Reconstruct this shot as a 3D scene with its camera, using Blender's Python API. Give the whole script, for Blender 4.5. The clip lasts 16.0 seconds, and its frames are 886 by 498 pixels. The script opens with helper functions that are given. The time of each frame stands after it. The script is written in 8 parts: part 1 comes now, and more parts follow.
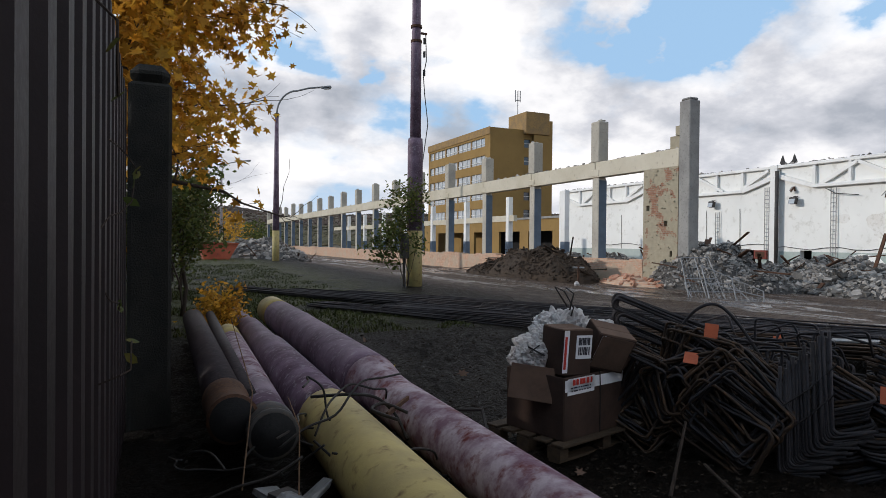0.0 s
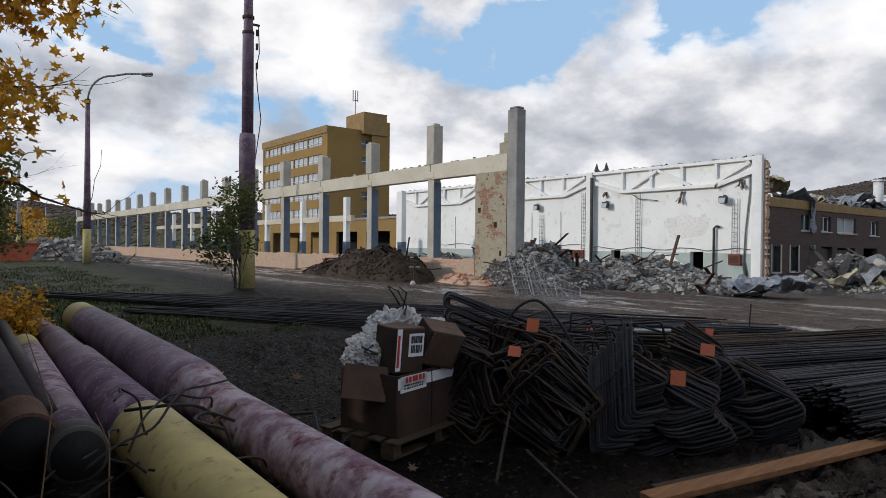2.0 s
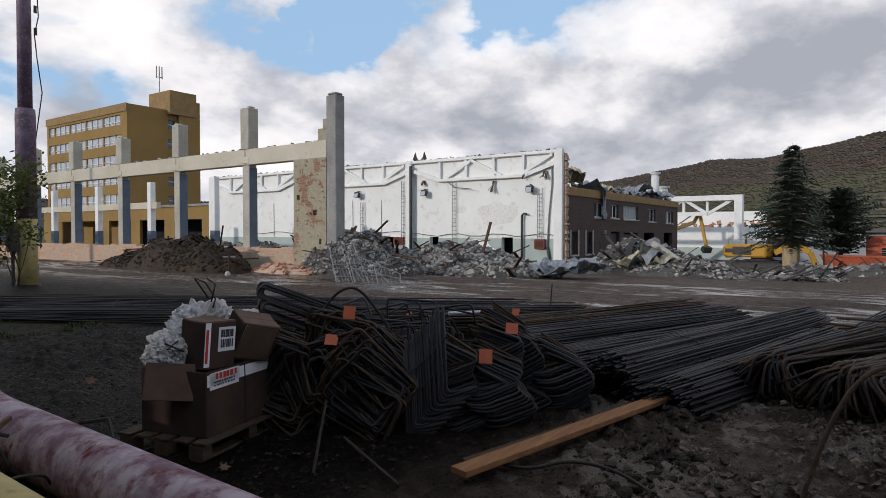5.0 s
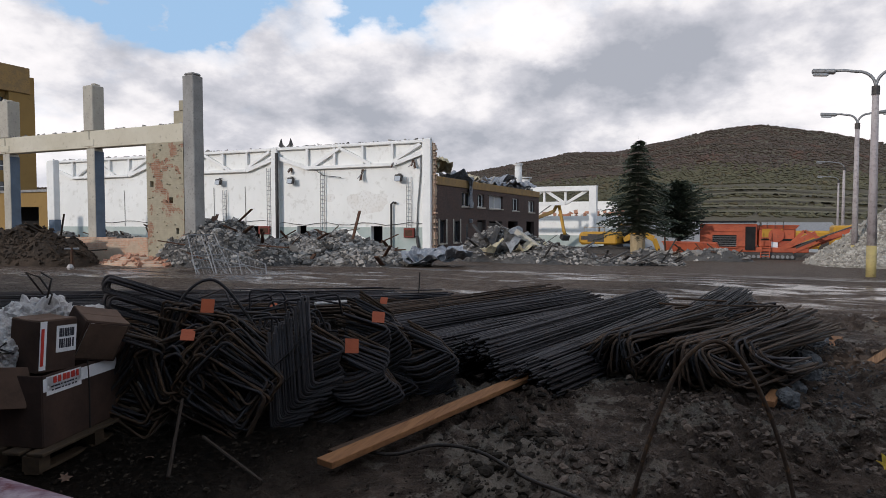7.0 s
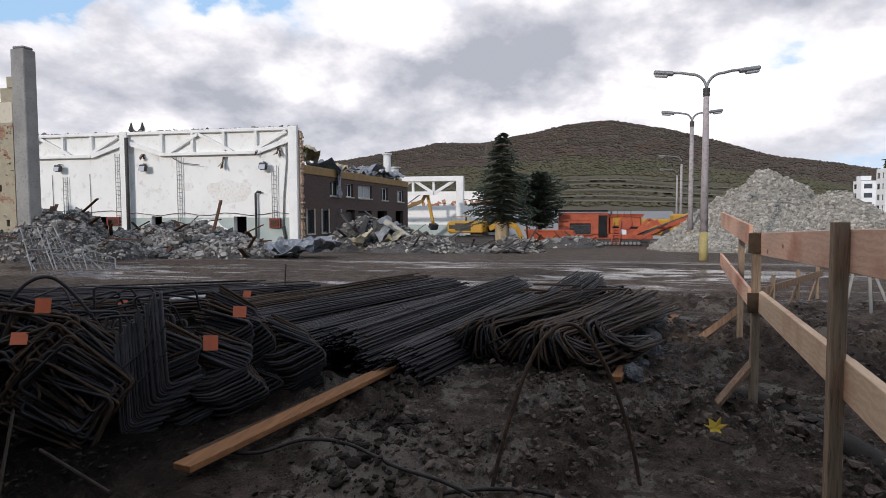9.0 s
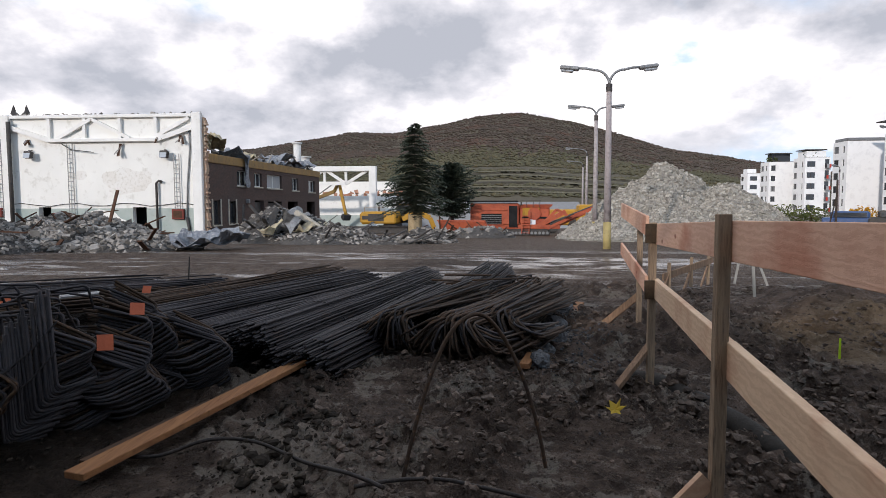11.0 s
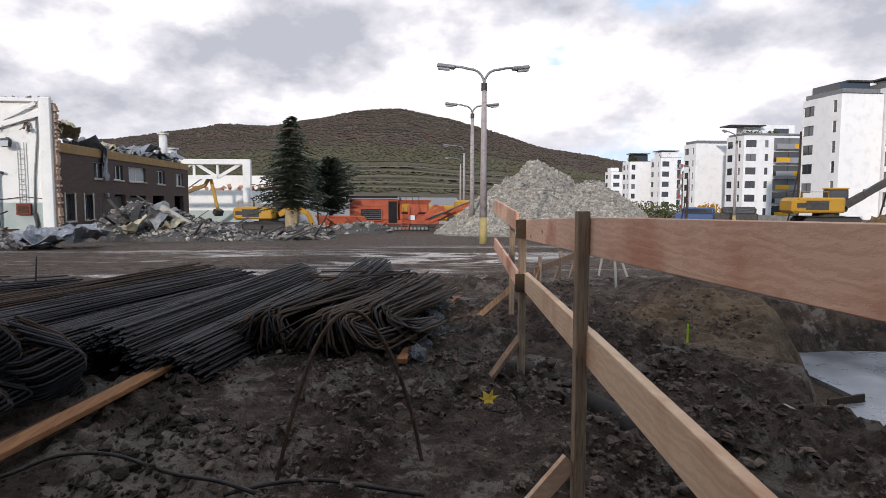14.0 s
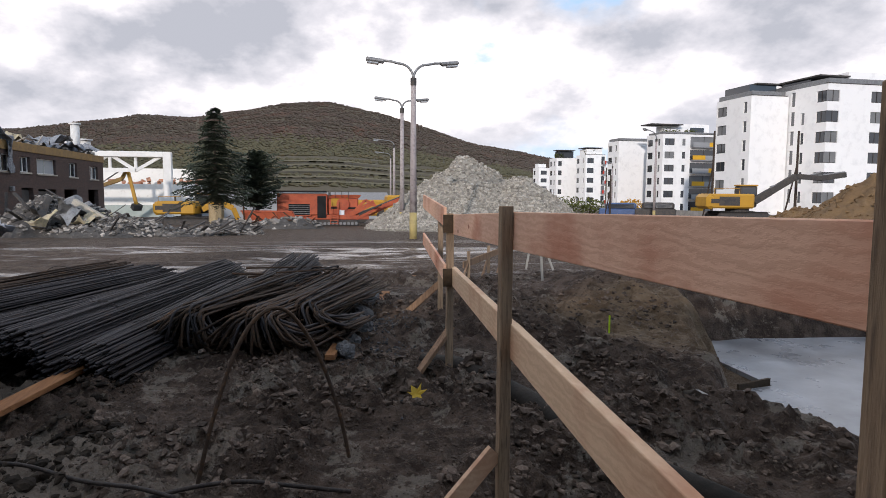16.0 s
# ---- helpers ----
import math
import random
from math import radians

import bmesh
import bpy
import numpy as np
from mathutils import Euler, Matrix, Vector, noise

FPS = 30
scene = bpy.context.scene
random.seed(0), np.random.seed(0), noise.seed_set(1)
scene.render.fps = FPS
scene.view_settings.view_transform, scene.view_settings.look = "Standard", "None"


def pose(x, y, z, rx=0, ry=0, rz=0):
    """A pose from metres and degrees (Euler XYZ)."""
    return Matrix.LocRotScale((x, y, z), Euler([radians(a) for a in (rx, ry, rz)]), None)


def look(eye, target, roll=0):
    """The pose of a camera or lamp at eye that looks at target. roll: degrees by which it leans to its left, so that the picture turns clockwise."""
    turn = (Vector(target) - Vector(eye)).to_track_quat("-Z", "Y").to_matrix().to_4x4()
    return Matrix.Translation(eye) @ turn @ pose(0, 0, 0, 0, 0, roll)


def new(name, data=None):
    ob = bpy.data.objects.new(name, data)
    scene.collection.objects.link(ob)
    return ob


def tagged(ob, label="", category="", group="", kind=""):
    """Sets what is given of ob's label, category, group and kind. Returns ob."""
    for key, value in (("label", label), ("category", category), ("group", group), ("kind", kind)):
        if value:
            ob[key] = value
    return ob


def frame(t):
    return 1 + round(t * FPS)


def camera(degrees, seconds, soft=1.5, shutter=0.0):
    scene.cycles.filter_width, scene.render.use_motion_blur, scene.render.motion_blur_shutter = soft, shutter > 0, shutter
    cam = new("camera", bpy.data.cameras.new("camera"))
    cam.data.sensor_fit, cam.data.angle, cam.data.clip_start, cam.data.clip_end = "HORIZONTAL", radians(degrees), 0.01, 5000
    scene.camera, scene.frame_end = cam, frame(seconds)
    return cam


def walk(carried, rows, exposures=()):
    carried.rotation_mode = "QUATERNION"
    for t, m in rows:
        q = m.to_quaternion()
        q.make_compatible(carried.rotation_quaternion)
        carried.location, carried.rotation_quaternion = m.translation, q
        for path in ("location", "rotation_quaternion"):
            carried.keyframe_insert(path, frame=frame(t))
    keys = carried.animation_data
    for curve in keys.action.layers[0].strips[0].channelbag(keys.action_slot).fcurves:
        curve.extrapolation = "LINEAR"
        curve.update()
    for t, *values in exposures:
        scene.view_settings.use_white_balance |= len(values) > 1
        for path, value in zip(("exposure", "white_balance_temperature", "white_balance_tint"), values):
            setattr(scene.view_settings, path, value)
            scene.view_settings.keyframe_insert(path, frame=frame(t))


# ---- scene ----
cam = camera(69.2, 16.0, soft=0.55)
PATH = [
    (0, (0.000, 0.000, 1.700), (0.8253, 1.8217, 1.6811), 0.54),
    (0.5, (0.008, -0.004, 1.700), (0.9404, 1.7654, 1.6963), 0.68),
    (1, (0.016, -0.009, 1.700), (1.0812, 1.6841, 1.7096), 0.73),
    (1.5, (0.023, -0.014, 1.700), (1.1915, 1.6098, 1.7036), 0.71),
    (2, (0.030, -0.019, 1.700), (1.2821, 1.5408, 1.6864), 0.59),
    (2.5, (0.037, -0.025, 1.700), (1.3663, 1.4695, 1.6752), 0.50),
    (3, (0.044, -0.031, 1.700), (1.4496, 1.3913, 1.6723), 0.51),
    (3.5, (0.050, -0.037, 1.700), (1.5156, 1.3231, 1.6638), 0.41),
    (4, (0.056, -0.044, 1.700), (1.5768, 1.2541, 1.6597), 0.34),
    (6.5, (0.081, -0.082, 1.700), (1.8626, 0.8239, 1.6252), -0.20),
    (7, (0.085, -0.090, 1.700), (1.9118, 0.7194, 1.6158), -0.06),
    (7.5, (0.088, -0.098, 1.700), (1.9537, 0.6169, 1.6085), -0.07),
    (8, (0.091, -0.107, 1.700), (1.9940, 0.5008, 1.5992), -0.09),
    (8.5, (0.094, -0.115, 1.702), (2.0240, 0.3962, 1.5936), -0.22),
    (9, (0.096, -0.124, 1.705), (2.0462, 0.3024, 1.5877), -0.22),
    (11.5, (0.100, -0.156, 1.718), (2.0923, -0.0664, 1.5697), -0.15),
    (12, (0.100, -0.162, 1.720), (2.0946, -0.1472, 1.5738), -0.09),
    (12.5, (0.100, -0.169, 1.720), (2.0938, -0.2100, 1.5699), -0.05),
    (13, (0.100, -0.175, 1.720), (2.0914, -0.2705, 1.5657), -0.05),
    (13.5, (0.099, -0.182, 1.720), (2.0869, -0.3373, 1.5610), 0.01),
    (14, (0.099, -0.188, 1.720), (2.0810, -0.3984, 1.5578), 0.12),
    (14.5, (0.098, -0.195, 1.720), (2.0743, -0.4519, 1.5532), 0.11),
    (15, (0.097, -0.201, 1.720), (2.0664, -0.5052, 1.5493), 0.11),
    (15.5, (0.096, -0.208, 1.720), (2.0554, -0.5685, 1.5466), 0.21),
    (16, (0.095, -0.214, 1.720), (2.0414, -0.6367, 1.5432), 0.34),
]
EXPOSURES = [(0.0, 0.0, 6460, 12), (1.5, -0.09, 6460, 12), (4.0, -0.11, 6500, 13), (6.5, -0.08, 6540, 14), (9.0, 0.10, 6520, 15), (12.0, 0.28, 6600, 15), (16.0, 0.29, 6660, 16)]
CLOUD_SHIFT = (3.4, 1.4, 0.2)
walk(cam, [(t, look(eye, target, roll)) for t, eye, target, roll in PATH], EXPOSURES)

# ---- light: low sun from the fence side, broken cloud ----
SUN_EL, SUN_AZ = 17.0, -64.0          # degrees; azimuth clockwise from +y
world = bpy.data.worlds.new("world")
scene.world = world
world.use_nodes = True
wn, wl = world.node_tree.nodes, world.node_tree.links
wn.clear()


def wnode(kind, **values):
    n = wn.new(kind)
    for key, value in values.items():
        n.inputs[key].default_value = value
    return n


out = wn.new("ShaderNodeOutputWorld")
bg = wnode("ShaderNodeBackground", Strength=1.0)
sky = wn.new("ShaderNodeTexSky")
sky.sky_type, sky.sun_disc = "NISHITA", False
sky.sun_elevation, sky.sun_rotation = radians(SUN_EL), radians(SUN_AZ)
coord = wn.new("ShaderNodeTexCoord")
sep = wn.new("ShaderNodeSeparateXYZ")
wl.new(coord.outputs["Generated"], sep.inputs[0])
lift = wnode("ShaderNodeMath")
lift.operation = "ADD"
lift.inputs[1].default_value = 0.55
high = wnode("ShaderNodeMath")
high.operation = "MAXIMUM"
high.inputs[1].default_value = 0.0
wl.new(sep.outputs["Z"], high.inputs[0])
wl.new(high.outputs[0], lift.inputs[0])
flat = wn.new("ShaderNodeVectorMath")
flat.operation = "DIVIDE"
wl.new(coord.outputs["Generated"], flat.inputs[0])
joinz = wn.new("ShaderNodeCombineXYZ")
for k in range(3):
    wl.new(lift.outputs[0], joinz.inputs[k])
wl.new(joinz.outputs[0], flat.inputs[1])
scaled = wn.new("ShaderNodeVectorMath")
scaled.operation = "MULTIPLY"
scaled.inputs[1].default_value = (1.9, 1.9, 2.6)
wl.new(flat.outputs[0], scaled.inputs[0])


def wnoise(scale, detail, rough, shift):
    m = wn.new("ShaderNodeVectorMath")
    m.operation = "ADD"
    m.inputs[1].default_value = shift
    wl.new(scaled.outputs[0], m.inputs[0])
    n = wnode("ShaderNodeTexNoise", Scale=scale, Detail=detail, Roughness=rough)
    wl.new(m.outputs[0], n.inputs["Vector"])
    return n.outputs[0]


def wramp(value, stops):
    r = wn.new("ShaderNodeValToRGB")
    while len(r.color_ramp.elements) < len(stops):
        r.color_ramp.elements.new(0.5)
    for e, (at, c) in zip(r.color_ramp.elements, stops):
        e.position, e.color = at, (*c, 1)
    wl.new(value, r.inputs[0])
    return r.outputs[0]


def wmix(a, b, fac, blend="MIX"):
    m = wn.new("ShaderNodeMix")
    m.data_type, m.blend_type = "RGBA", blend
    for socket, v in ((m.inputs[0], fac), (m.inputs[6], a), (m.inputs[7], b)):
        if isinstance(v, (tuple, float)):
            socket.default_value = v if isinstance(v, float) else (*v, 1)
        else:
            wl.new(v, socket)
    return m.outputs[2]


# large cloud masses: azimuth, height and radius in degrees
GREY_MASSES = ((13, 11, 7), (70, 9.0, 12), (86, 12.5, 11), (121, 9.0, 13), (127, 13, 10))
WHITE_MASSES = ((104, 10, 13), (73, 17, 7), (53, 14, 9), (28, 16, 7), (38, 9, 11), (5, 10, 8))
BLUE_GAPS = ((11, 16.5, 6), (20, 15, 4), (35, 18, 7), (46, 17.5, 7), (60, 20, 7))
ragged = wnode("ShaderNodeTexNoise", Scale=2.6, Detail=7, Roughness=0.55)
wl.new(scaled.outputs[0], ragged.inputs["Vector"])
pushed = wn.new("ShaderNodeVectorMath")
pushed.operation = "MULTIPLY_ADD"
pushed.inputs[1].default_value, pushed.inputs[2].default_value = (0.34, 0.34, 0.34), (-0.17, -0.17, -0.17)
wl.new(ragged.outputs["Color"], pushed.inputs[0])
tall = wn.new("ShaderNodeVectorMath")
tall.operation = "MULTIPLY"
tall.inputs[1].default_value = (1, 1, 2.0)
wl.new(coord.outputs["Generated"], tall.inputs[0])
shoved = wn.new("ShaderNodeVectorMath")
wl.new(tall.outputs[0], shoved.inputs[0])
wl.new(pushed.outputs[0], shoved.inputs[1])


def masses(spots):
    """1 in the middle of each mass, 0 outside all of them."""
    total = None
    for az, el, rad in spots:
        far = wn.new("ShaderNodeVectorMath")
        far.operation = "DISTANCE"
        c = math.cos(radians(el))
        far.inputs[1].default_value = (c * math.sin(radians(az)), c * math.cos(radians(az)), 2.0 * math.sin(radians(el)))
        wl.new(shoved.outputs[0], far.inputs[0])
        near = wn.new("ShaderNodeMapRange")
        near.interpolation_type = "SMOOTHSTEP"
        for k, q in zip((1, 2, 3, 4), (radians(rad) * 1.25, radians(rad) * 0.25, 0.0, 1.0)):
            near.inputs[k].default_value = q
        wl.new(far.outputs["Value"], near.inputs[0])
        if total is None:
            total = near.outputs[0]
        else:
            m = wn.new("ShaderNodeMath")
            m.operation = "MAXIMUM"
            wl.new(total, m.inputs[0])
            wl.new(near.outputs[0], m.inputs[1])
            total = m.outputs[0]
    return total


def plus(value, extra, amount):
    m = wn.new("ShaderNodeMath")
    m.operation = "MULTIPLY_ADD"
    m.inputs[1].default_value = amount
    wl.new(extra, m.inputs[0])
    wl.new(value, m.inputs[2])
    return m.outputs[0]


east = wnode("ShaderNodeMath")
east.operation = "MULTIPLY_ADD"
east.inputs[1].default_value = 0.075
wl.new(sep.outputs["X"], east.inputs[0])
wl.new(wnoise(1.15, 9, 0.52, CLOUD_SHIFT), east.inputs[2])
cover = wramp(plus(plus(east.outputs[0], masses(BLUE_GAPS), -0.16), masses(GREY_MASSES), 0.05), ((0.43, (0, 0, 0)), (0.47, (0.75, 0.75, 0.75)), (0.53, (1, 1, 1))))
shade = wramp(plus(plus(wnoise(1.9, 9, 0.56, (9.3, 2.2, 1.7)), masses(GREY_MASSES), 0.10), masses(WHITE_MASSES), -0.11), ((0.36, (1.10, 1.09, 1.08)), (0.46, (0.93, 0.935, 0.945)), (0.54, (0.68, 0.70, 0.745)), (0.66, (0.43, 0.465, 0.52))))
blue = wmix(sky.outputs[0], (0.085, 0.085, 0.085), 1.0, "MULTIPLY")
blue = wmix(blue, (0.42, 0.68, 0.98), 0.8)
low = wramp(sep.outputs["Z"], ((0.0, (0.7, 0.7, 0.7)), (0.12, (0.0, 0.0, 0.0))))
whole = wmix(blue, shade, cover)
whole = wmix(whole, (0.82, 0.84, 0.88), low)
wl.new(whole, bg.inputs["Color"])
wl.new(bg.outputs[0], out.inputs[0])

sun = new("sun", bpy.data.lights.new("sun", "SUN"))
sun.data.energy, sun.data.angle, sun.data.color = 2.0, radians(1.5), (1.0, 0.95, 0.88)
sun.matrix_world = look((-100 * math.sin(radians(-SUN_AZ)), 100 * math.cos(radians(SUN_AZ)), 100 * math.tan(radians(SUN_EL))), (0, 0, 0))


# ---- materials ----
def material(name, c1, c2=None, rough=0.85, scale=3.0, c3=None, fine=40.0, bump=0.3, metal=0.0, dist=0.02, spots=0.5, coat=0.0, stretch=None, per_object=0.0, island=0.0, spec=0.22):
    """Two scales of noise between three colours, with fine relief."""
    m = bpy.data.materials.new(name)
    m.use_nodes = True
    n, l = m.node_tree.nodes, m.node_tree.links
    b = n["Principled BSDF"]
    c2 = c2 or tuple(0.75 * v for v in c1)
    c3 = c3 or tuple(0.6 * v + 0.4 * w for v, w in zip(c1, c2))
    tc = n.new("ShaderNodeTexCoord")
    src = tc.outputs["Object"]
    if stretch:
        mp = n.new("ShaderNodeMapping")
        mp.inputs["Scale"].default_value = stretch
        l.new(src, mp.inputs[0])
        src = mp.outputs[0]

    def tex(s, d):
        t = n.new("ShaderNodeTexNoise")
        t.inputs["Scale"].default_value, t.inputs["Detail"].default_value, t.inputs["Roughness"].default_value = s, d, 0.62
        l.new(src, t.inputs["Vector"])
        return t.outputs[0]

    def ramp(v, a, b2):
        r = n.new("ShaderNodeMapRange")
        r.inputs[1].default_value, r.inputs[2].default_value = a, b2
        l.new(v, r.inputs[0])
        return r.outputs[0]

    def mix(a, b2, f):
        x = n.new("ShaderNodeMix")
        x.data_type = "RGBA"
        for s, v in ((x.inputs[0], f), (x.inputs[6], a), (x.inputs[7], b2)):
            if isinstance(v, tuple):
                s.default_value = (*v, 1)
            elif isinstance(v, float):
                s.default_value = v
            else:
                l.new(v, s)
        return x.outputs[2]

    big, small = tex(scale, 5), tex(fine, 6)
    col = mix(c1, c2, ramp(big, 0.38, 0.62))
    col = mix(col, c3, ramp(small, spots, spots + 0.18))
    if per_object or island:
        src_rand = n.new("ShaderNodeObjectInfo").outputs["Random"] if per_object else n.new("ShaderNodeNewGeometry").outputs["Random Per Island"]
        hv = n.new("ShaderNodeHueSaturation")
        r = n.new("ShaderNodeMapRange")
        amount = per_object or island
        r.inputs[3].default_value, r.inputs[4].default_value = 1 - amount, 1 + amount
        l.new(src_rand, r.inputs[0])
        l.new(r.outputs[0], hv.inputs["Value"])
        l.new(col, hv.inputs["Color"])
        col = hv.outputs[0]
    l.new(col, b.inputs["Base Color"])
    rr = n.new("ShaderNodeMapRange")
    rr.inputs[3].default_value, rr.inputs[4].default_value = max(0.02, rough - 0.12), min(1, rough + 0.12)
    l.new(small, rr.inputs[0])
    l.new(rr.outputs[0], b.inputs["Roughness"])
    b.inputs["Metallic"].default_value = metal
    b.inputs["Specular IOR Level"].default_value = spec
    b.inputs["Coat Weight"].default_value = coat
    bp = n.new("ShaderNodeBump")
    bp.inputs["Strength"].default_value, bp.inputs["Distance"].default_value = bump, dist
    l.new(small, bp.inputs["Height"])
    l.new(bp.outputs[0], b.inputs["Normal"])
    return m


def brick_material(name, c1, c2, mortar, plaster=None, amount=0.5, scale=0.7):
    """Brick courses on upright faces, with plaster left in patches."""
    m = bpy.data.materials.new(name)
    m.use_nodes = True
    n, l = m.node_tree.nodes, m.node_tree.links
    b = n["Principled BSDF"]
    tc = n.new("ShaderNodeTexCoord")
    sp = n.new("ShaderNodeSeparateXYZ")
    l.new(tc.outputs["Object"], sp.inputs[0])
    add = n.new("ShaderNodeMath")
    l.new(sp.outputs[0], add.inputs[0])
    l.new(sp.outputs[1], add.inputs[1])
    cb = n.new("ShaderNodeCombineXYZ")
    l.new(add.outputs[0], cb.inputs[0])
    l.new(sp.outputs[2], cb.inputs[1])
    br = n.new("ShaderNodeTexBrick")
    br.inputs["Scale"].default_value = 1.0
    br.inputs["Brick Width"].default_value, br.inputs["Row Height"].default_value = 0.29, 0.08
    br.inputs["Mortar Size"].default_value = 0.009
    for key, c in (("Color1", c1), ("Color2", c2), ("Mortar", mortar)):
        br.inputs[key].default_value = (*c, 1)
    l.new(cb.outputs[0], br.inputs["Vector"])
    nz = n.new("ShaderNodeTexNoise")
    nz.inputs["Scale"].default_value, nz.inputs["Detail"].default_value, nz.inputs["Roughness"].default_value = scale, 8, 0.65
    l.new(tc.outputs["Object"], nz.inputs["Vector"])
    dirt = n.new("ShaderNodeTexNoise")
    dirt.inputs["Scale"].default_value, dirt.inputs["Detail"].default_value = 5.0, 6
    l.new(tc.outputs["Object"], dirt.inputs["Vector"])
    dm = n.new("ShaderNodeMix")
    dm.data_type, dm.blend_type = "RGBA", "MULTIPLY"
    dm.inputs[0].default_value = 0.55
    l.new(br.outputs[0], dm.inputs[6])
    l.new(dirt.outputs[0], dm.inputs[7])
    gain = n.new("ShaderNodeMix")
    gain.data_type, gain.blend_type = "RGBA", "MULTIPLY"
    gain.inputs[0].default_value = 1.0
    gain.inputs[7].default_value = (1.35, 1.35, 1.35, 1)
    l.new(dm.outputs[2], gain.inputs[6])
    col = gain.outputs[2]
    if plaster:
        rp = n.new("ShaderNodeMapRange")
        rp.inputs[1].default_value, rp.inputs[2].default_value = amount, amount + 0.03
        l.new(nz.outputs[0], rp.inputs[0])
        px = n.new("ShaderNodeMix")
        px.data_type = "RGBA"
        l.new(rp.outputs[0], px.inputs[0])
        l.new(col, px.inputs[6])
        tone = n.new("ShaderNodeMix")
        tone.data_type = "RGBA"
        tone.inputs[6].default_value, tone.inputs[7].default_value = (*plaster, 1), (*[0.6 * v for v in plaster], 1)
        l.new(dirt.outputs[0], tone.inputs[0])
        l.new(tone.outputs[2], px.inputs[7])
        col = px.outputs[2]
    l.new(col, b.inputs["Base Color"])
    b.inputs["Roughness"].default_value = 0.9
    b.inputs["Specular IOR Level"].default_value = 0.15
    bp = n.new("ShaderNodeBump")
    bp.inputs["Strength"].default_value, bp.inputs["Distance"].default_value = 0.5, 0.02
    l.new(br.outputs["Fac"], bp.inputs["Height"])
    bp.invert = True
    l.new(bp.outputs[0], b.inputs["Normal"])
    return m


CONCRETE = material("concrete", (0.46, 0.42, 0.35), (0.36, 0.33, 0.28), c3=(0.24, 0.22, 0.20), scale=0.9, fine=9, spots=0.56, bump=0.35)
CONCRETE_GREY = material("grey_concrete", (0.30, 0.29, 0.27), (0.22, 0.21, 0.20), c3=(0.15, 0.14, 0.13), scale=1.2, fine=11, spots=0.55)
BEAM = material("beam_concrete", (0.56, 0.51, 0.41), (0.48, 0.43, 0.33), c3=(0.34, 0.30, 0.24), scale=0.5, fine=5, spots=0.58)
BLUE_PAINT = material("blue_grey_paint", (0.13, 0.17, 0.22), (0.10, 0.13, 0.17), c3=(0.20, 0.22, 0.25), scale=1.5, fine=14, spots=0.6, rough=0.6)
WHITE_PAINT = material("white_limewash", (0.82, 0.81, 0.77), (0.76, 0.75, 0.71), c3=(0.60, 0.58, 0.53), scale=0.22, fine=1.6, spots=0.56, bump=0.12)
WHITE_STEEL = material("white_painted_concrete", (0.80, 0.79, 0.76), (0.72, 0.71, 0.68), c3=(0.45, 0.43, 0.40), scale=0.8, fine=5, spots=0.62)
GREEN_PAINT = material("pale_green_dado", (0.34, 0.40, 0.37), (0.42, 0.46, 0.43), c3=(0.24, 0.26, 0.24), scale=0.6, fine=3, spots=0.6)
BRICK_DARK = brick_material("dark_brick", (0.115, 0.075, 0.062), (0.085, 0.060, 0.054), (0.075, 0.068, 0.064))
BRICK_PLASTER = brick_material("brick_and_plaster", (0.25, 0.11, 0.07), (0.30, 0.17, 0.11), (0.27, 0.23, 0.18), plaster=(0.42, 0.37, 0.27), amount=0.42, scale=1.3)
BRICK_PINK = brick_material("washed_brick", (0.46, 0.27, 0.18), (0.52, 0.34, 0.24), (0.46, 0.38, 0.30), plaster=(0.55, 0.42, 0.31), amount=0.52, scale=1.3)
BRICK_PIECE = material("brick_piece", (0.36, 0.15, 0.09), (0.42, 0.22, 0.14), c3=(0.40, 0.34, 0.27), scale=8, fine=30, per_object=0.25)
OCHRE = material("ochre_render", (0.29, 0.18, 0.062), (0.25, 0.155, 0.055), c3=(0.19, 0.125, 0.05), scale=0.25, fine=1.5, spots=0.62, bump=0.1)
OCHRE_BAND = material("ochre_band", (0.32, 0.20, 0.08), (0.24, 0.16, 0.08), c3=(0.16, 0.11, 0.07), scale=0.9, fine=6, spots=0.55)
DARK = material("dark_opening", (0.012, 0.012, 0.013), (0.02, 0.02, 0.02), rough=0.9)
FRAME = material("window_frame_white", (0.68, 0.68, 0.66), (0.58, 0.57, 0.55), rough=0.5, fine=20)
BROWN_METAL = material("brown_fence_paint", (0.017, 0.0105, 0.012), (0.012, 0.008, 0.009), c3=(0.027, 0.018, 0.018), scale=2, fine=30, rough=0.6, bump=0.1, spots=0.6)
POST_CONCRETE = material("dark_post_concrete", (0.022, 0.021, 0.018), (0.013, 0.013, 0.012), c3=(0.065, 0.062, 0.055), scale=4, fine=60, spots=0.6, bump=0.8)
PURPLE = material("faded_purple_paint", (0.175, 0.12, 0.165), (0.085, 0.051, 0.073), c3=(0.27, 0.24, 0.265), scale=2.6, fine=15, spots=0.54, rough=0.6, bump=0.25)
PINK = material("chalky_pink_paint", (0.36, 0.30, 0.33), (0.15, 0.085, 0.115), c3=(0.105, 0.018, 0.017), scale=5.5, fine=9, spots=0.52, rough=0.7, bump=0.3)
YELLOW = material("faded_yellow_paint", (0.42, 0.335, 0.135), (0.33, 0.265, 0.12), c3=(0.17, 0.115, 0.055), scale=3, fine=9, spots=0.56, rough=0.55, bump=0.2)
RUST = material("rust", (0.085, 0.042, 0.025), (0.05, 0.028, 0.02), c3=(0.12, 0.06, 0.03), scale=6, fine=40)
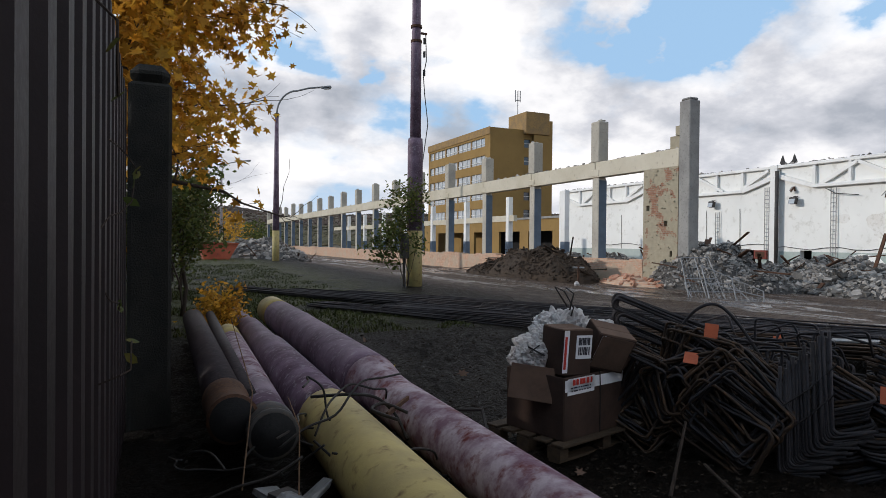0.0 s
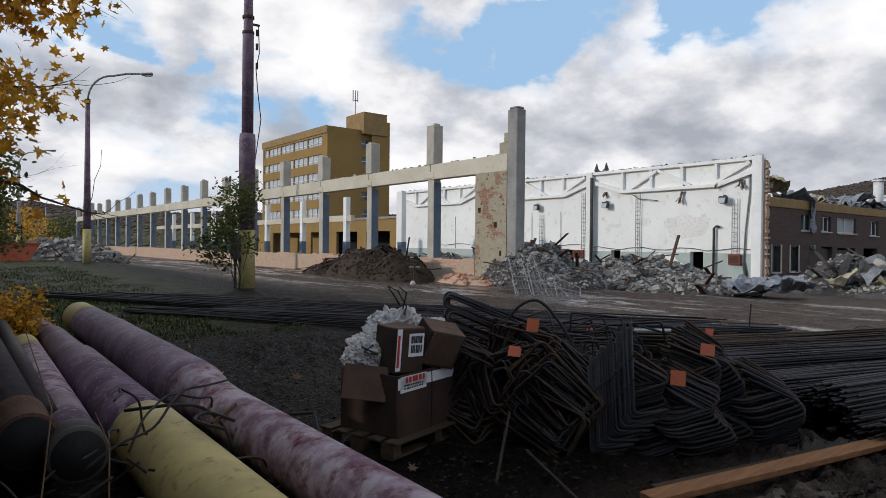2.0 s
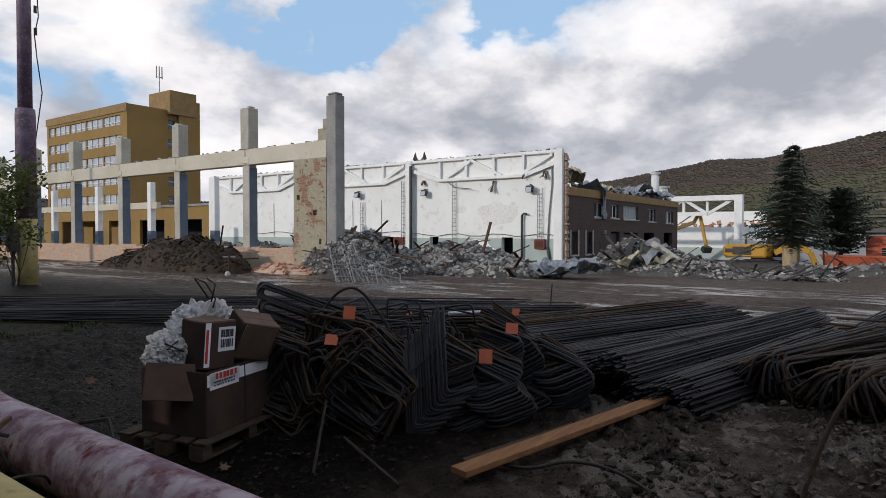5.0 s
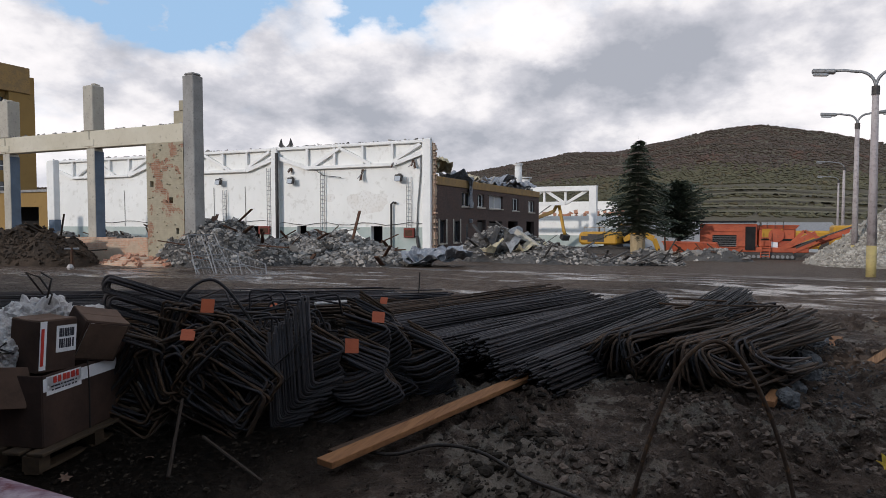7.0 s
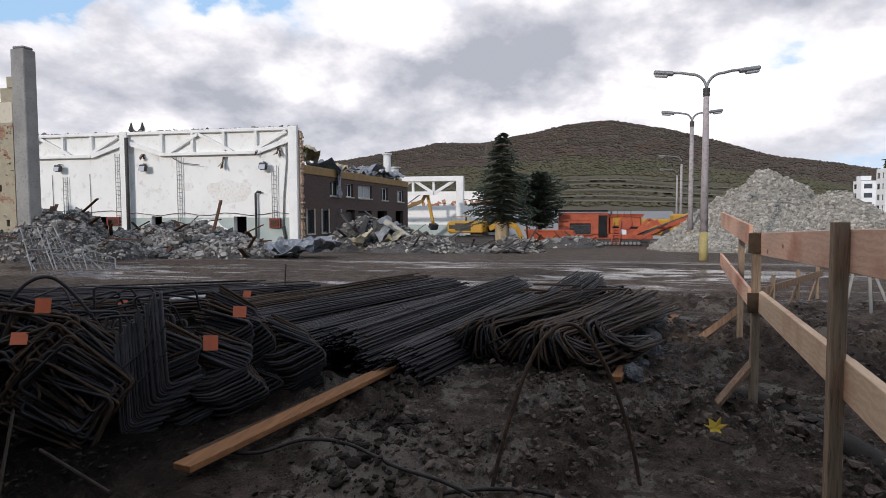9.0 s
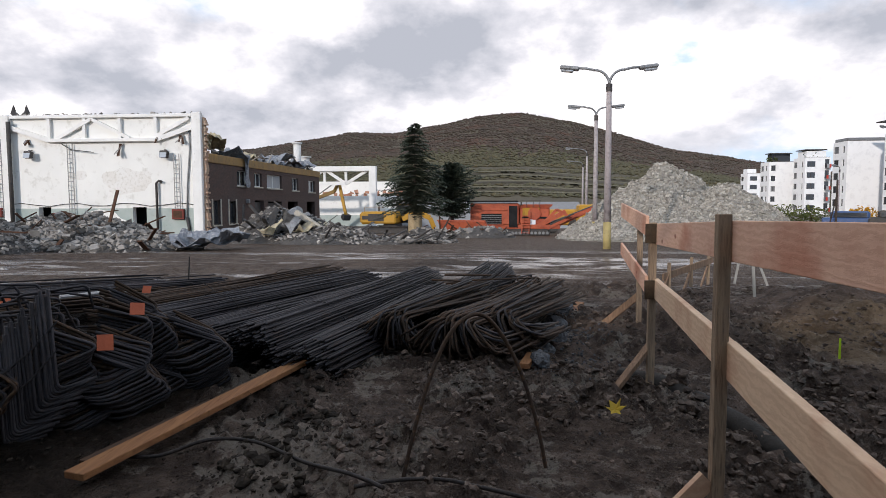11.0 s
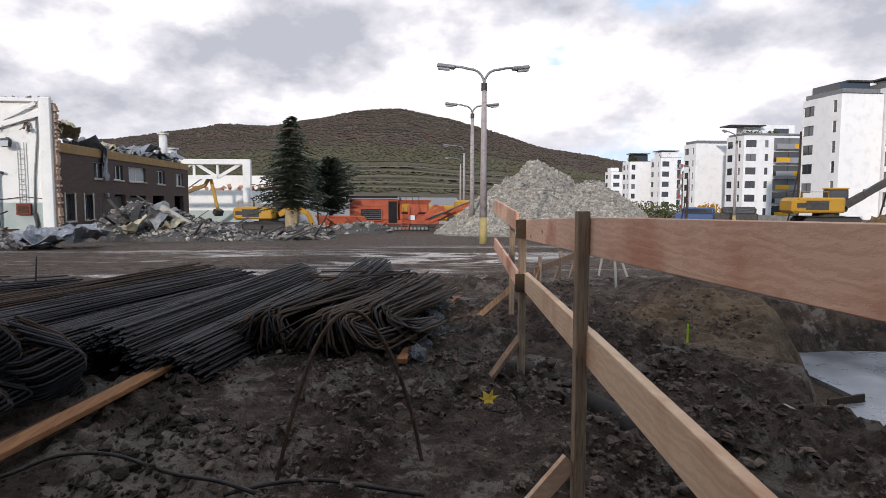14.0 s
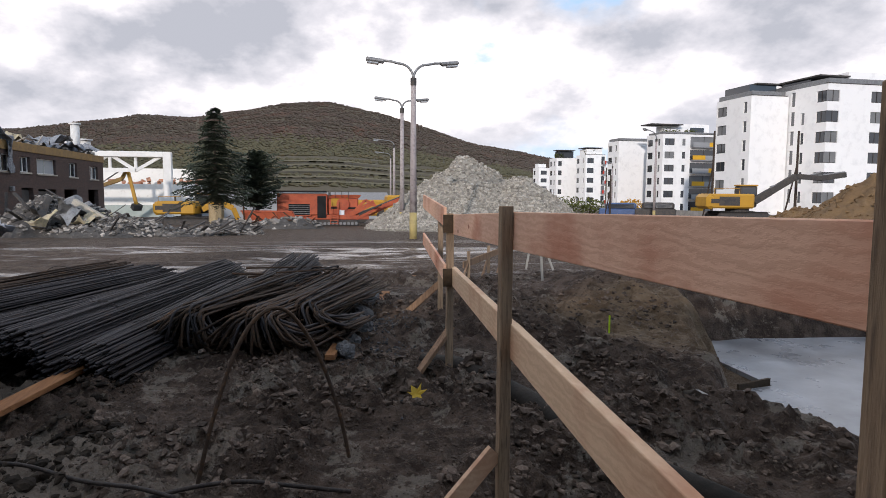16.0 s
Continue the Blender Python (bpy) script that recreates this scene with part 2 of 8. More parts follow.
GREY_PIPE = material("dull_grey_pipe", (0.034, 0.024, 0.027), (0.022, 0.016, 0.018), c3=(0.055, 0.043, 0.042), scale=4, fine=25, rough=0.6)
REBAR = material("rebar_steel", (0.046, 0.042, 0.045), (0.027, 0.025, 0.027), c3=(0.072, 0.046, 0.033), scale=2.5, fine=24, spots=0.56, rough=0.62, metal=0.35, bump=0.6, per_object=0.35)
REBAR_RUST = material("rusty_rebar", (0.056, 0.036, 0.024), (0.033, 0.023, 0.018), c3=(0.105, 0.058, 0.030), scale=2.5, fine=24, spots=0.52, rough=0.7, metal=0.25, bump=0.6, per_object=0.35)
ROPE = material("dark_steel_rope", (0.026, 0.021, 0.019), (0.018, 0.015, 0.014), c3=(0.055, 0.044, 0.038), scale=9, fine=60, rough=0.6)
WIRE = material("black_wire", (0.02, 0.02, 0.021), (0.03, 0.025, 0.022), rough=0.6)
ORANGE_TAG = material("orange_tag", (0.40, 0.10, 0.045), (0.33, 0.08, 0.038), rough=0.7, fine=30)
CARDBOARD = material("cardboard", (0.060, 0.036, 0.027), (0.038, 0.024, 0.019), c3=(0.034, 0.022, 0.018), scale=4, fine=40, spots=0.62, rough=0.9, bump=0.1)
CARD_LIGHT = material("pale_cardboard", (0.125, 0.078, 0.056), (0.088, 0.056, 0.041), scale=6, fine=50, rough=0.9, bump=0.1)
LABEL = material("white_label", (0.74, 0.74, 0.76), (0.66, 0.66, 0.68), rough=0.6, fine=40)
RED_INK = material("red_ink", (0.50, 0.045, 0.03), (0.44, 0.04, 0.03), rough=0.6)
BLACK_INK = material("black_ink", (0.03, 0.03, 0.045), (0.04, 0.04, 0.05), rough=0.7)
PLASTIC = material("crumpled_plastic", (0.50, 0.48, 0.47), (0.40, 0.38, 0.37), c3=(0.30, 0.28, 0.27), scale=5, fine=30, rough=0.35, bump=0.5)
PALLET = material("pallet_wood", (0.07, 0.048, 0.030), (0.045, 0.032, 0.022), stretch=(1, 6, 6), scale=4, fine=25)
PLANK = material("old_board", (0.27, 0.13, 0.055), (0.20, 0.09, 0.04), c3=(0.13, 0.055, 0.026), stretch=(1.0, 14, 14), scale=2.0, fine=6, spots=0.53, rough=0.75, bump=0.15)
WET_PLANK = material("wet_board", (0.075, 0.042, 0.024), (0.05, 0.03, 0.02), c3=(0.035, 0.022, 0.016), stretch=(1.0, 14, 14), scale=2.0, fine=6, rough=0.6)
BATTEN = material("batten_wood", (0.30, 0.19, 0.12), (0.20, 0.125, 0.08), c3=(0.12, 0.075, 0.048), stretch=(12, 12, 1), scale=2.2, fine=7, rough=0.8)
ORANGE = material("orange_machine_paint", (0.44, 0.105, 0.050), (0.34, 0.075, 0.040), c3=(0.16, 0.07, 0.05), scale=1.2, fine=7, spots=0.55, rough=0.5, bump=0.1)
CAT_YELLOW = material("yellow_machine_paint", (0.46, 0.25, 0.03), (0.40, 0.22, 0.035), c3=(0.30, 0.19, 0.06), scale=1.5, fine=8, spots=0.62, rough=0.45, bump=0.1)
DARK_STEEL = material("dark_steel", (0.04, 0.04, 0.042), (0.065, 0.06, 0.055), c3=(0.09, 0.07, 0.055), scale=3, fine=15, rough=0.6)
GALV = material("galvanised_steel", (0.26, 0.265, 0.27), (0.20, 0.205, 0.21), c3=(0.13, 0.125, 0.12), scale=3, fine=15, rough=0.5, metal=0.3)
TARP = material("grey_sheeting", (0.20, 0.22, 0.25), (0.13, 0.14, 0.16), c3=(0.36, 0.36, 0.36), scale=1.5, fine=7, rough=0.5)
FOAM = material("torn_insulation", (0.50, 0.43, 0.27), (0.38, 0.33, 0.24), c3=(0.25, 0.23, 0.20), scale=2, fine=9)
RUBBLE = material("grey_rubble", (0.27, 0.25, 0.225), (0.17, 0.158, 0.146), c3=(0.42, 0.39, 0.35), scale=1.5, fine=10, spots=0.58, island=0.7)
RUBBLE_FINE = material("rubble_dust", (0.095, 0.09, 0.085), (0.065, 0.062, 0.06), c3=(0.16, 0.15, 0.14), scale=2.2, fine=12, spots=0.52, bump=1.0, dist=0.1)
GRAVEL = material("crushed_stone", (0.31, 0.29, 0.25), (0.24, 0.222, 0.19), c3=(0.38, 0.365, 0.33), scale=0.5, fine=7, spots=0.5, bump=1.0, dist=0.12)
GRAVEL_PIECE = material("crushed_stone_piece", (0.35, 0.33, 0.285), (0.25, 0.23, 0.20), c3=(0.36, 0.34, 0.31), scale=3, fine=20, island=0.4)
SOIL_HEAP = material("soil_heap", (0.055, 0.038, 0.026), (0.036, 0.026, 0.019), c3=(0.085, 0.062, 0.044), scale=1.4, fine=9, spots=0.55, bump=1.0, dist=0.08)
SOIL_BROWN = material("brown_soil", (0.19, 0.12, 0.06), (0.14, 0.09, 0.05), c3=(0.22, 0.15, 0.09), scale=1.2, fine=8, spots=0.55, bump=1.0, dist=0.08)
BARK = material("bark", (0.06, 0.045, 0.035), (0.04, 0.03, 0.025), stretch=(4, 4, 1), scale=4, fine=20, bump=0.8)
LEAF_YELLOW = material("autumn_leaves", (0.62, 0.36, 0.04), (0.50, 0.24, 0.03), c3=(0.30, 0.14, 0.025), scale=1.5, fine=8, rough=0.6, island=0.45, bump=0.05)
LEAF_GREEN = material("green_leaves", (0.085, 0.11, 0.03), (0.06, 0.08, 0.022), c3=(0.16, 0.13, 0.03), scale=1.2, fine=6, rough=0.6, island=0.45, bump=0.05)
NEEDLES = material("spruce_needles", (0.052, 0.066, 0.046), (0.036, 0.048, 0.036), c3=(0.075, 0.088, 0.058), scale=1.2, fine=9, rough=0.7, island=0.5, bump=0.05)
RENDER_WHITE = material("white_render", (0.84, 0.84, 0.83), (0.80, 0.80, 0.80), c3=(0.72, 0.72, 0.72), scale=0.06, fine=0.8, bump=0.05)
RENDER_GREY = material("grey_render", (0.30, 0.31, 0.32), (0.26, 0.27, 0.28), scale=0.1, fine=1, bump=0.05)
BALCONY_YELLOW = material("yellow_panel", (0.66, 0.36, 0.03), (0.60, 0.33, 0.03), scale=0.5, fine=3, bump=0.05)
RED_PANEL = material("red_panel", (0.50, 0.05, 0.035), (0.44, 0.05, 0.03), scale=0.5, fine=4)
WET_CONCRETE = material("wet_slab", (0.30, 0.31, 0.33), (0.13, 0.135, 0.145), c3=(0.33, 0.34, 0.36), scale=0.7, fine=2.5, spots=0.57, rough=0.3, bump=0.06, spec=0.6)
HOSE = material("black_drain_hose", (0.018, 0.017, 0.016), (0.032, 0.028, 0.024), scale=6, fine=40, rough=0.7, spec=0.1)
LIME = material("lime_marker", (0.42, 0.62, 0.02), (0.36, 0.55, 0.02))


def let_light_through(m, share):
    """Thin leaves: part of the light passes to the other side."""
    n, l = m.node_tree.nodes, m.node_tree.links
    b, out_ = n["Principled BSDF"], n["Material Output"]
    tr, mx = n.new("ShaderNodeBsdfTranslucent"), n.new("ShaderNodeMixShader")
    mx.inputs[0].default_value = share
    l.new(b.inputs["Base Color"].links[0].from_socket, tr.inputs[0])
    l.new(b.outputs[0], mx.inputs[1])
    l.new(tr.outputs[0], mx.inputs[2])
    l.new(mx.outputs[0], out_.inputs[0])


let_light_through(LEAF_YELLOW, 0.5)
let_light_through(LEAF_GREEN, 0.4)


def board_material(name, light, dark, knot):
    """Sawn softwood: wavering growth rings along the board, with knots."""
    m = bpy.data.materials.new(name)
    m.use_nodes = True
    n, l = m.node_tree.nodes, m.node_tree.links
    b = n["Principled BSDF"]
    tc = n.new("ShaderNodeTexCoord")
    mp = n.new("ShaderNodeMapping")
    mp.inputs["Scale"].default_value = (0.35, 1.0, 1.0)
    l.new(tc.outputs["Object"], mp.inputs[0])
    wv = n.new("ShaderNodeTexWave")
    wv.bands_direction = "Z"
    for key, v in (("Scale", 9.0), ("Distortion", 14.0), ("Detail", 6.0), ("Detail Scale", 1.1), ("Detail Roughness", 0.7)):
        wv.inputs[key].default_value = v
    l.new(mp.outputs[0], wv.inputs["Vector"])
    vo = n.new("ShaderNodeTexVoronoi")
    vo.inputs["Scale"].default_value = 4.6
    l.new(mp.outputs[0], vo.inputs["Vector"])
    kn = n.new("ShaderNodeMapRange")
    kn.inputs[1].default_value, kn.inputs[2].default_value, kn.inputs[3].default_value, kn.inputs[4].default_value = 0.06, 0.10, 0.85, 0.0
    l.new(vo.outputs["Distance"], kn.inputs[0])
    big = n.new("ShaderNodeTexNoise")
    big.inputs["Scale"].default_value, big.inputs["Detail"].default_value = 2.2, 6
    l.new(tc.outputs["Object"], big.inputs["Vector"])

    def mix(a, c, f):
        x = n.new("ShaderNodeMix")
        x.data_type = "RGBA"
        for s, v in ((x.inputs[0], f), (x.inputs[6], a), (x.inputs[7], c)):
            if isinstance(v, tuple):
                s.default_value = (*v, 1)
            else:
                l.new(v, s)
        return x.outputs[2]

    st = n.new("ShaderNodeMapRange")
    st.inputs[1].default_value, st.inputs[2].default_value = 0.45, 0.7
    l.new(big.outputs[0], st.inputs[0])
    wf = n.new("ShaderNodeMath")
    wf.operation = "MULTIPLY"
    wf.inputs[1].default_value = 0.4
    l.new(wv.outputs["Fac"], wf.inputs[0])
    col = mix(light, dark, wf.outputs[0])
    sf = n.new("ShaderNodeMath")
    sf.operation = "MULTIPLY"
    sf.inputs[1].default_value = 0.75
    l.new(st.outputs[0], sf.inputs[0])
    col = mix(col, (dark[0] * 0.82, dark[1] * 0.52, dark[2] * 0.45), sf.outputs[0])
    col = mix(col, knot, kn.outputs[0])
    l.new(col, b.inputs["Base Color"])
    b.inputs["Roughness"].default_value = 0.75
    b.inputs["Specular IOR Level"].default_value = 0.2
    bp = n.new("ShaderNodeBump")
    bp.inputs["Strength"].default_value, bp.inputs["Distance"].default_value = 0.2, 0.003
    l.new(wv.outputs["Fac"], bp.inputs["Height"])
    l.new(bp.outputs[0], b.inputs["Normal"])
    return m


BOARD = board_material("pine_board", (0.74, 0.47, 0.34), (0.54, 0.29, 0.19), (0.26, 0.085, 0.05))
RAIL = board_material("weathered_pine", (0.66, 0.47, 0.32), (0.46, 0.30, 0.19), (0.22, 0.11, 0.06))
STAKE = material("weathered_stake", (0.33, 0.235, 0.155), (0.24, 0.17, 0.115), c3=(0.15, 0.108, 0.077), stretch=(12, 12, 1), scale=3, fine=9, rough=0.85, bump=0.4)


def glass_material(name, colour, rough=0.06):
    m = bpy.data.materials.new(name)
    m.use_nodes = True
    b = m.node_tree.nodes["Principled BSDF"]
    b.inputs["Base Color"].default_value = (*colour, 1)
    b.inputs["Roughness"].default_value = rough
    b.inputs["Specular IOR Level"].default_value = 0.8
    return m


GLASS = glass_material("window_glass", (0.035, 0.04, 0.048))
GLASS_PALE = glass_material("curtained_glass", (0.40, 0.42, 0.44), 0.12)


# ---- mesh building ----
class Form:
    """Vertices and faces of one mesh, in metres of the place."""

    def __init__(self):
        self.v, self.f = [], []

    def add(self, verts, faces):
        n = len(self.v)
        self.v += [tuple(p) for p in verts]
        self.f += [tuple(i + n for i in f) for f in faces]
        return self

    def box(self, x0, x1, y0, y1, z0, z1, cut=0.0):
        if not cut:
            v = [(x, y, z) for z in (z0, z1) for x, y in ((x0, y0), (x1, y0), (x1, y1), (x0, y1))]
            return self.add(v, BOX_FACES)
        return self.solid(Matrix.Translation(((x0 + x1) / 2, (y0 + y1) / 2, (z0 + z1) / 2)), (x1 - x0, y1 - y0, z1 - z0), cut)

    def solid(self, m, size, cut=0.0):
        """A box of that size about m's origin, with its edges taken off by cut."""
        h = [s / 2 for s in size]
        if not cut:
            v = [m @ Vector((sx * h[0], sy * h[1], sz * h[2])) for sz in (-1, 1) for sx, sy in ((-1, -1), (1, -1), (1, 1), (-1, 1))]
            return self.add(v, BOX_FACES)
        bm = bmesh.new()
        bmesh.ops.create_cube(bm, size=1)
        for p in bm.verts:
            p.co = Vector((p.co.x * size[0], p.co.y * size[1], p.co.z * size[2]))
        bmesh.ops.bevel(bm, geom=bm.edges[:], offset=cut, segments=1, affect="EDGES")
        bm.verts.index_update()
        self.add([m @ p.co for p in bm.verts], [[p.index for p in f.verts] for f in bm.faces])
        bm.free()
        return self

    def beam(self, p, q, w, h, up=(0, 0, 1), cut=0.0):
        """A bar of width w and height h from p to q."""
        p, q = Vector(p), Vector(q)
        d = q - p
        y = d.normalized()
        x = y.cross(Vector(up))
        if x.length < 1e-4:
            x = y.cross(Vector((1, 0, 0)))
        x.normalize()
        z = x.cross(y)
        m = Matrix((x, y, z)).transposed().to_4x4()
        m.translation = (p + q) / 2
        return self.solid(m, (w, d.length, h), cut)

    def tube(self, pts, radii, sides=8, caps=True):
        pts = [Vector(p) for p in pts]
        radii = [radii] * len(pts) if isinstance(radii, (int, float)) else radii
        n, ring = len(self.v), None
        side = None
        for i, (p, r) in enumerate(zip(pts, radii)):
            d = (pts[min(i + 1, len(pts) - 1)] - pts[max(i - 1, 0)]).normalized()
            if side is None:
                side = d.cross(Vector((0, 0, 1)))
                if side.length < 0.05:
                    side = Vector((1, 0, 0))
            side = (side - d * side.dot(d)).normalized()
            b = d.cross(side)
            self.v += [tuple(p + r * (math.cos(a) * side + math.sin(a) * b)) for a in (2 * math.pi * k / sides for k in range(sides))]
        for i in range(len(pts) - 1):
            for k in range(sides):
                a, c = n + i * sides + k, n + i * sides + (k + 1) % sides
                self.f.append((a, c, c + sides, a + sides))
        if caps:
            self.f.append(tuple(n + k for k in reversed(range(sides))))
            self.f.append(tuple(n + (len(pts) - 1) * sides + k for k in range(sides)))
        return self

    def chunk(self, at, size, rnd, flat=0.6):
        """A broken lump: a box with its corners pushed about."""
        m = Matrix.Translation(at) @ Euler((rnd.uniform(-0.6, 0.6), rnd.uniform(-0.6, 0.6), rnd.uniform(0, 6.3))).to_matrix().to_4x4()
        s = (size * rnd.uniform(0.5, 1.2), size * rnd.uniform(0.4, 1.0), size * flat * rnd.uniform(0.5, 1.1))
        v = [m @ Vector((x * s[0] * rnd.uniform(0.25, 0.55), y * s[1] * rnd.uniform(0.25, 0.55), z * s[2] * rnd.uniform(0.25, 0.55))) for z in (-1, 1) for x, y in ((-1, -1), (1, -1), (1, 1), (-1, 1))]
        return self.add(v, BOX_FACES)

    def sheet(self, rows, thick=0.0):
        """A surface through rows of points of equal length."""
        n, w = len(self.v), len(rows[0])
        for r in rows:
            self.v += [tuple(p) for p in r]
        for i in range(len(rows) - 1):
            for k in range(w - 1):
                a = n + i * w + k
                self.f.append((a, a + 1, a + w + 1, a + w))
        return self

    def mesh(self, name, mat, smooth=False):
        me = bpy.data.meshes.new(name)
        me.from_pydata(self.v, [], self.f)
        for mt in mat if isinstance(mat, (list, tuple)) else [mat]:
            me.materials.append(mt)
        if smooth:
            me.polygons.foreach_set("use_smooth", [True] * len(me.polygons))
        me.update()
        return me


BOX_FACES = ((0, 3, 2, 1), (4, 5, 6, 7), (0, 1, 5, 4), (1, 2, 6, 5), (2, 3, 7, 6), (3, 0, 4, 7))


def thing(name, base, label, category, group="", kind=""):
    ob = new(name)
    ob.empty_display_size = 0.2
    ob.matrix_basis = Matrix.Translation(base)
    bpy.context.view_layer.update()
    return tagged(ob, label, category, group, kind)


def part(name, form, mat, parent=None, label="", smooth=False):
    ob = new(name, form.mesh(name, mat, smooth))
    if parent:
        hang(ob, parent)
    return tagged(ob, label)


def hang(ob, parent):
    ob.parent = parent
    ob.matrix_parent_inverse = world_of(parent).inverted()
    return ob


def world_of(ob):
    m = ob.matrix_basis.copy()
    if ob.parent:
        m = world_of(ob.parent) @ ob.matrix_parent_inverse @ m
    return m


def single(name, form, mat, label, category, group="", kind="", smooth=False):
    return tagged(new(name, form.mesh(name, mat, smooth)), label, category, group, kind)


def polar(az, d, z=0.0):
    return Vector((d * math.sin(radians(az)), d * math.cos(radians(az)), z))


def wob(x, y, s, seed=0.0):
    return noise.noise(Vector((x * s, y * s, seed)))


def ramp01(v, a, b):
    t = min(1.0, max(0.0, (v - a) / (b - a)))
    return t * t * (3 - 2 * t)


PIT = ((1.2, -4.9), (3.95, -4.28), (4.97, -3.98), (6.2, -4.6), (7.5, -5.3), (9.3, -6.35), (9.0, -9.0), (8.2, -14), (0, -13))


def pit_depth(x, y):
    """How far a place lies inside the pit's outline (positive) or outside it."""
    inside, near = False, 1e9
    for (ax, ay), (bx, by) in zip(PIT, PIT[1:] + PIT[:1]):
        if (ay > y) != (by > y) and x < (bx - ax) * (y - ay) / (by - ay) + ax:
            inside = not inside
        dx, dy = bx - ax, by - ay
        t = min(1, max(0, ((x - ax) * dx + (y - ay) * dy) / (dx * dx + dy * dy)))
        near = min(near, math.hypot(x - ax - t * dx, y - ay - t * dy))
    return near if inside else -near


def broad(x, y):
    """The large shape of the ground."""
    z = -0.10 * ramp01(x, 12, 18) - 0.030 * max(0.0, x - 22) * (1 if x < 90 else 0) - (2.04 if x >= 90 else 0)
    z += 0.28 * ramp01(y, 14, 40) * (1 - ramp01(x, 8.5, 12.5)) * ramp01(x, -60, -5)
    return z


def ground_z(x, y):
    z = broad(x, y)
    if -2 < x < 26 and -16 < y < 40:
        near = (1 - ramp01(x, 11, 16)) * ramp01(x, -1.2, 0.6) * (1 - ramp01(y, 9, 16))
        mud = near * (0.35 + 0.65 * ramp01(x - 1.1 * y, 1.0, 5.0))
        z += 0.05 * near * wob(x, y, 0.45, 3.1)
        if mud > 0.01:
            p = Vector((x, y, 7.0))
            clods = 1 - abs(noise.noise(p * 2.7)) * 2
            lumps = noise.fractal(p * 5.0, 0.9, 2.1, 5)
            calm = ramp01(wob(x, y, 0.8, 21.0), 0.0, 0.25)
            rough = mud * (1 - 0.9 * calm) * (0.45 + 0.55 * ramp01(y, -4.6, -2.8))
            ridge = 1 - abs(noise.noise(p * 6.3)) * 2
            z += rough * (0.11 * clods * abs(clods) + 0.09 * lumps + 0.075 * ridge * abs(ridge)) + mud * 0.03 * noise.fractal(p * 15.0, 0.7, 2.0, 3)
        z += 0.42 * math.exp(-(((x - 9.6) / 2.0) ** 2 + ((y + 5.1) / 1.0) ** 2)) * (1 + 0.4 * wob(x, y, 2.2))
        z += 0.16 * math.exp(-(((x - 8.0) / 3.0) ** 2 + ((y + 2.5) / 0.8) ** 2)) * (1 + 0.8 * wob(x, y, 2.0))
        tracks = ramp01(x, 11, 14) * (1 - ramp01(x, 19.5, 21.5))
        z += tracks * 0.035 * (math.sin(x * 3.1 + 1.5 * wob(x, y, 0.25)) + 1.2 * wob(x, y, 0.5, 4.4))
        if -16 < y < -3:
            d = pit_depth(x, y) + 0.18 * wob(x, y, 1.6, 9.0) + 0.06 * wob(x, y, 6.0, 5.0)
            z -= (z + 0.66) * ramp01(d, -0.22, 0.3)
    return z


# ---- ground: one sheet out to the horizon ----
def lattice(stops):
    out = []
    for (a, b, step) in stops:
        n = max(1, round((b - a) / step))
        out += [a + (b - a) * k / n for k in range(n)]
    return out + [stops[-1][1]]


gx = lattice(((-3000, -300, 450), (-300, -40, 40), (-40, -4, 4), (-4, -0.6, 0.6), (-0.6, 9.5, 0.055), (9.5, 14, 0.12), (14, 27, 0.4), (27, 90, 2.0), (90, 400, 20), (400, 4000, 450)))
gy = lattice(((-3000, -300, 450), (-300, -40, 30), (-40, -12, 2.5), (-12, -7, 0.25), (-7, 6, 0.055), (6, 14, 0.14), (14, 40, 0.5), (40, 150, 4), (150, 400, 25), (400, 4000, 450)))
gform = Form()
gform.sheet([[(x, y, ground_z(x, y)) for x in gx] for y in gy])
SOIL = bpy.data.materials.new("muddy_ground")
SOIL.use_nodes = True


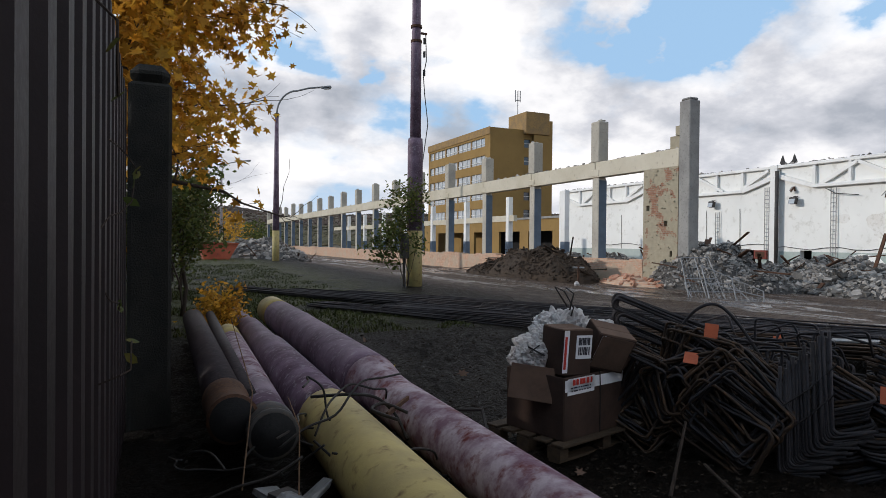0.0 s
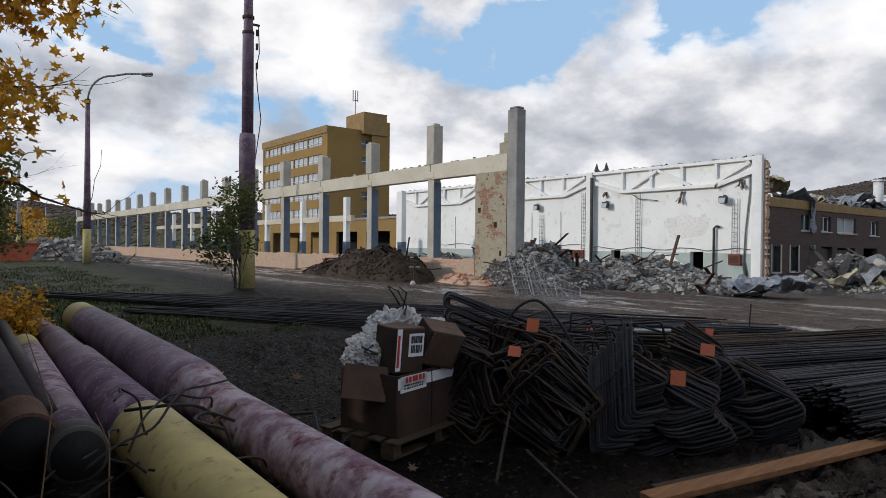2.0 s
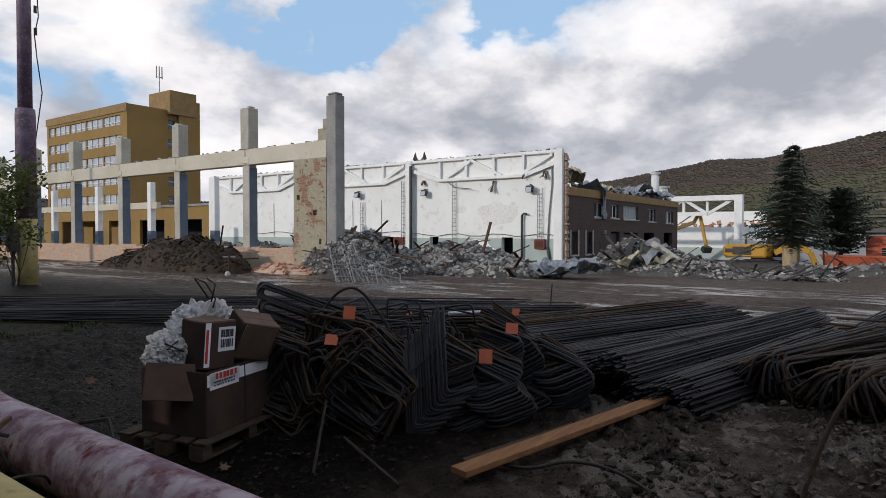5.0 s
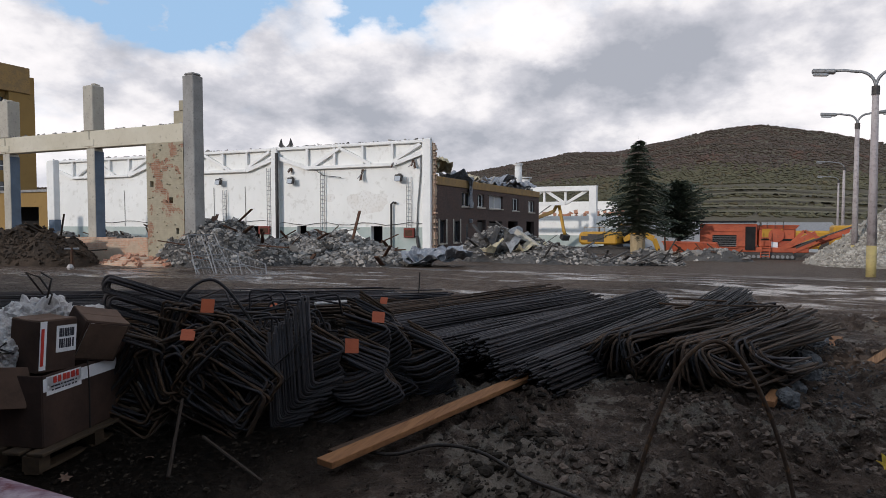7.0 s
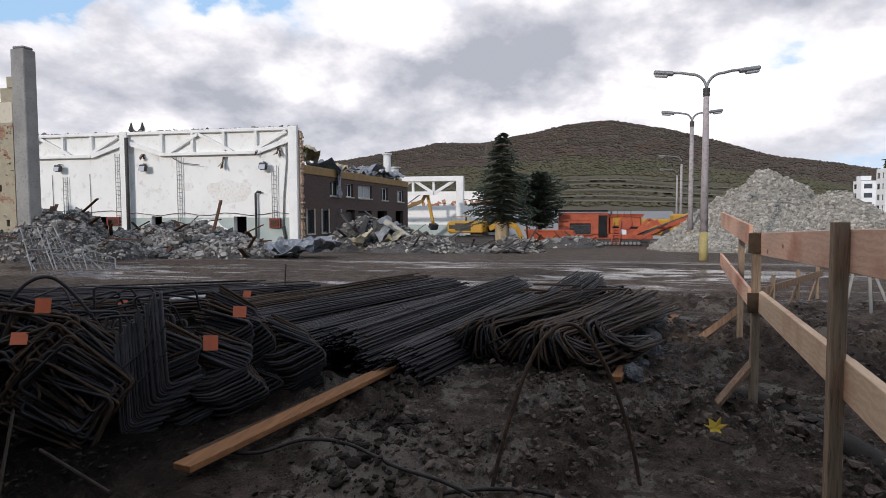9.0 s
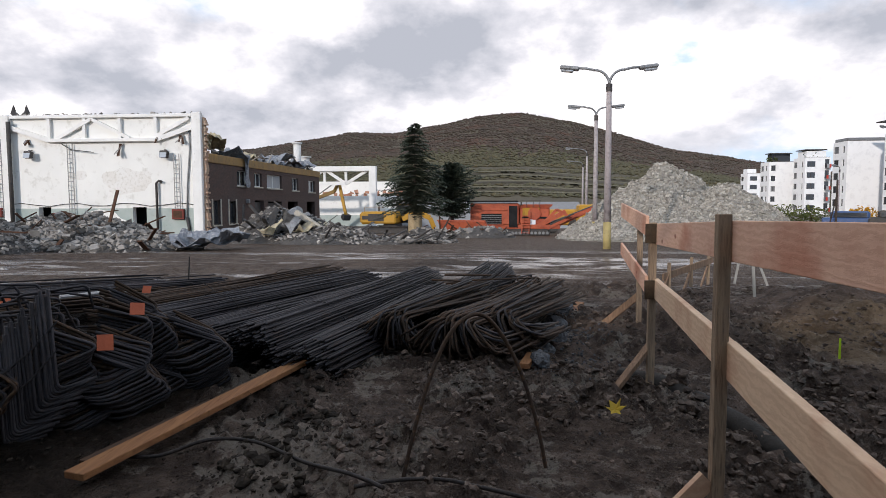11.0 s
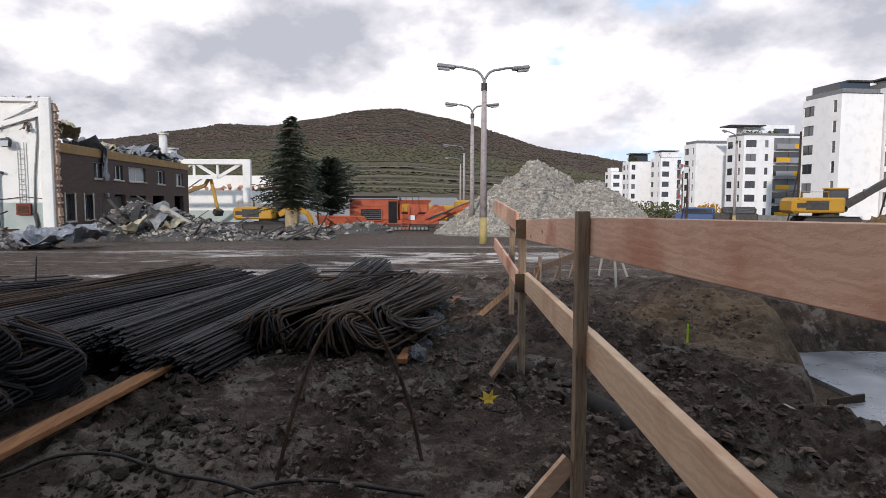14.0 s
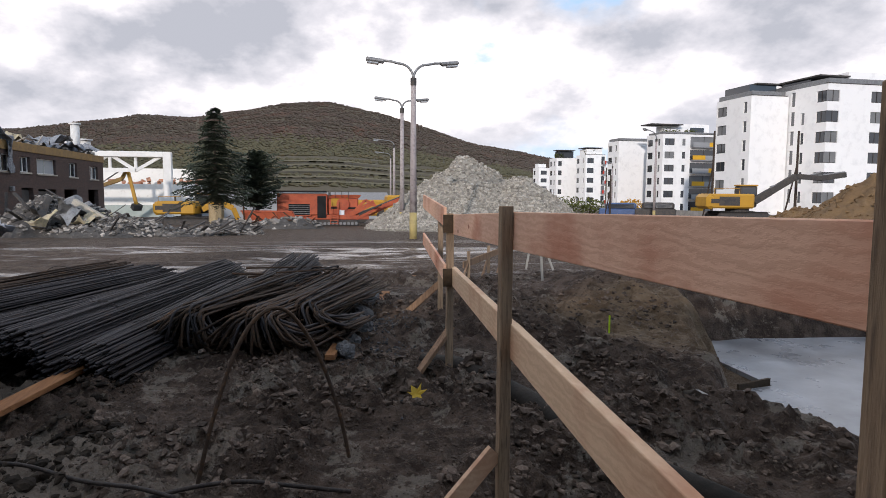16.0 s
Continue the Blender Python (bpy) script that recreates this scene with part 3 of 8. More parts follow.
def build_soil():
    n, l = SOIL.node_tree.nodes, SOIL.node_tree.links
    b = n["Principled BSDF"]
    b.inputs["Specular IOR Level"].default_value = 0.3
    tc = n.new("ShaderNodeTexCoord")
    pos = tc.outputs["Object"]
    sp = n.new("ShaderNodeSeparateXYZ")
    l.new(pos, sp.inputs[0])

    def tex(s, d, stretch=None, rough=0.62):
        t = n.new("ShaderNodeTexNoise")
        t.inputs["Scale"].default_value, t.inputs["Detail"].default_value, t.inputs["Roughness"].default_value = s, d, rough
        if stretch:
            mp = n.new("ShaderNodeMapping")
            mp.inputs["Scale"].default_value = stretch
            l.new(pos, mp.inputs[0])
            l.new(mp.outputs[0], t.inputs["Vector"])
        else:
            l.new(pos, t.inputs["Vector"])
        return t.outputs[0]

    def rng(v, a, c, lo=0.0, hi=1.0):
        r = n.new("ShaderNodeMapRange")
        r.interpolation_type = "SMOOTHSTEP"
        for k, q in zip((1, 2, 3, 4), (a, c, lo, hi)):
            r.inputs[k].default_value = q
        l.new(v, r.inputs[0])
        return r.outputs[0]

    def mix(a, c, f):
        x = n.new("ShaderNodeMix")
        x.data_type = "RGBA"
        for s, v in ((x.inputs[0], f), (x.inputs[6], a), (x.inputs[7], c)):
            if isinstance(v, tuple):
                s.default_value = (*v, 1)
            elif isinstance(v, float):
                s.default_value = v
            else:
                l.new(v, s)
        return x.outputs[2]

    def mul(a, c):
        x = n.new("ShaderNodeMath")
        x.operation = "MULTIPLY"
        for s, v in zip(x.inputs, (a, c)):
            if isinstance(v, float):
                s.default_value = v
            else:
                l.new(v, s)
        return x.outputs[0]

    big, mid, fine = tex(0.5, 6), tex(4.0, 7), tex(26.0, 6)
    col = mix((0.050, 0.036, 0.029), (0.122, 0.091, 0.073), rng(mid, 0.40, 0.64))
    col = mix(col, (0.18, 0.145, 0.112), mul(rng(fine, 0.55, 0.70), 0.6))
    # smooth pale silt
    col = mix(col, (0.21, 0.182, 0.152), mul(rng(tex(1.5, 10, None, 0.72), 0.545, 0.585), 0.8))
    # smooth silt left by a puddle
    pool = n.new("ShaderNodeVectorMath")
    pool.operation = "DISTANCE"
    pool.inputs[1].default_value = (4.05, 1.05, 0.0)
    l.new(pos, pool.inputs[0])
    ragged_edge = n.new("ShaderNodeMath")
    ragged_edge.operation = "MULTIPLY_ADD"
    ragged_edge.inputs[1].default_value = 2.6
    l.new(tex(2.2, 9, None, 0.7), ragged_edge.inputs[0])
    l.new(pool.outputs["Value"], ragged_edge.inputs[2])
    col = mix(col, (0.205, 0.172, 0.142), mul(rng(ragged_edge.outputs[0], 1.98, 1.86), 0.9))
    # bare brown subsoil at the pit's corner
    near = n.new("ShaderNodeVectorMath")
    near.operation = "DISTANCE"
    near.inputs[1].default_value = (7.6, -4.7, 0.0)
    l.new(pos, near.inputs[0])
    col = mix(col, mix((0.12, 0.082, 0.050), (0.20, 0.145, 0.095), rng(mid, 0.4, 0.62)), mul(rng(near.outputs["Value"], 2.0, 0.9), 0.85))
    # soil on the side by the fence, its shade put into a near-black colour
    fence_shade = mul(rng(sp.outputs[1], 1.4, 3.2), rng(sp.outputs[0], 12.0, 9.0))
    col = mix(col, mix((0.006, 0.0045, 0.0035), (0.020, 0.015, 0.011), rng(fine, 0.45, 0.68)), fence_shade)
    # driven road: brown, with pale wet streaks along it
    road = mul(rng(sp.outputs[0], 11.0, 14.0), rng(sp.outputs[0], 27.0, 21.0))
    track = tex(1.0, 6, (0.55, 0.09, 1.0))
    rcol = mix((0.056, 0.039, 0.030), (0.118, 0.087, 0.067), rng(mid, 0.35, 0.65))
    col = mix(col, rcol, road)
    yard = rng(sp.outputs[0], 21.0, 27.0)
    ycol = mix((0.072, 0.052, 0.041), (0.135, 0.106, 0.085), rng(mid, 0.35, 0.68))
    col = mix(col, ycol, yard)
    # grass on the bank by the fence
    edge = tex(0.9, 5)
    grass = mul(mul(rng(sp.outputs[1], 10.5, 15.0), rng(sp.outputs[0], 9.0, 5.5)), rng(edge, 0.32, 0.52))
    gcol = mix((0.032, 0.040, 0.012), (0.060, 0.062, 0.022), rng(mid, 0.35, 0.65))
    col = mix(col, gcol, grass)
    far = rng(sp.outputs[1], 60.0, 200.0)
    col = mix(col, (0.10, 0.11, 0.05), far)
    l.new(col, b.inputs["Base Color"])
    wet = mul(mul(road, rng(track, 0.485, 0.535)), rng(tex(2.2, 6, (1.0, 0.35, 1.0)), 0.42, 0.52))
    shine = rng(wet, 0.0, 1.0, 0.05, 0.8)
    l.new(shine, b.inputs["Specular IOR Level"])
    damp = rng(big, 0.50, 0.40)
    rough = n.new("ShaderNodeMix")
    rough.data_type = "FLOAT"
    l.new(wet, rough.inputs[0])
    rough.inputs[3].default_value = 0.2
    base = rng(fine, 0.3, 0.7, 0.36, 0.72)
    l.new(base, rough.inputs[2])
    l.new(rough.outputs[0], b.inputs["Roughness"])
    dry = n.new("ShaderNodeMath")
    dry.operation = "SUBTRACT"
    dry.inputs[0].default_value = 1.0
    l.new(wet, dry.inputs[1])
    bp = n.new("ShaderNodeBump")
    bp.inputs["Distance"].default_value = 0.11
    l.new(mul(dry.outputs[0], 0.9), bp.inputs["Strength"])
    hsum = n.new("ShaderNodeMath")
    l.new(mid, hsum.inputs[0])
    hs2 = n.new("ShaderNodeMath")
    l.new(mul(fine, 0.8), hs2.inputs[0])
    l.new(mul(tex(75.0, 4), 0.35), hs2.inputs[1])
    l.new(hs2.outputs[0], hsum.inputs[1])
    l.new(hsum.outputs[0], bp.inputs["Height"])
    l.new(bp.outputs[0], b.inputs["Normal"])


build_soil()
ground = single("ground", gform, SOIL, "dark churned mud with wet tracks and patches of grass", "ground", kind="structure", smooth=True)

# ---- hill and far woods ----
HILL = ((-40, 1.4), (0, 2.2), (6, 2.9), (12, 2.4), (30, 2.6), (45, 3.0), (60, 3.6), (66, 4.2), (70, 4.75), (73.5, 5.3), (77, 5.95), (81.5, 6.1), (85, 6.8), (88.4, 7.5), (91.2, 7.6), (93.1, 7.5), (97.6, 6.6), (102, 5.3), (106, 4.1), (111, 3.0), (116, 2.3), (130, 1.6), (170, 1.0))


def hill_el(az):
    for (a, e), (b, g) in zip(HILL, HILL[1:]):
        if a <= az <= b:
            t = (az - a) / (b - a)
            return e + (g - e) * t
    return 1.0


def hill_point(az, s):
    """s: 0 at the foot, 1 on the ridge, more behind it."""
    d = 260 + 640 * s
    top = 1.7 + 900 * math.tan(radians(hill_el(az)))
    rise = s ** 1.25 if s < 1 else 1 - 0.5 * (s - 1) ** 1.5
    p = polar(az, d)
    z = -3 + (top + 3 - 1.5) * rise
    z += 4.0 * noise.fractal(Vector((p.x * 0.008, p.y * 0.008, 2.0)), 0.9, 2, 4) * min(1, s * 2)
    return Vector((p.x, p.y, z))


hform = Form()
hform.sheet([[hill_point(-40 + k, s / 50) for k in range(211)] for s in range(71)])
HILLSIDE = material("hillside_scrub", (0.084, 0.071, 0.046), (0.074, 0.064, 0.042), c3=(0.086, 0.072, 0.048), scale=0.02, fine=0.12, spots=0.5, bump=0.0)
single("hill", hform, HILLSIDE, "broad wooded hill in brown autumn colours", "hill", kind="structure", smooth=True)
WOODS = material("autumn_woods", (0.078, 0.058, 0.047), (0.070, 0.055, 0.042), c3=(0.105, 0.058, 0.042), scale=0.012, fine=0.03, spots=0.54, bump=0.0, island=0.22)
rnd = random.Random(4)
wform, sform = Form(), Form()
for k in range(60000):
    az, s = rnd.uniform(-5, 140) if k % 3 else rnd.uniform(62, 118), rnd.uniform(0.06, 1.03) ** 0.8
    p = hill_point(az, s)
    if 0.14 < s < 0.34 and 84 < az < 114 and math.sin(p.z * 1.1) > -0.3:
        continue
    r = rnd.uniform(0.9, 2.3)
    v = [(p.x + r * rnd.uniform(0.7, 1.2) * math.cos(a), p.y + r * rnd.uniform(0.7, 1.2) * math.sin(a), p.z + r * (0.1 if i % 2 else 0.3)) for i, a in enumerate(q * 1.2566 for q in range(5))]
    (wform if s > 0.50 + 0.1 * wob(az, 0, 0.2) + 0.03 * rnd.gauss(0, 1) else sform).add(v + [(p.x, p.y, p.z + r * rnd.uniform(0.5, 1.0)), (p.x, p.y, p.z - 1)], [(i, (i + 1) % 5, 5) for i in range(5)] + [((i + 1) % 5, i, 6) for i in range(5)])
single("hill_woods", wform, WOODS, "dense leafless and russet woods covering the hill", "woods", kind="stuff")
SCRUB = material("olive_scrub", (0.088, 0.080, 0.047), (0.076, 0.072, 0.042), c3=(0.115, 0.088, 0.048), scale=0.012, fine=0.04, spots=0.54, bump=0.0, island=0.22)
single("hill_scrub", sform, SCRUB, "olive green scrub on the hill's lower slope", "scrub", kind="stuff")
TERRACE = material("terrace_grass", (0.135, 0.120, 0.078), (0.11, 0.10, 0.064), scale=0.05, fine=0.3, bump=0.0)
terraces = thing("hill_terraces", tuple(hill_point(98, 0.2)), "pale vineyard terraces across the lower slope", "terraces", kind="structure")
for k in range(5):
    s0 = 0.12 + 0.032 * k
    rows = [[hill_point(85 + 1.5 * i, s0 + q) + Vector((0, 0, 1.5 + q * 30)) for i in range(19)] for q in (0.0, 0.005)]
    part("terrace", Form().sheet(rows), TERRACE, terraces)


# ---- stripped hall front: concrete posts, beam and low brick wall ----
def wall_holes(form, axis, at, thick, u0, u1, z0, z1, holes):
    """An upright wall along y (axis 'x': face at x=at) or along x (axis 'y'), with holes (u0, u1, z0, z1) cut through."""
    us = sorted({u0, u1, *[h[0] for h in holes], *[h[1] for h in holes]})
    zs = sorted({z0, z1, *[h[2] for h in holes], *[h[3] for h in holes]})
    for a, b in zip(us, us[1:]):
        if a < u0 or b > u1:
            continue
        run = None
        for c, d in zip(zs, zs[1:]):
            if c < z0 or d > z1:
                continue
            solid = not any(h[0] <= a and b <= h[1] and h[2] <= c and d <= h[3] for h in holes)
            if solid:
                run = (run[0], d) if run else (c, d)
            if run and (not solid or d == z1):
                if axis == "x":
                    form.box(at, at + thick, a, b, *run)
                else:
                    form.box(a, b, at, at + thick, *run)
                run = None
    return form


PITCH, COL0 = 5.92, 20.3
front = thing("hall_front", (20.5, 60, -0.12), "stripped concrete hall frame with broken posts and a long pale beam", "ruined building", kind="structure")
rnd = random.Random(11)
for k in range(19):
    y = COL0 + PITCH * k
    top = 7.86 if k == 0 else 7.55 + rnd.uniform(-0.25, 0.15)
    f = Form()
    if k == 0:
        f.box(20.2, 20.76, y - 0.3, y + 0.3, -0.2, top - 0.12, 0.03)
        f.box(20.24, 20.72, y - 0.26, y + 0.26, top - 0.12, top, 0.05)
    else:
        if k == 1:
            top += 0.35
        f.box(20.17, 20.77, y - 0.32, y + 0.32, 5.8, top, 0.03)
        for j in range(5):
            f.chunk((20.47 + rnd.uniform(-0.15, 0.15), y + rnd.uniform(-0.2, 0.2), top + 0.04), 0.22, rnd)
    part("post", f, CONCRETE_GREY if k == 0 else CONCRETE, front)
    if k:
        low = part("lower_post", Form().box(20.24, 20.7, y - 0.26, y + 0.26, -0.1, 5.04, 0.025), CONCRETE, front)
        hang(part("painted_face", Form().box(20.26, 20.72, y - 0.272, y - 0.262, 1.0, 4.9), BLUE_PAINT, None, "blue-grey painted face"), low)
        part("bracket", Form().box(20.17, 20.74, y - 0.34, y + 0.34, 5.1, 5.42, 0.03), BEAM, low)
for k in range(18):
    y0, y1 = COL0 + PITCH * k + (0.3 if k == 0 else 0.02), COL0 + PITCH * (k + 1) - 0.02
    f = Form().box(20.2, 20.66, y0, y1, 5.04, 5.8, 0.02)
    bm_ = part("beam", f, BEAM, front)
    f = Form()
    for j in range(26 if k < 4 else 10):
        f.chunk((20.43 + rnd.uniform(-0.15, 0.15), rnd.uniform(y0, y1), 5.82), rnd.uniform(0.1, 0.26), rnd)
    part("broken_edge", f, RUBBLE, bm_, "crumbs of masonry left on the beam")

# plinth wall, plastered brick, broken along the top
f = Form()
y = 22.7
while y < 128:
    step = rnd.uniform(0.5, 1.1) if y < 45 else 4.0
    top = 1.02 + rnd.uniform(-0.07, 0.04)
    if 28.5 < y < 33.5:
        top = rnd.uniform(0.35, 0.75)
    f.box(20.17, 20.62, y, y + step, -0.3, top)
    y += step
part("plinth_wall", f, BRICK_PINK, front, "washed pink brick plinth with broken top")
f = Form()
wall_holes(f, "x", 20.19, 0.42, 20.6, 22.7, -0.3, 5.04, [(22.3, 22.5, 3.2, 3.45), (21.2, 21.42, 2.5, 2.75), (20.9, 21.05, 1.2, 1.45)])
f.box(20.3, 20.62, 20.6, 21.2, 5.8, 6.35)
f.box(20.25, 20.6, 20.6, 20.85, 6.35, 6.75)
for k in range(70):
    f.chunk((20.2 + rnd.uniform(-0.03, 0.0), rnd.uniform(20.65, 22.65), rnd.uniform(0, 5)), 0.12, rnd, 0.5)
end_panel = part("end_wall_panel", f, BRICK_PLASTER, front, "brick panel with plaster fallen off in patches")

# inner row of white posts with a low beam
inner = thing("inner_posts", (33, 75, -0.3), "white inner posts with blue-grey feet and a low beam", "ruined building", kind="structure")
for k in range(8):
    y = 56.7 + 9.7 * k - 9.7
    p = part("post", Form().box(32.8, 33.3, y - 0.3, y + 0.3, 1.9, 6.4, 0.03), WHITE_STEEL, inner)
    part("post_foot", Form().box(32.78, 33.32, y - 0.32, y + 0.32, -0.6, 1.9), BLUE_PAINT, p, "blue-grey painted foot")
part("beam", Form().box(32.85, 33.25, 55.5, 125, 3.95, 4.55), BEAM, inner)

# low dark shed behind the inner posts
shed = thing("low_shed", (52, 90, -0.9), "low ochre shed with dark gateways", "building", kind="structure")
holes = [(68 + 9 * k, 74.5 + 9 * k, -0.9, 3.6) for k in range(6)]
part("wall", wall_holes(Form(), "x", 52, 0.4, 66, 124, -1.2, 5.4, holes), OCHRE, shed)
part("back_wall", Form().box(57, 57.3, 66, 124, -1.2, 5.4), DARK, shed)
part("roof", Form().box(51.8, 57.5, 65.8, 124.2, 5.4, 5.7), CONCRETE_GREY, shed)

# ---- long white wall with relief trusses ----
white = thing("white_wall", (45.4, 43, -0.7), "tall white hall wall with concrete trusses, stained and torn open", "ruined building", kind="structure")
doors = [(25.2, 26.25, -0.9, 1.36), (32.55, 33.5, -0.9, 1.38), (37.5, 38.55, -0.9, 1.36), (39.4, 40.8, -0.9, 1.36)]
f = wall_holes(Form(), "x", 45.2, 0.45, 20.9, 65.5, -1.4, 8.0, doors)
part("wall", f, WHITE_PAINT, white)
f = wall_holes(Form(), "x", 45.188, 0.012, 21.5, 65.5, -1.4, 1.28, doors)
part("dado", f, GREEN_PAINT, white, "pale green painted dado")
part("dark_room", Form().box(46.6, 46.8, 22, 45, -1.4, 2.2), DARK, white)
part("dark_lid", Form().box(45.65, 46.6, 22, 45, 1.6, 1.7), DARK, white)
for y in (21.15, 35.65, 50.2, 64.6):
    w = 0.32 if y > 22 else 0.35
    part("pilaster", Form().box(44.86, 45.2, y - w, y + w, -1.2, 8.1, 0.03), WHITE_STEEL, white)
for y0, y1 in ((21.5, 35.3), (36.0, 49.8), (50.5, 64.2)):
    tr = part("truss", Form().box(44.9, 45.2, y0, y1, 7.82, 8.06, 0.03), WHITE_STEEL, white)
    f = Form()
    a, b = y0 + 2.7, y1 - 3.0
    f.box(44.86, 45.2, a, b, 6.1, 6.36, 0.03)
    part("lower_chord", f, WHITE_STEEL, tr)
    for p, q in (((y0, 7.05), (a, 6.23)), ((b, 6.23), (y1, 7.2))):
        part("knee", Form().beam((45.03, p[0], p[1] + 0.02), (45.03, q[0], q[1]), 0.33, 0.26, up=(1, 0, 0)), WHITE_STEEL, tr)
    n = 3
    for i in range(n + 1):
        yy = a + (b - a) * i / n
        part("upright", Form().box(44.95, 45.19, yy - 0.11, yy + 0.11, 6.36, 7.82), WHITE_STEEL, tr)
    mid = (a + b) / 2 + 0.8
    for p, q in (((y0 + 0.2, 7.75), (a + 0.1, 6.4)), ((a + 2.0, 6.35), (mid, 7.75)), ((mid, 7.75), (b - 0.6, 6.35))):
        part("diagonal", Form().beam((45.04, *p), (45.04, *q), 0.24, 0.24, up=(1, 0, 0)), WHITE_STEEL, tr)
f = Form()
for k in range(160):
    f.chunk((45.3 + rnd.uniform(-0.2, 0.2), rnd.uniform(20.9, 65), 8.04 + rnd.uniform(0, 0.1)), rnd.uniform(0.12, 0.4), rnd)
part("broken_top", f, RUBBLE, white, "crumbs along the torn top edge")
f = Form()
for k in range(60):
    z = -0.6 + k * 0.14
    f.box(45.15, 45.62, 20.72 - rnd.uniform(0, 0.22), 20.95, z, z + 0.13)
part("torn_end", f, BRICK_PINK, white, "toothed brick end of the wall")
# repaired patch, stains
PATCH = material("bare_plaster", (0.72, 0.69, 0.64), (0.76, 0.745, 0.71), c3=(0.60, 0.57, 0.51), scale=0.9, fine=5)


def blot(y0, y1, z0, z1, seed, x=45.196):
    n, pts = 26, []
    for k in range(n):
        a = 2 * math.pi * k / n
        r = 1 + 0.45 * wob(math.cos(a) * 1.3, math.sin(a) * 1.3, 1.2, seed)
        pts.append((x, (y0 + y1) / 2 + (y1 - y0) / 2 * r * math.cos(a), (z0 + z1) / 2 + (z1 - z0) / 2 * r * math.sin(a)))
    return Form().add(pts + [(x + 0.02, p[1], p[2]) for p in pts], [tuple(range(n))])


part("bare_patch", blot(24.6, 28.6, 2.5, 4.2, 3.0), PATCH, white, "patch of bare plaster")
part("bare_patch", blot(29.5, 31.2, 3.4, 4.0, 8.0), PATCH, white)
part("bare_patch", blot(46, 48.2, 2.2, 3.4, 5.0), PATCH, white)
part("pale_patch", blot(26.9, 30.3, -0.8, 1.1, 6.0, 45.18), WHITE_PAINT, white, "whitewashed patch over the dado")


DULL_RED = material("faded_red_paint", (0.20, 0.05, 0.04), (0.14, 0.045, 0.035), scale=3, fine=12)


def ladder(y, z0, z1, parent=None):
    t = thing("wall_ladder", (45.1, y, z0), "thin steel ladder fixed to the white wall", "ladder", "wall ladders")
    for s in (-0.2, 0.2):
        part("rail", Form().box(45.02, 45.06, y + s - 0.025, y + s + 0.025, z0, z1), GALV, t)
    n = int((z1 - z0) / 0.33)
    for i in range(n):
        part("rung", Form().box(45.03, 45.055, y - 0.2, y + 0.2, z0 + 0.2 + i * 0.33, z0 + 0.235 + i * 0.33), GALV, t)
    for i in range(3):
        part("bracket", Form().box(45.05, 45.2, y - 0.02, y + 0.02, z0 + 0.5 + i * (z1 - z0) / 3, z0 + 0.55 + i * (z1 - z0) / 3), GALV, t)


ladder(30.8, 0.4, 6.0)
ladder(22.75, 0.6, 5.2)
ladder(36.35, 0.6, 6.4)
ladder(41.3, 1.3, 4.6)


def wall_pipe(name, pts, r, mat, label):
    single(name, Form().tube(pts, r, 8), mat, label, "pipe", "wall pipes", smooth=True)


wall_pipe("drain_pipe", [(44.75, 35.25, -0.9), (44.75, 35.25, 7.6)], 0.14, DARK_STEEL, "thick dark downpipe beside the pilaster")
wall_pipe("vent_pipe", [(44.98, 24.28, -0.9), (44.98, 24.28, 3.1), (44.98, 24.1, 3.25), (44.98, 23.85, 3.2)], 0.09, DARK_STEEL, "dark pipe with a bent top on the white wall")
wall_pipe("conduit", [(45.1, 22.1, 0.6), (45.1, 22.0, 3.0), (45.1, 21.75, 5.5), (45.1, 21.75, 6.9)], 0.06, GALV, "grey conduit on the white wall")
wall_pipe("conduit", [(45.1, 22.1, 0.6), (45.08, 21.95, -0.2), (45.05, 22.2, -0.9)], 0.12, DARK_STEEL, "sagging dark hose at the foot of the wall")
wall_pipe("wall_cable", [(45.12, 21.6 + k * 1.1, 1.55 + 0.12 * math.sin(k * 1.7)) for k in range(14)], 0.025, DARK_STEEL, "loose cable along the white wall")
wall_pipe("wall_cable", [(45.12, 36 + k * 1.1, 1.75 + 0.1 * math.sin(k * 1.3)) for k in range(22)], 0.025, DARK_STEEL, "loose cable along the white wall")
for y in (39.0, 42.6, 46.5, 49.2, 54.0):
    wall_pipe("wall_cable", [(45.15, y, 1.3), (45.15, y + 0.05, 4.8)], 0.02, DARK_STEEL, "thin upright conduit on the white wall")


def lamp_box(y, z):
    t = thing("wall_floodlight", (45.1, y, z), "dirty floodlight hanging from the white wall", "lamp", "wall floodlights")
    part("arm", Form().box(44.8, 45.2, y - 0.03, y + 0.03, z + 0.3, z + 0.36), DARK_STEEL, t)
    part("housing", Form().solid(Matrix.Translation((44.75, y, z)) @ Euler((0, 0.3, 0)).to_matrix().to_4x4(), (0.35, 0.6, 0.5), 0.05), DARK_STEEL, t)
    part("glass", Form().solid(Matrix.Translation((44.56, y, z - 0.06)) @ Euler((0, 0.3, 0)).to_matrix().to_4x4(), (0.03, 0.48, 0.38)), GLASS_PALE, t)


lamp_box(33.8, 5.2)
lamp_box(23.5, 5.15)
lamp_box(41.7, 5.3)


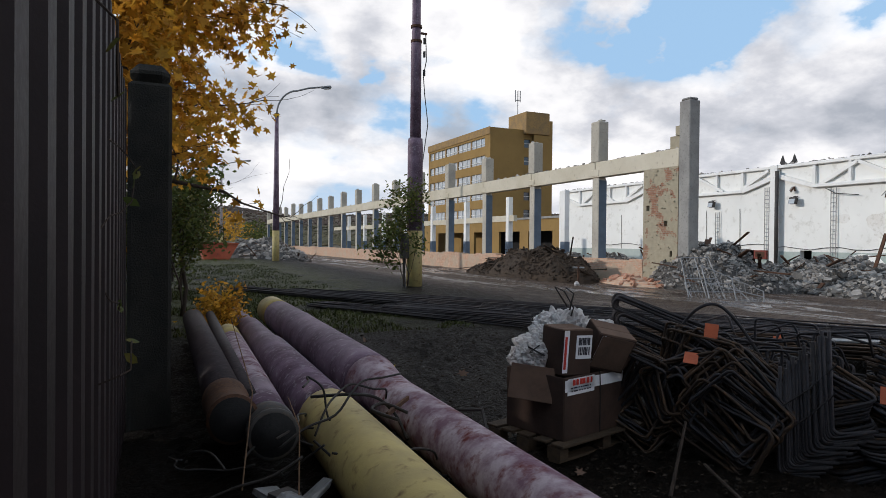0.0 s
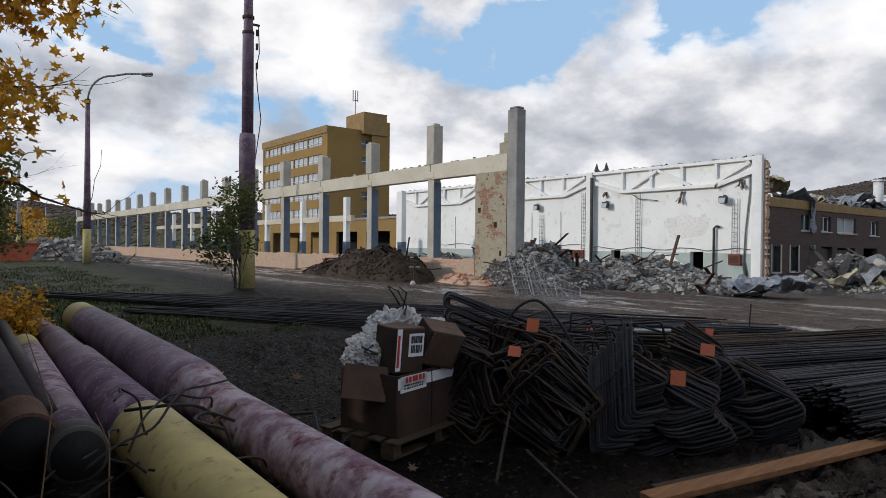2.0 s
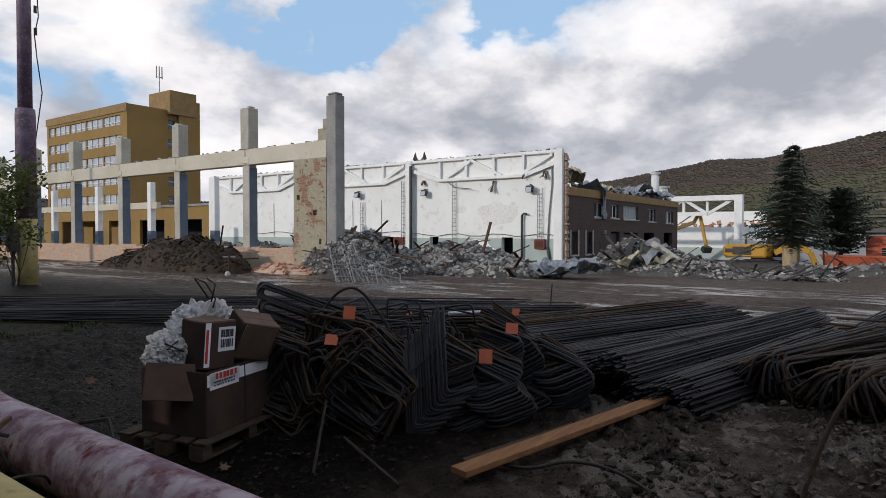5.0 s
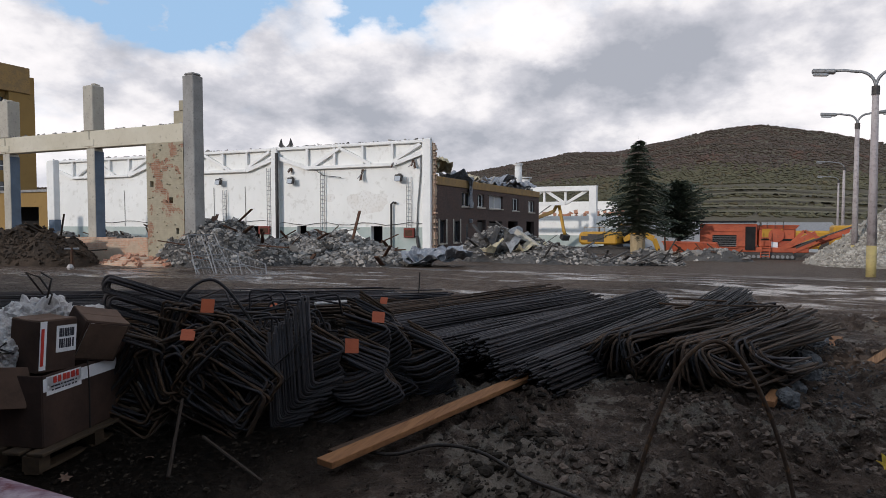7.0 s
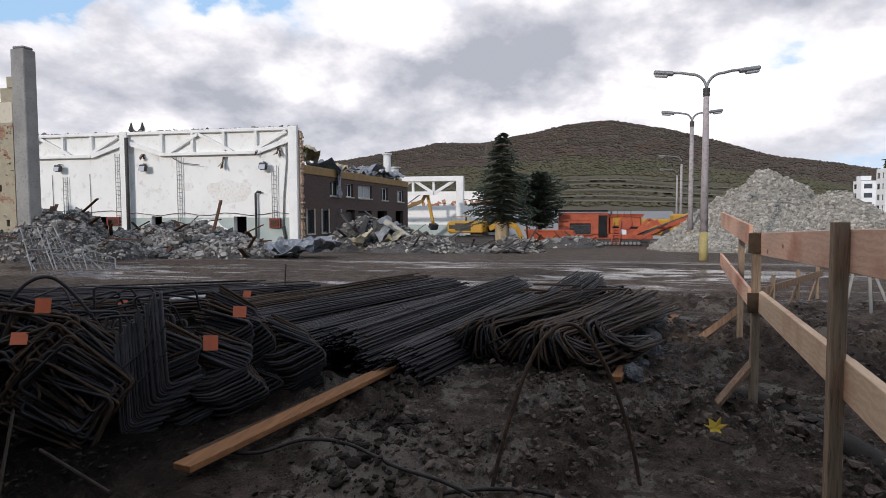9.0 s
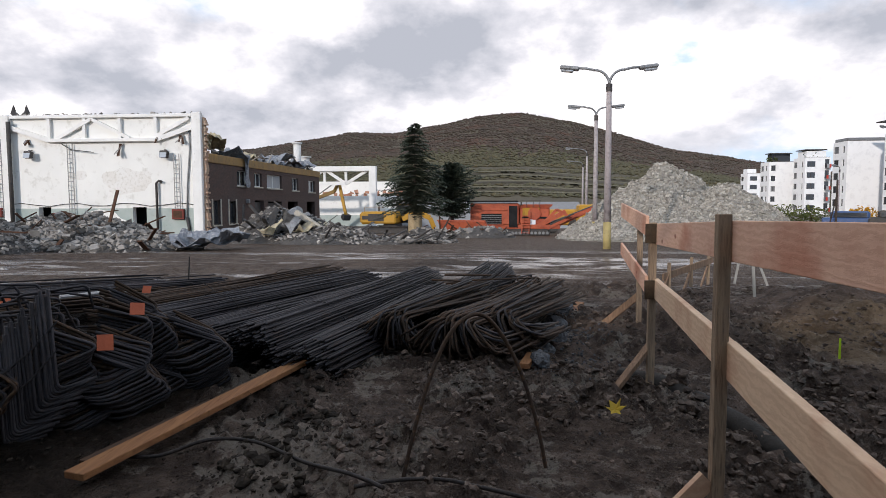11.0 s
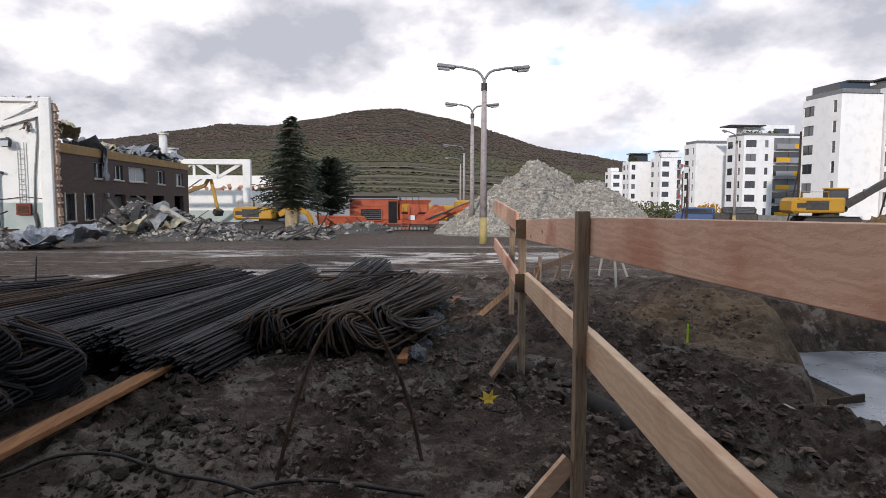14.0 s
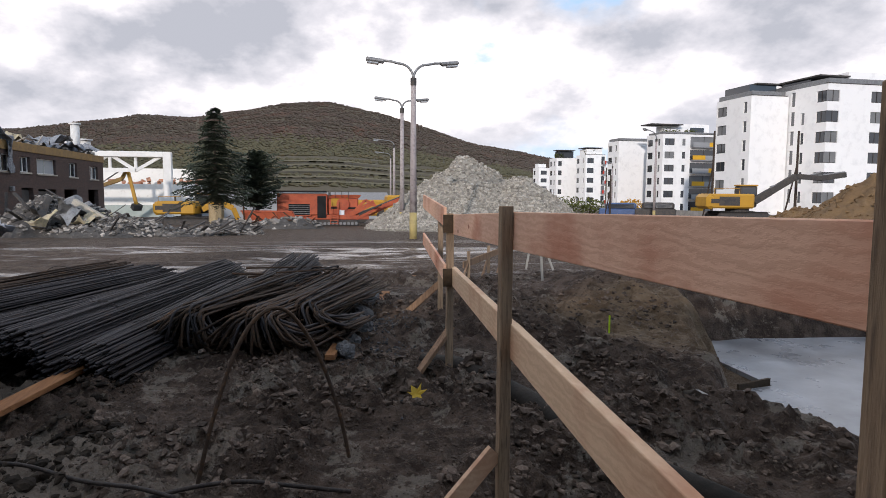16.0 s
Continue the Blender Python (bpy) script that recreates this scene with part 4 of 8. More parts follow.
def torn_bracket(y, z, s, seed):
    r = random.Random(seed)
    t = thing("torn_bracket", (45, y, z), "torn steel and plaster hanging from the wall", "debris", "torn brackets")
    for k in range(4):
        part("strip", Form().beam((45.15, y + r.uniform(-0.2, 0.2), z + s * 0.5), (44.85 + r.uniform(-0.2, 0.1), y + r.uniform(-0.5, 0.5) * s, z - s * r.uniform(0.2, 0.6)), 0.12, 0.05), RUST if k % 2 else CONCRETE_GREY, t)


torn_bracket(26.9, 5.5, 0.9, 1)
torn_bracket(24.0, 6.4, 0.7, 2)
torn_bracket(22.3, 6.2, 0.6, 3)
torn_bracket(34.0, 6.1, 0.4, 5)
wall_pipe("hanging_strip", [(45.0, 31.4, 6.0), (44.9, 30.6, 5.55), (44.9, 28.9, 5.35)], 0.03, DARK_STEEL, "bent steel strip hanging off the truss")
for y, z, w, h in ((22.75, 0.85, 0.9, 0.75), (36.9, 1.0, 1.2, 0.7), (32.1, 0.6, 0.45, 0.7)):
    t = thing("hydrant_box", (45.1, y, z), "open red fire hydrant box on the white wall", "fire box", "fire boxes")
    part("body", Form().box(44.98, 45.19, y - w / 2, y + w / 2, z - h / 2, z + h / 2, 0.02), DULL_RED, t)
    part("panel", Form().box(44.96, 44.98, y - w * 0.35, y + w * 0.35, z - h * 0.32, z + h * 0.32), RUST, t)
# claws of a machine over the wall's top
t = thing("demolition_grab", (45.4, 34.9, 8.1), "black steel jaws sticking up behind the wall", "machine part")
for s in (-1, 1):
    part("jaw", Form().tube([(45.6, 34.9 + s * 0.15, 8.0), (45.6, 34.9 + s * 0.55, 8.35), (45.6, 34.9 + s * 0.5, 8.9)], [0.2, 0.2, 0.03], 6), DARK_STEEL, t)

# ---- dark brick wing ----
wing = thing("brick_wing", (60, 24, -1.0), "two-storey dark brick wing with a torn roof", "ruined building", kind="structure")
wins_low = [(46.55, 47.85, 0.0, 1.85), (49.5, 50.95, 0.0, 1.8)]
gates = [(55.0, 57.2, -1.3, 1.85), (58.2, 62.1, -1.3, 1.75), (64.0, 67.3, -1.5, 1.75), (70.6, 73.8, -1.6, 1.74)]
wins_up = [(51.2, 53.4, 3.05, 4.3), (54.95, 56.8, 3.05, 4.25), (58.1, 62.2, 3.0, 4.25), (65.4, 67.6, 2.9, 4.2), (71.3, 73.9, 2.8, 4.1)]
f = wall_holes(Form(), "y", 20.8, 0.4, 45.65, 75.8, -2.6, 4.62, wins_low + gates + wins_up)
part("wall", f, BRICK_DARK, wing)
part("band", Form().box(45.6, 75.9, 20.72, 21.3, 4.62, 5.3, 0.03), OCHRE_BAND, wing, "ochre rendered band under the roof edge")
part("end_wall", Form().box(75.5, 75.9, 21.2, 32, -2.6, 5.0), BRICK_DARK, wing)
part("inner_wall", Form().box(45.65, 75.5, 25, 25.3, -2.6, 5.0), DARK, wing)
part("floor_slab", Form().box(45.7, 75.5, 21.2, 25, 2.1, 2.3), DARK, wing)
for n, (a, b, c, d) in enumerate(wins_low + wins_up):
    w = part("window", Form().box(a, b, 21.05, 21.07, c, d), GLASS if n != 4 else GLASS_PALE, wing)
    f = Form()
    for x in (a, (a + b) / 2 - 0.04, b - 0.08):
        f.box(x, x + 0.08, 21.0, 21.05, c, d)
    f.box(a, b, 21.0, 21.048, c, c + 0.07)
    f.box(a, b, 21.0, 21.048, d - 0.07, d)
    part("frame", f, FRAME if n > 1 else DARK_STEEL, w)
    part("sill", Form().box(a - 0.1, b + 0.1, 20.7, 20.8, c - 0.12, c), CONCRETE, w)
for x0 in (46.35, 49.3):
    part("surround", Form().box(x0, x0 + 0.18, 20.76, 20.8, -0.1, 1.95), CONCRETE, wing)
    part("surround", Form().box(x0 + 1.5, x0 + 1.7, 20.76, 20.8, -0.1, 1.95), CONCRETE, wing)
for a, b, c, d in gates[:2]:
    part("gate_leaf", Form().box(a + 0.1, b - 0.1, 21.1, 21.16, c, d - 0.15), DARK_STEEL, wing)
part("wall_lamp", Form().box(52.9, 53.2, 20.5, 20.8, 1.6, 1.95, 0.04), GALV, wing)

# torn roof skin and vents on the wing
r = random.Random(21)


def torn_sheet(name, at, w, l, mat, seed, label, drop=0.5, group="torn roof sheets"):
    rr = random.Random(seed)
    yaw = rr.uniform(0, 6.28)
    rows = []
    for i in range(7):
        row = []
        for k in range(8):
            u, v = (i / 6 - 0.5) * l, (k / 7 - 0.5) * w
            z = drop * (noise.noise(Vector((u * 1.1, v * 1.1, seed * 3.3))) + 0.35 * noise.noise(Vector((u * 3, v * 3, seed * 1.3)))) * 1.4
            row.append((at[0] + u * math.cos(yaw) - v * math.sin(yaw), at[1] + u * math.sin(yaw) + v * math.cos(yaw), at[2] + z))
        rows.append(row)
    ob = single(name, Form().sheet(rows), mat, label, "debris", group)
    so = ob.modifiers.new("thick", "SOLIDIFY")
    so.thickness = 0.03
    return ob


for k in range(13):
    torn_sheet("roof_sheet", (47 + k * 2.1 + r.uniform(-0.8, 0.8), 22.2 + r.uniform(-0.7, 1.2), 5.5 + r.uniform(0, 0.45) + (0.7 if k < 3 else 0)), r.uniform(1.4, 2.6), r.uniform(1.6, 3.4), FOAM if k in (0, 1, 2, 4, 6) else TARP, 30 + k, "torn crumpled roof sheeting on the wing", 0.75)
f = Form()
for k in range(150):
    x = r.uniform(46, 75)
    f.chunk((x, r.uniform(21, 25), 5.25 + r.uniform(0, 0.5 if x < 56 else 0.25)), r.uniform(0.2, 0.7), r)
for k in range(40):
    x, y = r.uniform(46, 75), r.uniform(21, 24)
    f.beam((x, y, 5.25), (x + r.uniform(-1.5, 1.5), y + r.uniform(-1, 1), 5.4 + r.uniform(0, 1.0)), 0.08, 0.08)
part("roof_debris", f, RUBBLE, wing, "heaped roof debris")
single("hanging_sheet", Form().sheet([[(52.4 + 0.1 * k + 0.15 * math.sin(i * 2.0 + k), 20.55 - 0.06 * math.sin(i + k), 5.6 - i * 0.38) for k in range(9)] for i in range(8)]), TARP, "grey sheet hanging over the roof edge", "debris")
for x, h, rad in ((72.3, 3.1, 0.42), (75.0, 1.7, 0.6), (70.2, 1.1, 0.25)):
    t = thing("roof_vent", (x, 22.3, 5.2), "pale metal ventilation stack on the torn roof", "vent", "roof vents")
    part("pipe", Form().tube([(x, 22.3, 5.0), (x, 22.3, 5.2 + h)], rad, 14), FRAME, t, smooth=True)
    part("cap", Form().tube([(x, 22.3, 5.2 + h), (x, 22.3, 5.35 + h)], rad * 1.35, 14), FRAME, t)

# ---- white frame and far shed beyond the wing ----
far = thing("far_hall", (105, 18, -2), "white-walled hall with an open concrete roof truss", "ruined building", kind="structure")
FX = 100.0
part("wall", Form().box(FX, FX + 0.5, 12.5, 60, -2.6, 2.6), WHITE_PAINT, far)
part("upper_wall", Form().box(FX + 5, FX + 5.4, 16, 60, 2.0, 5.0), WHITE_PAINT, far)
part("dado", Form().box(FX - 0.02, FX, 12.5, 60, -2.6, -0.4), GREEN_PAINT, far)
part("post", Form().box(FX - 12, FX - 11, 16.2, 17.2, -2.4, 6.6, 0.05), WHITE_STEEL, far)
part("beam", Form().box(FX - 12, FX - 11, 17.2, 40, 5.9, 6.6, 0.05), WHITE_STEEL, far)
part("low_beam", Form().box(FX - 11.8, FX - 11.2, 20.5, 40, 4.0, 4.5), WHITE_STEEL, far)
for a, b in (((17.2, 6.2), (20.5, 4.2)), ((20.5, 4.2), (23.5, 6.2)), ((23.5, 6.2), (26.5, 4.2))):
    part("diagonal", Form().beam((FX - 11.5, *a), (FX - 11.5, *b), 0.4, 0.35, up=(1, 0, 0)), WHITE_STEEL, far)
for y in (20.5, 23.5, 26.5):
    part("upright", Form().box(FX - 11.7, FX - 11.3, y - 0.15, y + 0.15, 4.4, 6.0), WHITE_STEEL, far)
f = Form()
for k in range(80):
    f.chunk((FX + 3, r.uniform(13, 45), 2.5 + r.uniform(0, 0.8)), r.uniform(0.4, 1.3), r)
part("broken_roof", f, BRICK_PIECE, far, "broken brick along the wall's top")

# ---- ochre office block with a tower ----
office = thing("office_block", (60, 114, -1), "ochre rendered office block with bands of white windows", "building", kind="structure")
OZ = 22.4
bands = [(z, z + 1.6) for z in (19.2, 16.0, 12.8, 9.6, 6.4)]
holes = [(102.6, 127.6, a, b) for a, b in bands]
part("wall", wall_holes(Form(), "x", 54.6, 0.4, 101.0, 128.4, -1, OZ, holes), OCHRE, office)
sides = [(61.6, 62.9, z, z + 1.5) for z in (19.2, 16.0, 12.8, 9.6, 6.4, 3.2)]
part("side_wall", wall_holes(Form(), "y", 100.6, 0.4, 54.6, 63.2, -1, OZ, sides), OCHRE, office)
part("back_wall", Form().box(66.5, 66.9, 101, 128.4, -1, OZ - 0.5), OCHRE, office)
part("roof", Form().box(54.6, 66.9, 100.9, 128.4, OZ - 0.5, OZ - 0.2), CONCRETE_GREY, office)
part("parapet_band", Form().box(54.45, 54.6, 100.6, 128.6, OZ - 1.2, OZ + 0.1), OCHRE_BAND, office, "darker roof band")
part("stair_tower", Form().box(63.2, 67.2, 99.8, 107, -1, 24.3, 0.05), OCHRE, office)
part("tower_top", Form().box(61.4, 66.4, 99.6, 106, 21.6, 25.6, 0.05), OCHRE_BAND, office)
for z0, z1 in bands:
    w = part("window_band", Form().box(54.85, 54.9, 102.6, 127.6, z0, z1), GLASS_PALE, office)
    for k in range(14):
        y = 102.6 + 25 * k / 13
        part("mullion", Form().box(54.72, 54.85, y - (0.22 if k % 3 == 0 else 0.07), y + (0.22 if k % 3 == 0 else 0.07), z0, z1), FRAME if k % 3 else OCHRE_BAND, w)
    part("rail", Form().box(54.74, 54.84, 102.6, 127.6, z0 + 0.45, z0 + 0.55), FRAME, w)
for a, b, c, d in sides:
    w = part("window", Form().box(a, b, 100.8, 100.85, c, d), GLASS, office)
    part("frame", Form().box(a, b, 100.72, 100.8, (c + d) / 2 - 0.06, (c + d) / 2 + 0.06), FRAME, w)
mast = thing("roof_antenna", (62.2, 104, 26), "thin steel aerial mast on the tower", "aerial")
part("mast", Form().tube([(62.2, 104, 25.9), (62.2, 104, 30.2)], 0.08, 6), GALV, mast)
for k in range(3):
    part("aerial", Form().tube([(62.2 + 0.5 * (k - 1), 104, 28.2), (62.2 + 0.5 * (k - 1), 104, 30.3)], 0.1, 6), GALV, mast)
part("crossbar", Form().box(61.6, 62.8, 103.95, 104.05, 28.4, 28.5), GALV, mast)

# ---- white apartment blocks ----
BLIND = material("grey_blind", (0.20, 0.205, 0.21), (0.15, 0.155, 0.16), scale=0.4, fine=3, rough=0.5, bump=0.05)
STOREY = 2.9


def apartment(x0, x1, y0, y1, top, floors, label, west=(), north=(), balconies=None, panel=None, roof=(), base=-3.2):
    """Faces the yard with its west side (x0) and its north side (y1). west, north: (from, to, height, storeys left out at the top)."""
    b = thing("apartment_block", (x0, y1, base), label, "apartment building", "white apartment blocks", "structure")
    rr = random.Random(int(x0))
    sides = {"x": [], "y": []}
    for axis, rows in (("x", west), ("y", north)):
        for u0, u1, h, skip in rows:
            for k in range(skip, floors):
                z = top - 2.5 - STOREY * k
                if z > base + 0.5:
                    sides[axis].append((u0, u1, z, z + h))
    if balconies:
        for k in range(floors):
            sides["x"].append((balconies[0], balconies[1], top - 2.75 - STOREY * k, top - 0.5 - STOREY * k))
    part("wall", wall_holes(Form(), "x", x0, 0.4, y0, y1, base, top, sides["x"]), RENDER_WHITE, b)
    part("side_wall", wall_holes(Form(), "y", y1 - 0.4, 0.398, x0 + 0.4, x1, base, top, sides["y"]), RENDER_WHITE, b)
    part("core", Form().box(x0 + 1.6, x1 - 0.1, y0, y1 - 1.6, base, top - 0.4), RENDER_GREY, b)
    part("far_wall", Form().box(x0, x1, y0 - 0.3, y0 - 0.002, base, top), RENDER_WHITE, b)
    for k in range(floors):
        z = top - 2.95 - STOREY * k
        part("floor_slab", Form().box(x0 + 0.41, x1 - 0.1, y0, y1 - 0.41, z, z + 0.18), RENDER_GREY, b)
    part("roof", Form().box(x0 + 0.1, x1, y0, y1 - 0.1, top - 0.2, top - 0.02), RENDER_GREY, b)
    part("parapet_cap", Form().box(x0 - 0.06, x0 + 0.44, y0, y1 + 0.06, top + 0.002, top + 0.10), DARK_STEEL, b)
    for axis in "xy":
        for u0, u1, z0, z1 in sides[axis]:
            if axis == "x":
                lo, place = (x0 + 0.14, x0 + 0.17), lambda a, c, d, e, n: Form().box(x0 + 0.10 + n, x0 + 0.14 + n, a, c, d, e)
            else:
                lo, place = None, lambda a, c, d, e, n: Form().box(a, c, y1 - 0.16 - n, y1 - 0.12 - n, d, e)
            wide = u1 - u0
            w = part("window", place(u0, u1, z0, z1, 0.05), BLIND if rr.random() < 0.3 else GLASS, b)
            for q in ((0.5,) if wide > 1 else ()):
                part("frame", place(u0 + wide * q - 0.05, u0 + wide * q + 0.05, z0, z1, 0.0), DARK_STEEL, w)
            part("sill", place(u0, u1, z0, z0 + 0.08, -0.01), DARK_STEEL, w)
    if balconies:
        m0, m1 = balconies
        for k in range(floors):
            z = top - 2.75 - STOREY * k
            bal = part("balcony", Form().box(x0 - 1.1, x0 - 0.002, m0, m1, z - 0.2, z), RENDER_GREY, b)
            mid = m0 + (m1 - m0) * (0.55 if k % 2 else 0.42)
            one, two = (panel, RENDER_GREY) if k % 2 == 0 else (RENDER_GREY, panel)
            part("panel", Form().box(x0 - 1.14, x0 - 1.07, m0, mid, z, z + 0.95), one, bal)
            part("panel", Form().box(x0 - 1.14, x0 - 1.07, mid + 0.01, m1, z, z + 0.95), two, bal)
    # roof storey: (x0, x1, y0, y1, height, material, name)
    for a, c, d, e, h, mat, nm in roof:
        c = min(c, x1 - 0.15)
        part(nm, Form().box(a, c, d, e, top + 0.1 if nm != "canopy" else top + h, top + h + (0.0 if nm != "canopy" else 0.22)), mat, b)
    return b


def roof_shrub(x, y, z, w, seed):
    q, f = random.Random(seed), Form()
    leaves(f, [(x + q.gauss(0, 0.5), y + q.uniform(-w / 2, w / 2), z + q.uniform(0.1, 1.1)) for k in range(160)], 0.4, "oval", q, 0.15)
    single("roof_shrub", f, LEAF_GREEN, "green shrubs growing on a roof terrace", "shrub", "roof shrubs")


def apartments():
    apartment(86.3, 94.6, -72.5, -66.3, 16.5, 6, "white six-storey apartment block with dark corner windows",
              west=((-70.5, -69.9, 1.2, 99),), north=((92.0, 94.4, 1.5, 0), (87.2, 88.0, 1.7, 0)),
              roof=((86.6, 98, -72.4, -66.6, 0.75, GALV, "railing"), (88.5, 97, -72.3, -67.6, 2.0, GLASS, "penthouse"), (88.0, 97, -72.4, -68.6, 2.0, DARK_STEEL, "canopy"), (92, 99, -78, -72.4, 2.6, RENDER_WHITE, "attic")))
    apartment(79.0, 95, -90, -73.0, 17.4, 6, "white apartment block with wide dark windows at its corner",
              west=((-75.0, -73.0, 1.6, 0), (-82.5, -80.4, 1.6, 0)), north=((79.4, 81.0, 1.6, 0), (83.2, 83.9, 1.7, 1), (85.2, 86.0, 2.1, 0)),
              roof=((79.2, 94, -89, -73.3, 0.8, GALV, "railing"), (86, 94, -80.0, -76.2, 1.9, GLASS, "penthouse"), (83.5, 94, -81.0, -75.6, 1.9, DARK_STEEL, "canopy"), (84, 95, -90, -81.2, 2.8, RENDER_WHITE, "attic")))
    apartment(130.6, 137.4, -92.6, -78.4, 14.9, 6, "white apartment block with yellow balcony panels",
              west=((-81.3, -78.9, 1.5, 0), (-84.0, -83.2, 1.5, 0)), north=((131.8, 132.8, 1.5, 0), (134.9, 137.2, 1.5, 0)), balconies=(-92.2, -85.2), panel=BALCONY_YELLOW,
              roof=((130.9, 145, -92, -78.7, 0.5, GALV, "railing"), (134.5, 145, -92.4, -80.5, 2.7, RENDER_WHITE, "attic"), (134.4, 134.5, -91, -87.5, 1.9, GLASS, "attic_window"), (132.5, 140, -84.5, -76.5, 2.2, DARK_STEEL, "canopy")))
    apartment(146.9, 152.8, -84.6, -76.2, 14.5, 6, "plain white apartment block with narrow windows",
              west=((-80.2, -79.5, 1.3, 5),), north=((148.0, 148.8, 1.5, 0), (150.4, 152.6, 1.5, 0)), roof=((147.2, 159, -84, -76.5, 0.7, GALV, "railing"),))
    apartment(178.4, 185.2, -88.2, -82.0, 13.0, 5, "white apartment block with red panels and a roof terrace",
              west=((-84.6, -82.5, 1.5, 0),), north=((179.6, 180.4, 1.5, 0), (183, 185, 1.5, 0)), balconies=(-88.1, -87.0), panel=RED_PANEL,
              roof=((180, 188, -88, -83, 1.8, RENDER_WHITE, "attic"), (179.5, 188, -88, -82.4, 2.0, DARK_STEEL, "canopy")))
    apartment(189.2, 195.0, -84.4, -77.2, 12.5, 5, "white apartment block with a glazed penthouse",
              west=((-79.0, -77.8, 1.5, 0),), north=((190.6, 191.6, 1.5, 0), (192.8, 194.8, 1.5, 0)),
              roof=((192, 202, -84, -79.0, 2.3, GLASS, "penthouse"), (191, 203, -84.2, -78.2, 2.4, DARK_STEEL, "canopy")))
    apartment(228.4, 234.6, -90.6, -86.2, 10.9, 4, "white apartment block at the end of the row",
              west=((-89.4, -87.0, 1.5, 0),), north=((232, 234.4, 1.5, 0),), roof=((231, 240, -90, -87, 1.6, RENDER_WHITE, "attic"),))


part_wall = Form().box(60, 190, -58.2, -58.0, -3.4, -0.9)
single("site_fence", part_wall, CONCRETE_GREY, "low grey concrete site fence", "fence", kind="structure")


# ---- poles and lamps ----
def pole_set():
    x, y = 9.0, 22.47
    z = ground_z(x, y)
    t = thing("steel_pole", (x, y, z), "tall stepped purple steel pole with a yellow foot", "pole")
    part("foot", Form().tube([(x, y, z - 0.2), (x, y, 2.15)], 0.295, 20), YELLOW, t, "yellow painted foot", True)
    part("lower_tube", Form().tube([(x, y, 2.15), (x, y, 5.35), (x, y, 5.6), (x, y, 5.62)], [0.29, 0.285, 0.27, 0.215], 20), PURPLE, t, smooth=True)
    part("upper_tube", Form().tube([(x, y, 5.6), (x, y, 9.15), (x, y, 9.3), (x, y, 13.0)], [0.205, 0.195, 0.165, 0.15], 18), PURPLE, t, smooth=True)
    for zz in (3.3, 9.2, 9.75):
        part("collar", Form().tube([(x, y, zz), (x, y, zz + 0.09)], 0.30 if zz < 5 else 0.21, 18), RUST, t)
    part("control_box", Form().box(x - 0.55, x - 0.28, y - 0.18, y + 0.12, 1.1, 2.0, 0.02), DARK_STEEL, t, "dark metal switch box")
    part("conduit", Form().tube([(x - 0.42, y - 0.02, z), (x - 0.42, y - 0.02, 1.1)], 0.05, 8), DARK_STEEL, t)
    part("bracket", Form().box(x + 0.18, x + 0.42, y - 0.03, y + 0.03, 9.55, 9.62), RUST, t)
    part("hanging_cable", Form().tube([(x + 0.38, y, 9.6), (x + 0.42, y, 8.6), (x + 0.3, y, 8.0), (x + 0.36, y, 7.3), (x + 0.5, y, 6.2), (x + 0.28, y, 4.6), (x + 0.24, y, 2.2)], 0.018, 5), WIRE, t)
    for zz in (9.2, 8.7, 8.0):
        part("insulator", Form().tube([(x + 0.33, y, zz), (x + 0.33, y, zz + 0.22)], 0.05, 8), DARK_STEEL, t)
    part("hook", Form().tube([(x + 0.2, y - 0.2, 1.9), (x + 0.34, y - 0.2, 1.7), (x + 0.3, y - 0.2, 1.2)], 0.015, 5), WIRE, t)


pole_set()


def arm_path(x, y, z, reach, rise, ux, uy):
    pts = []
    for k in range(9):
        a = k / 8 * math.pi / 2
        s = 1 - math.cos(a)
        pts.append((x + ux * reach * 0.45 * s, y + uy * reach * 0.45 * s, z + rise * 0.85 * math.sin(a)))
    pts += [(x + ux * reach * f, y + uy * reach * f, z + rise * (0.85 + 0.15 * f)) for f in (0.7, 1.0)]
    return pts


def street_lamp(x, y, joint, rise, arms, reach, label, r0=0.15, r1=0.1, foot=1.1, group="street lamps", paint=None):
    z = ground_z(x, y)
    t = thing("street_lamp", (x, y, z), label, "street lamp", group)
    part("foot", Form().tube([(x, y, z - 0.2), (x, y, z + foot)], r0 * 1.05, 14), YELLOW, t, "yellow painted foot", True)
    part("post", Form().tube([(x, y, z + foot), (x, y, joint * 0.55), (x, y, joint)], [r0, 0.5 * (r0 + r1), r1], 14), paint or GALV, t, smooth=True)
    part("collar", Form().tube([(x, y, joint - 0.25), (x, y, joint + 0.05)], r1 * 1.25, 12), DARK_STEEL, t)
    for ux, uy in arms:
        pts = arm_path(x, y, joint, reach, rise, ux, uy)
        a = part("arm", Form().tube(pts, r1 * 0.5, 8), GALV, t, smooth=True)
        e = Vector(pts[-1])
        m = Matrix.Translation(e + Vector((ux * 0.25, uy * 0.25, 0.0))) @ Euler((0, -0.12, math.atan2(uy, ux))).to_matrix().to_4x4()
        part("lamp_head", Form().solid(m, (0.75, 0.3, 0.16), 0.05), GALV, a)
        part("lamp_glass", Form().solid(m @ Matrix.Translation((0.08, 0, -0.11)), (0.5, 0.22, 0.1), 0.04), GLASS_PALE, a)
    return t


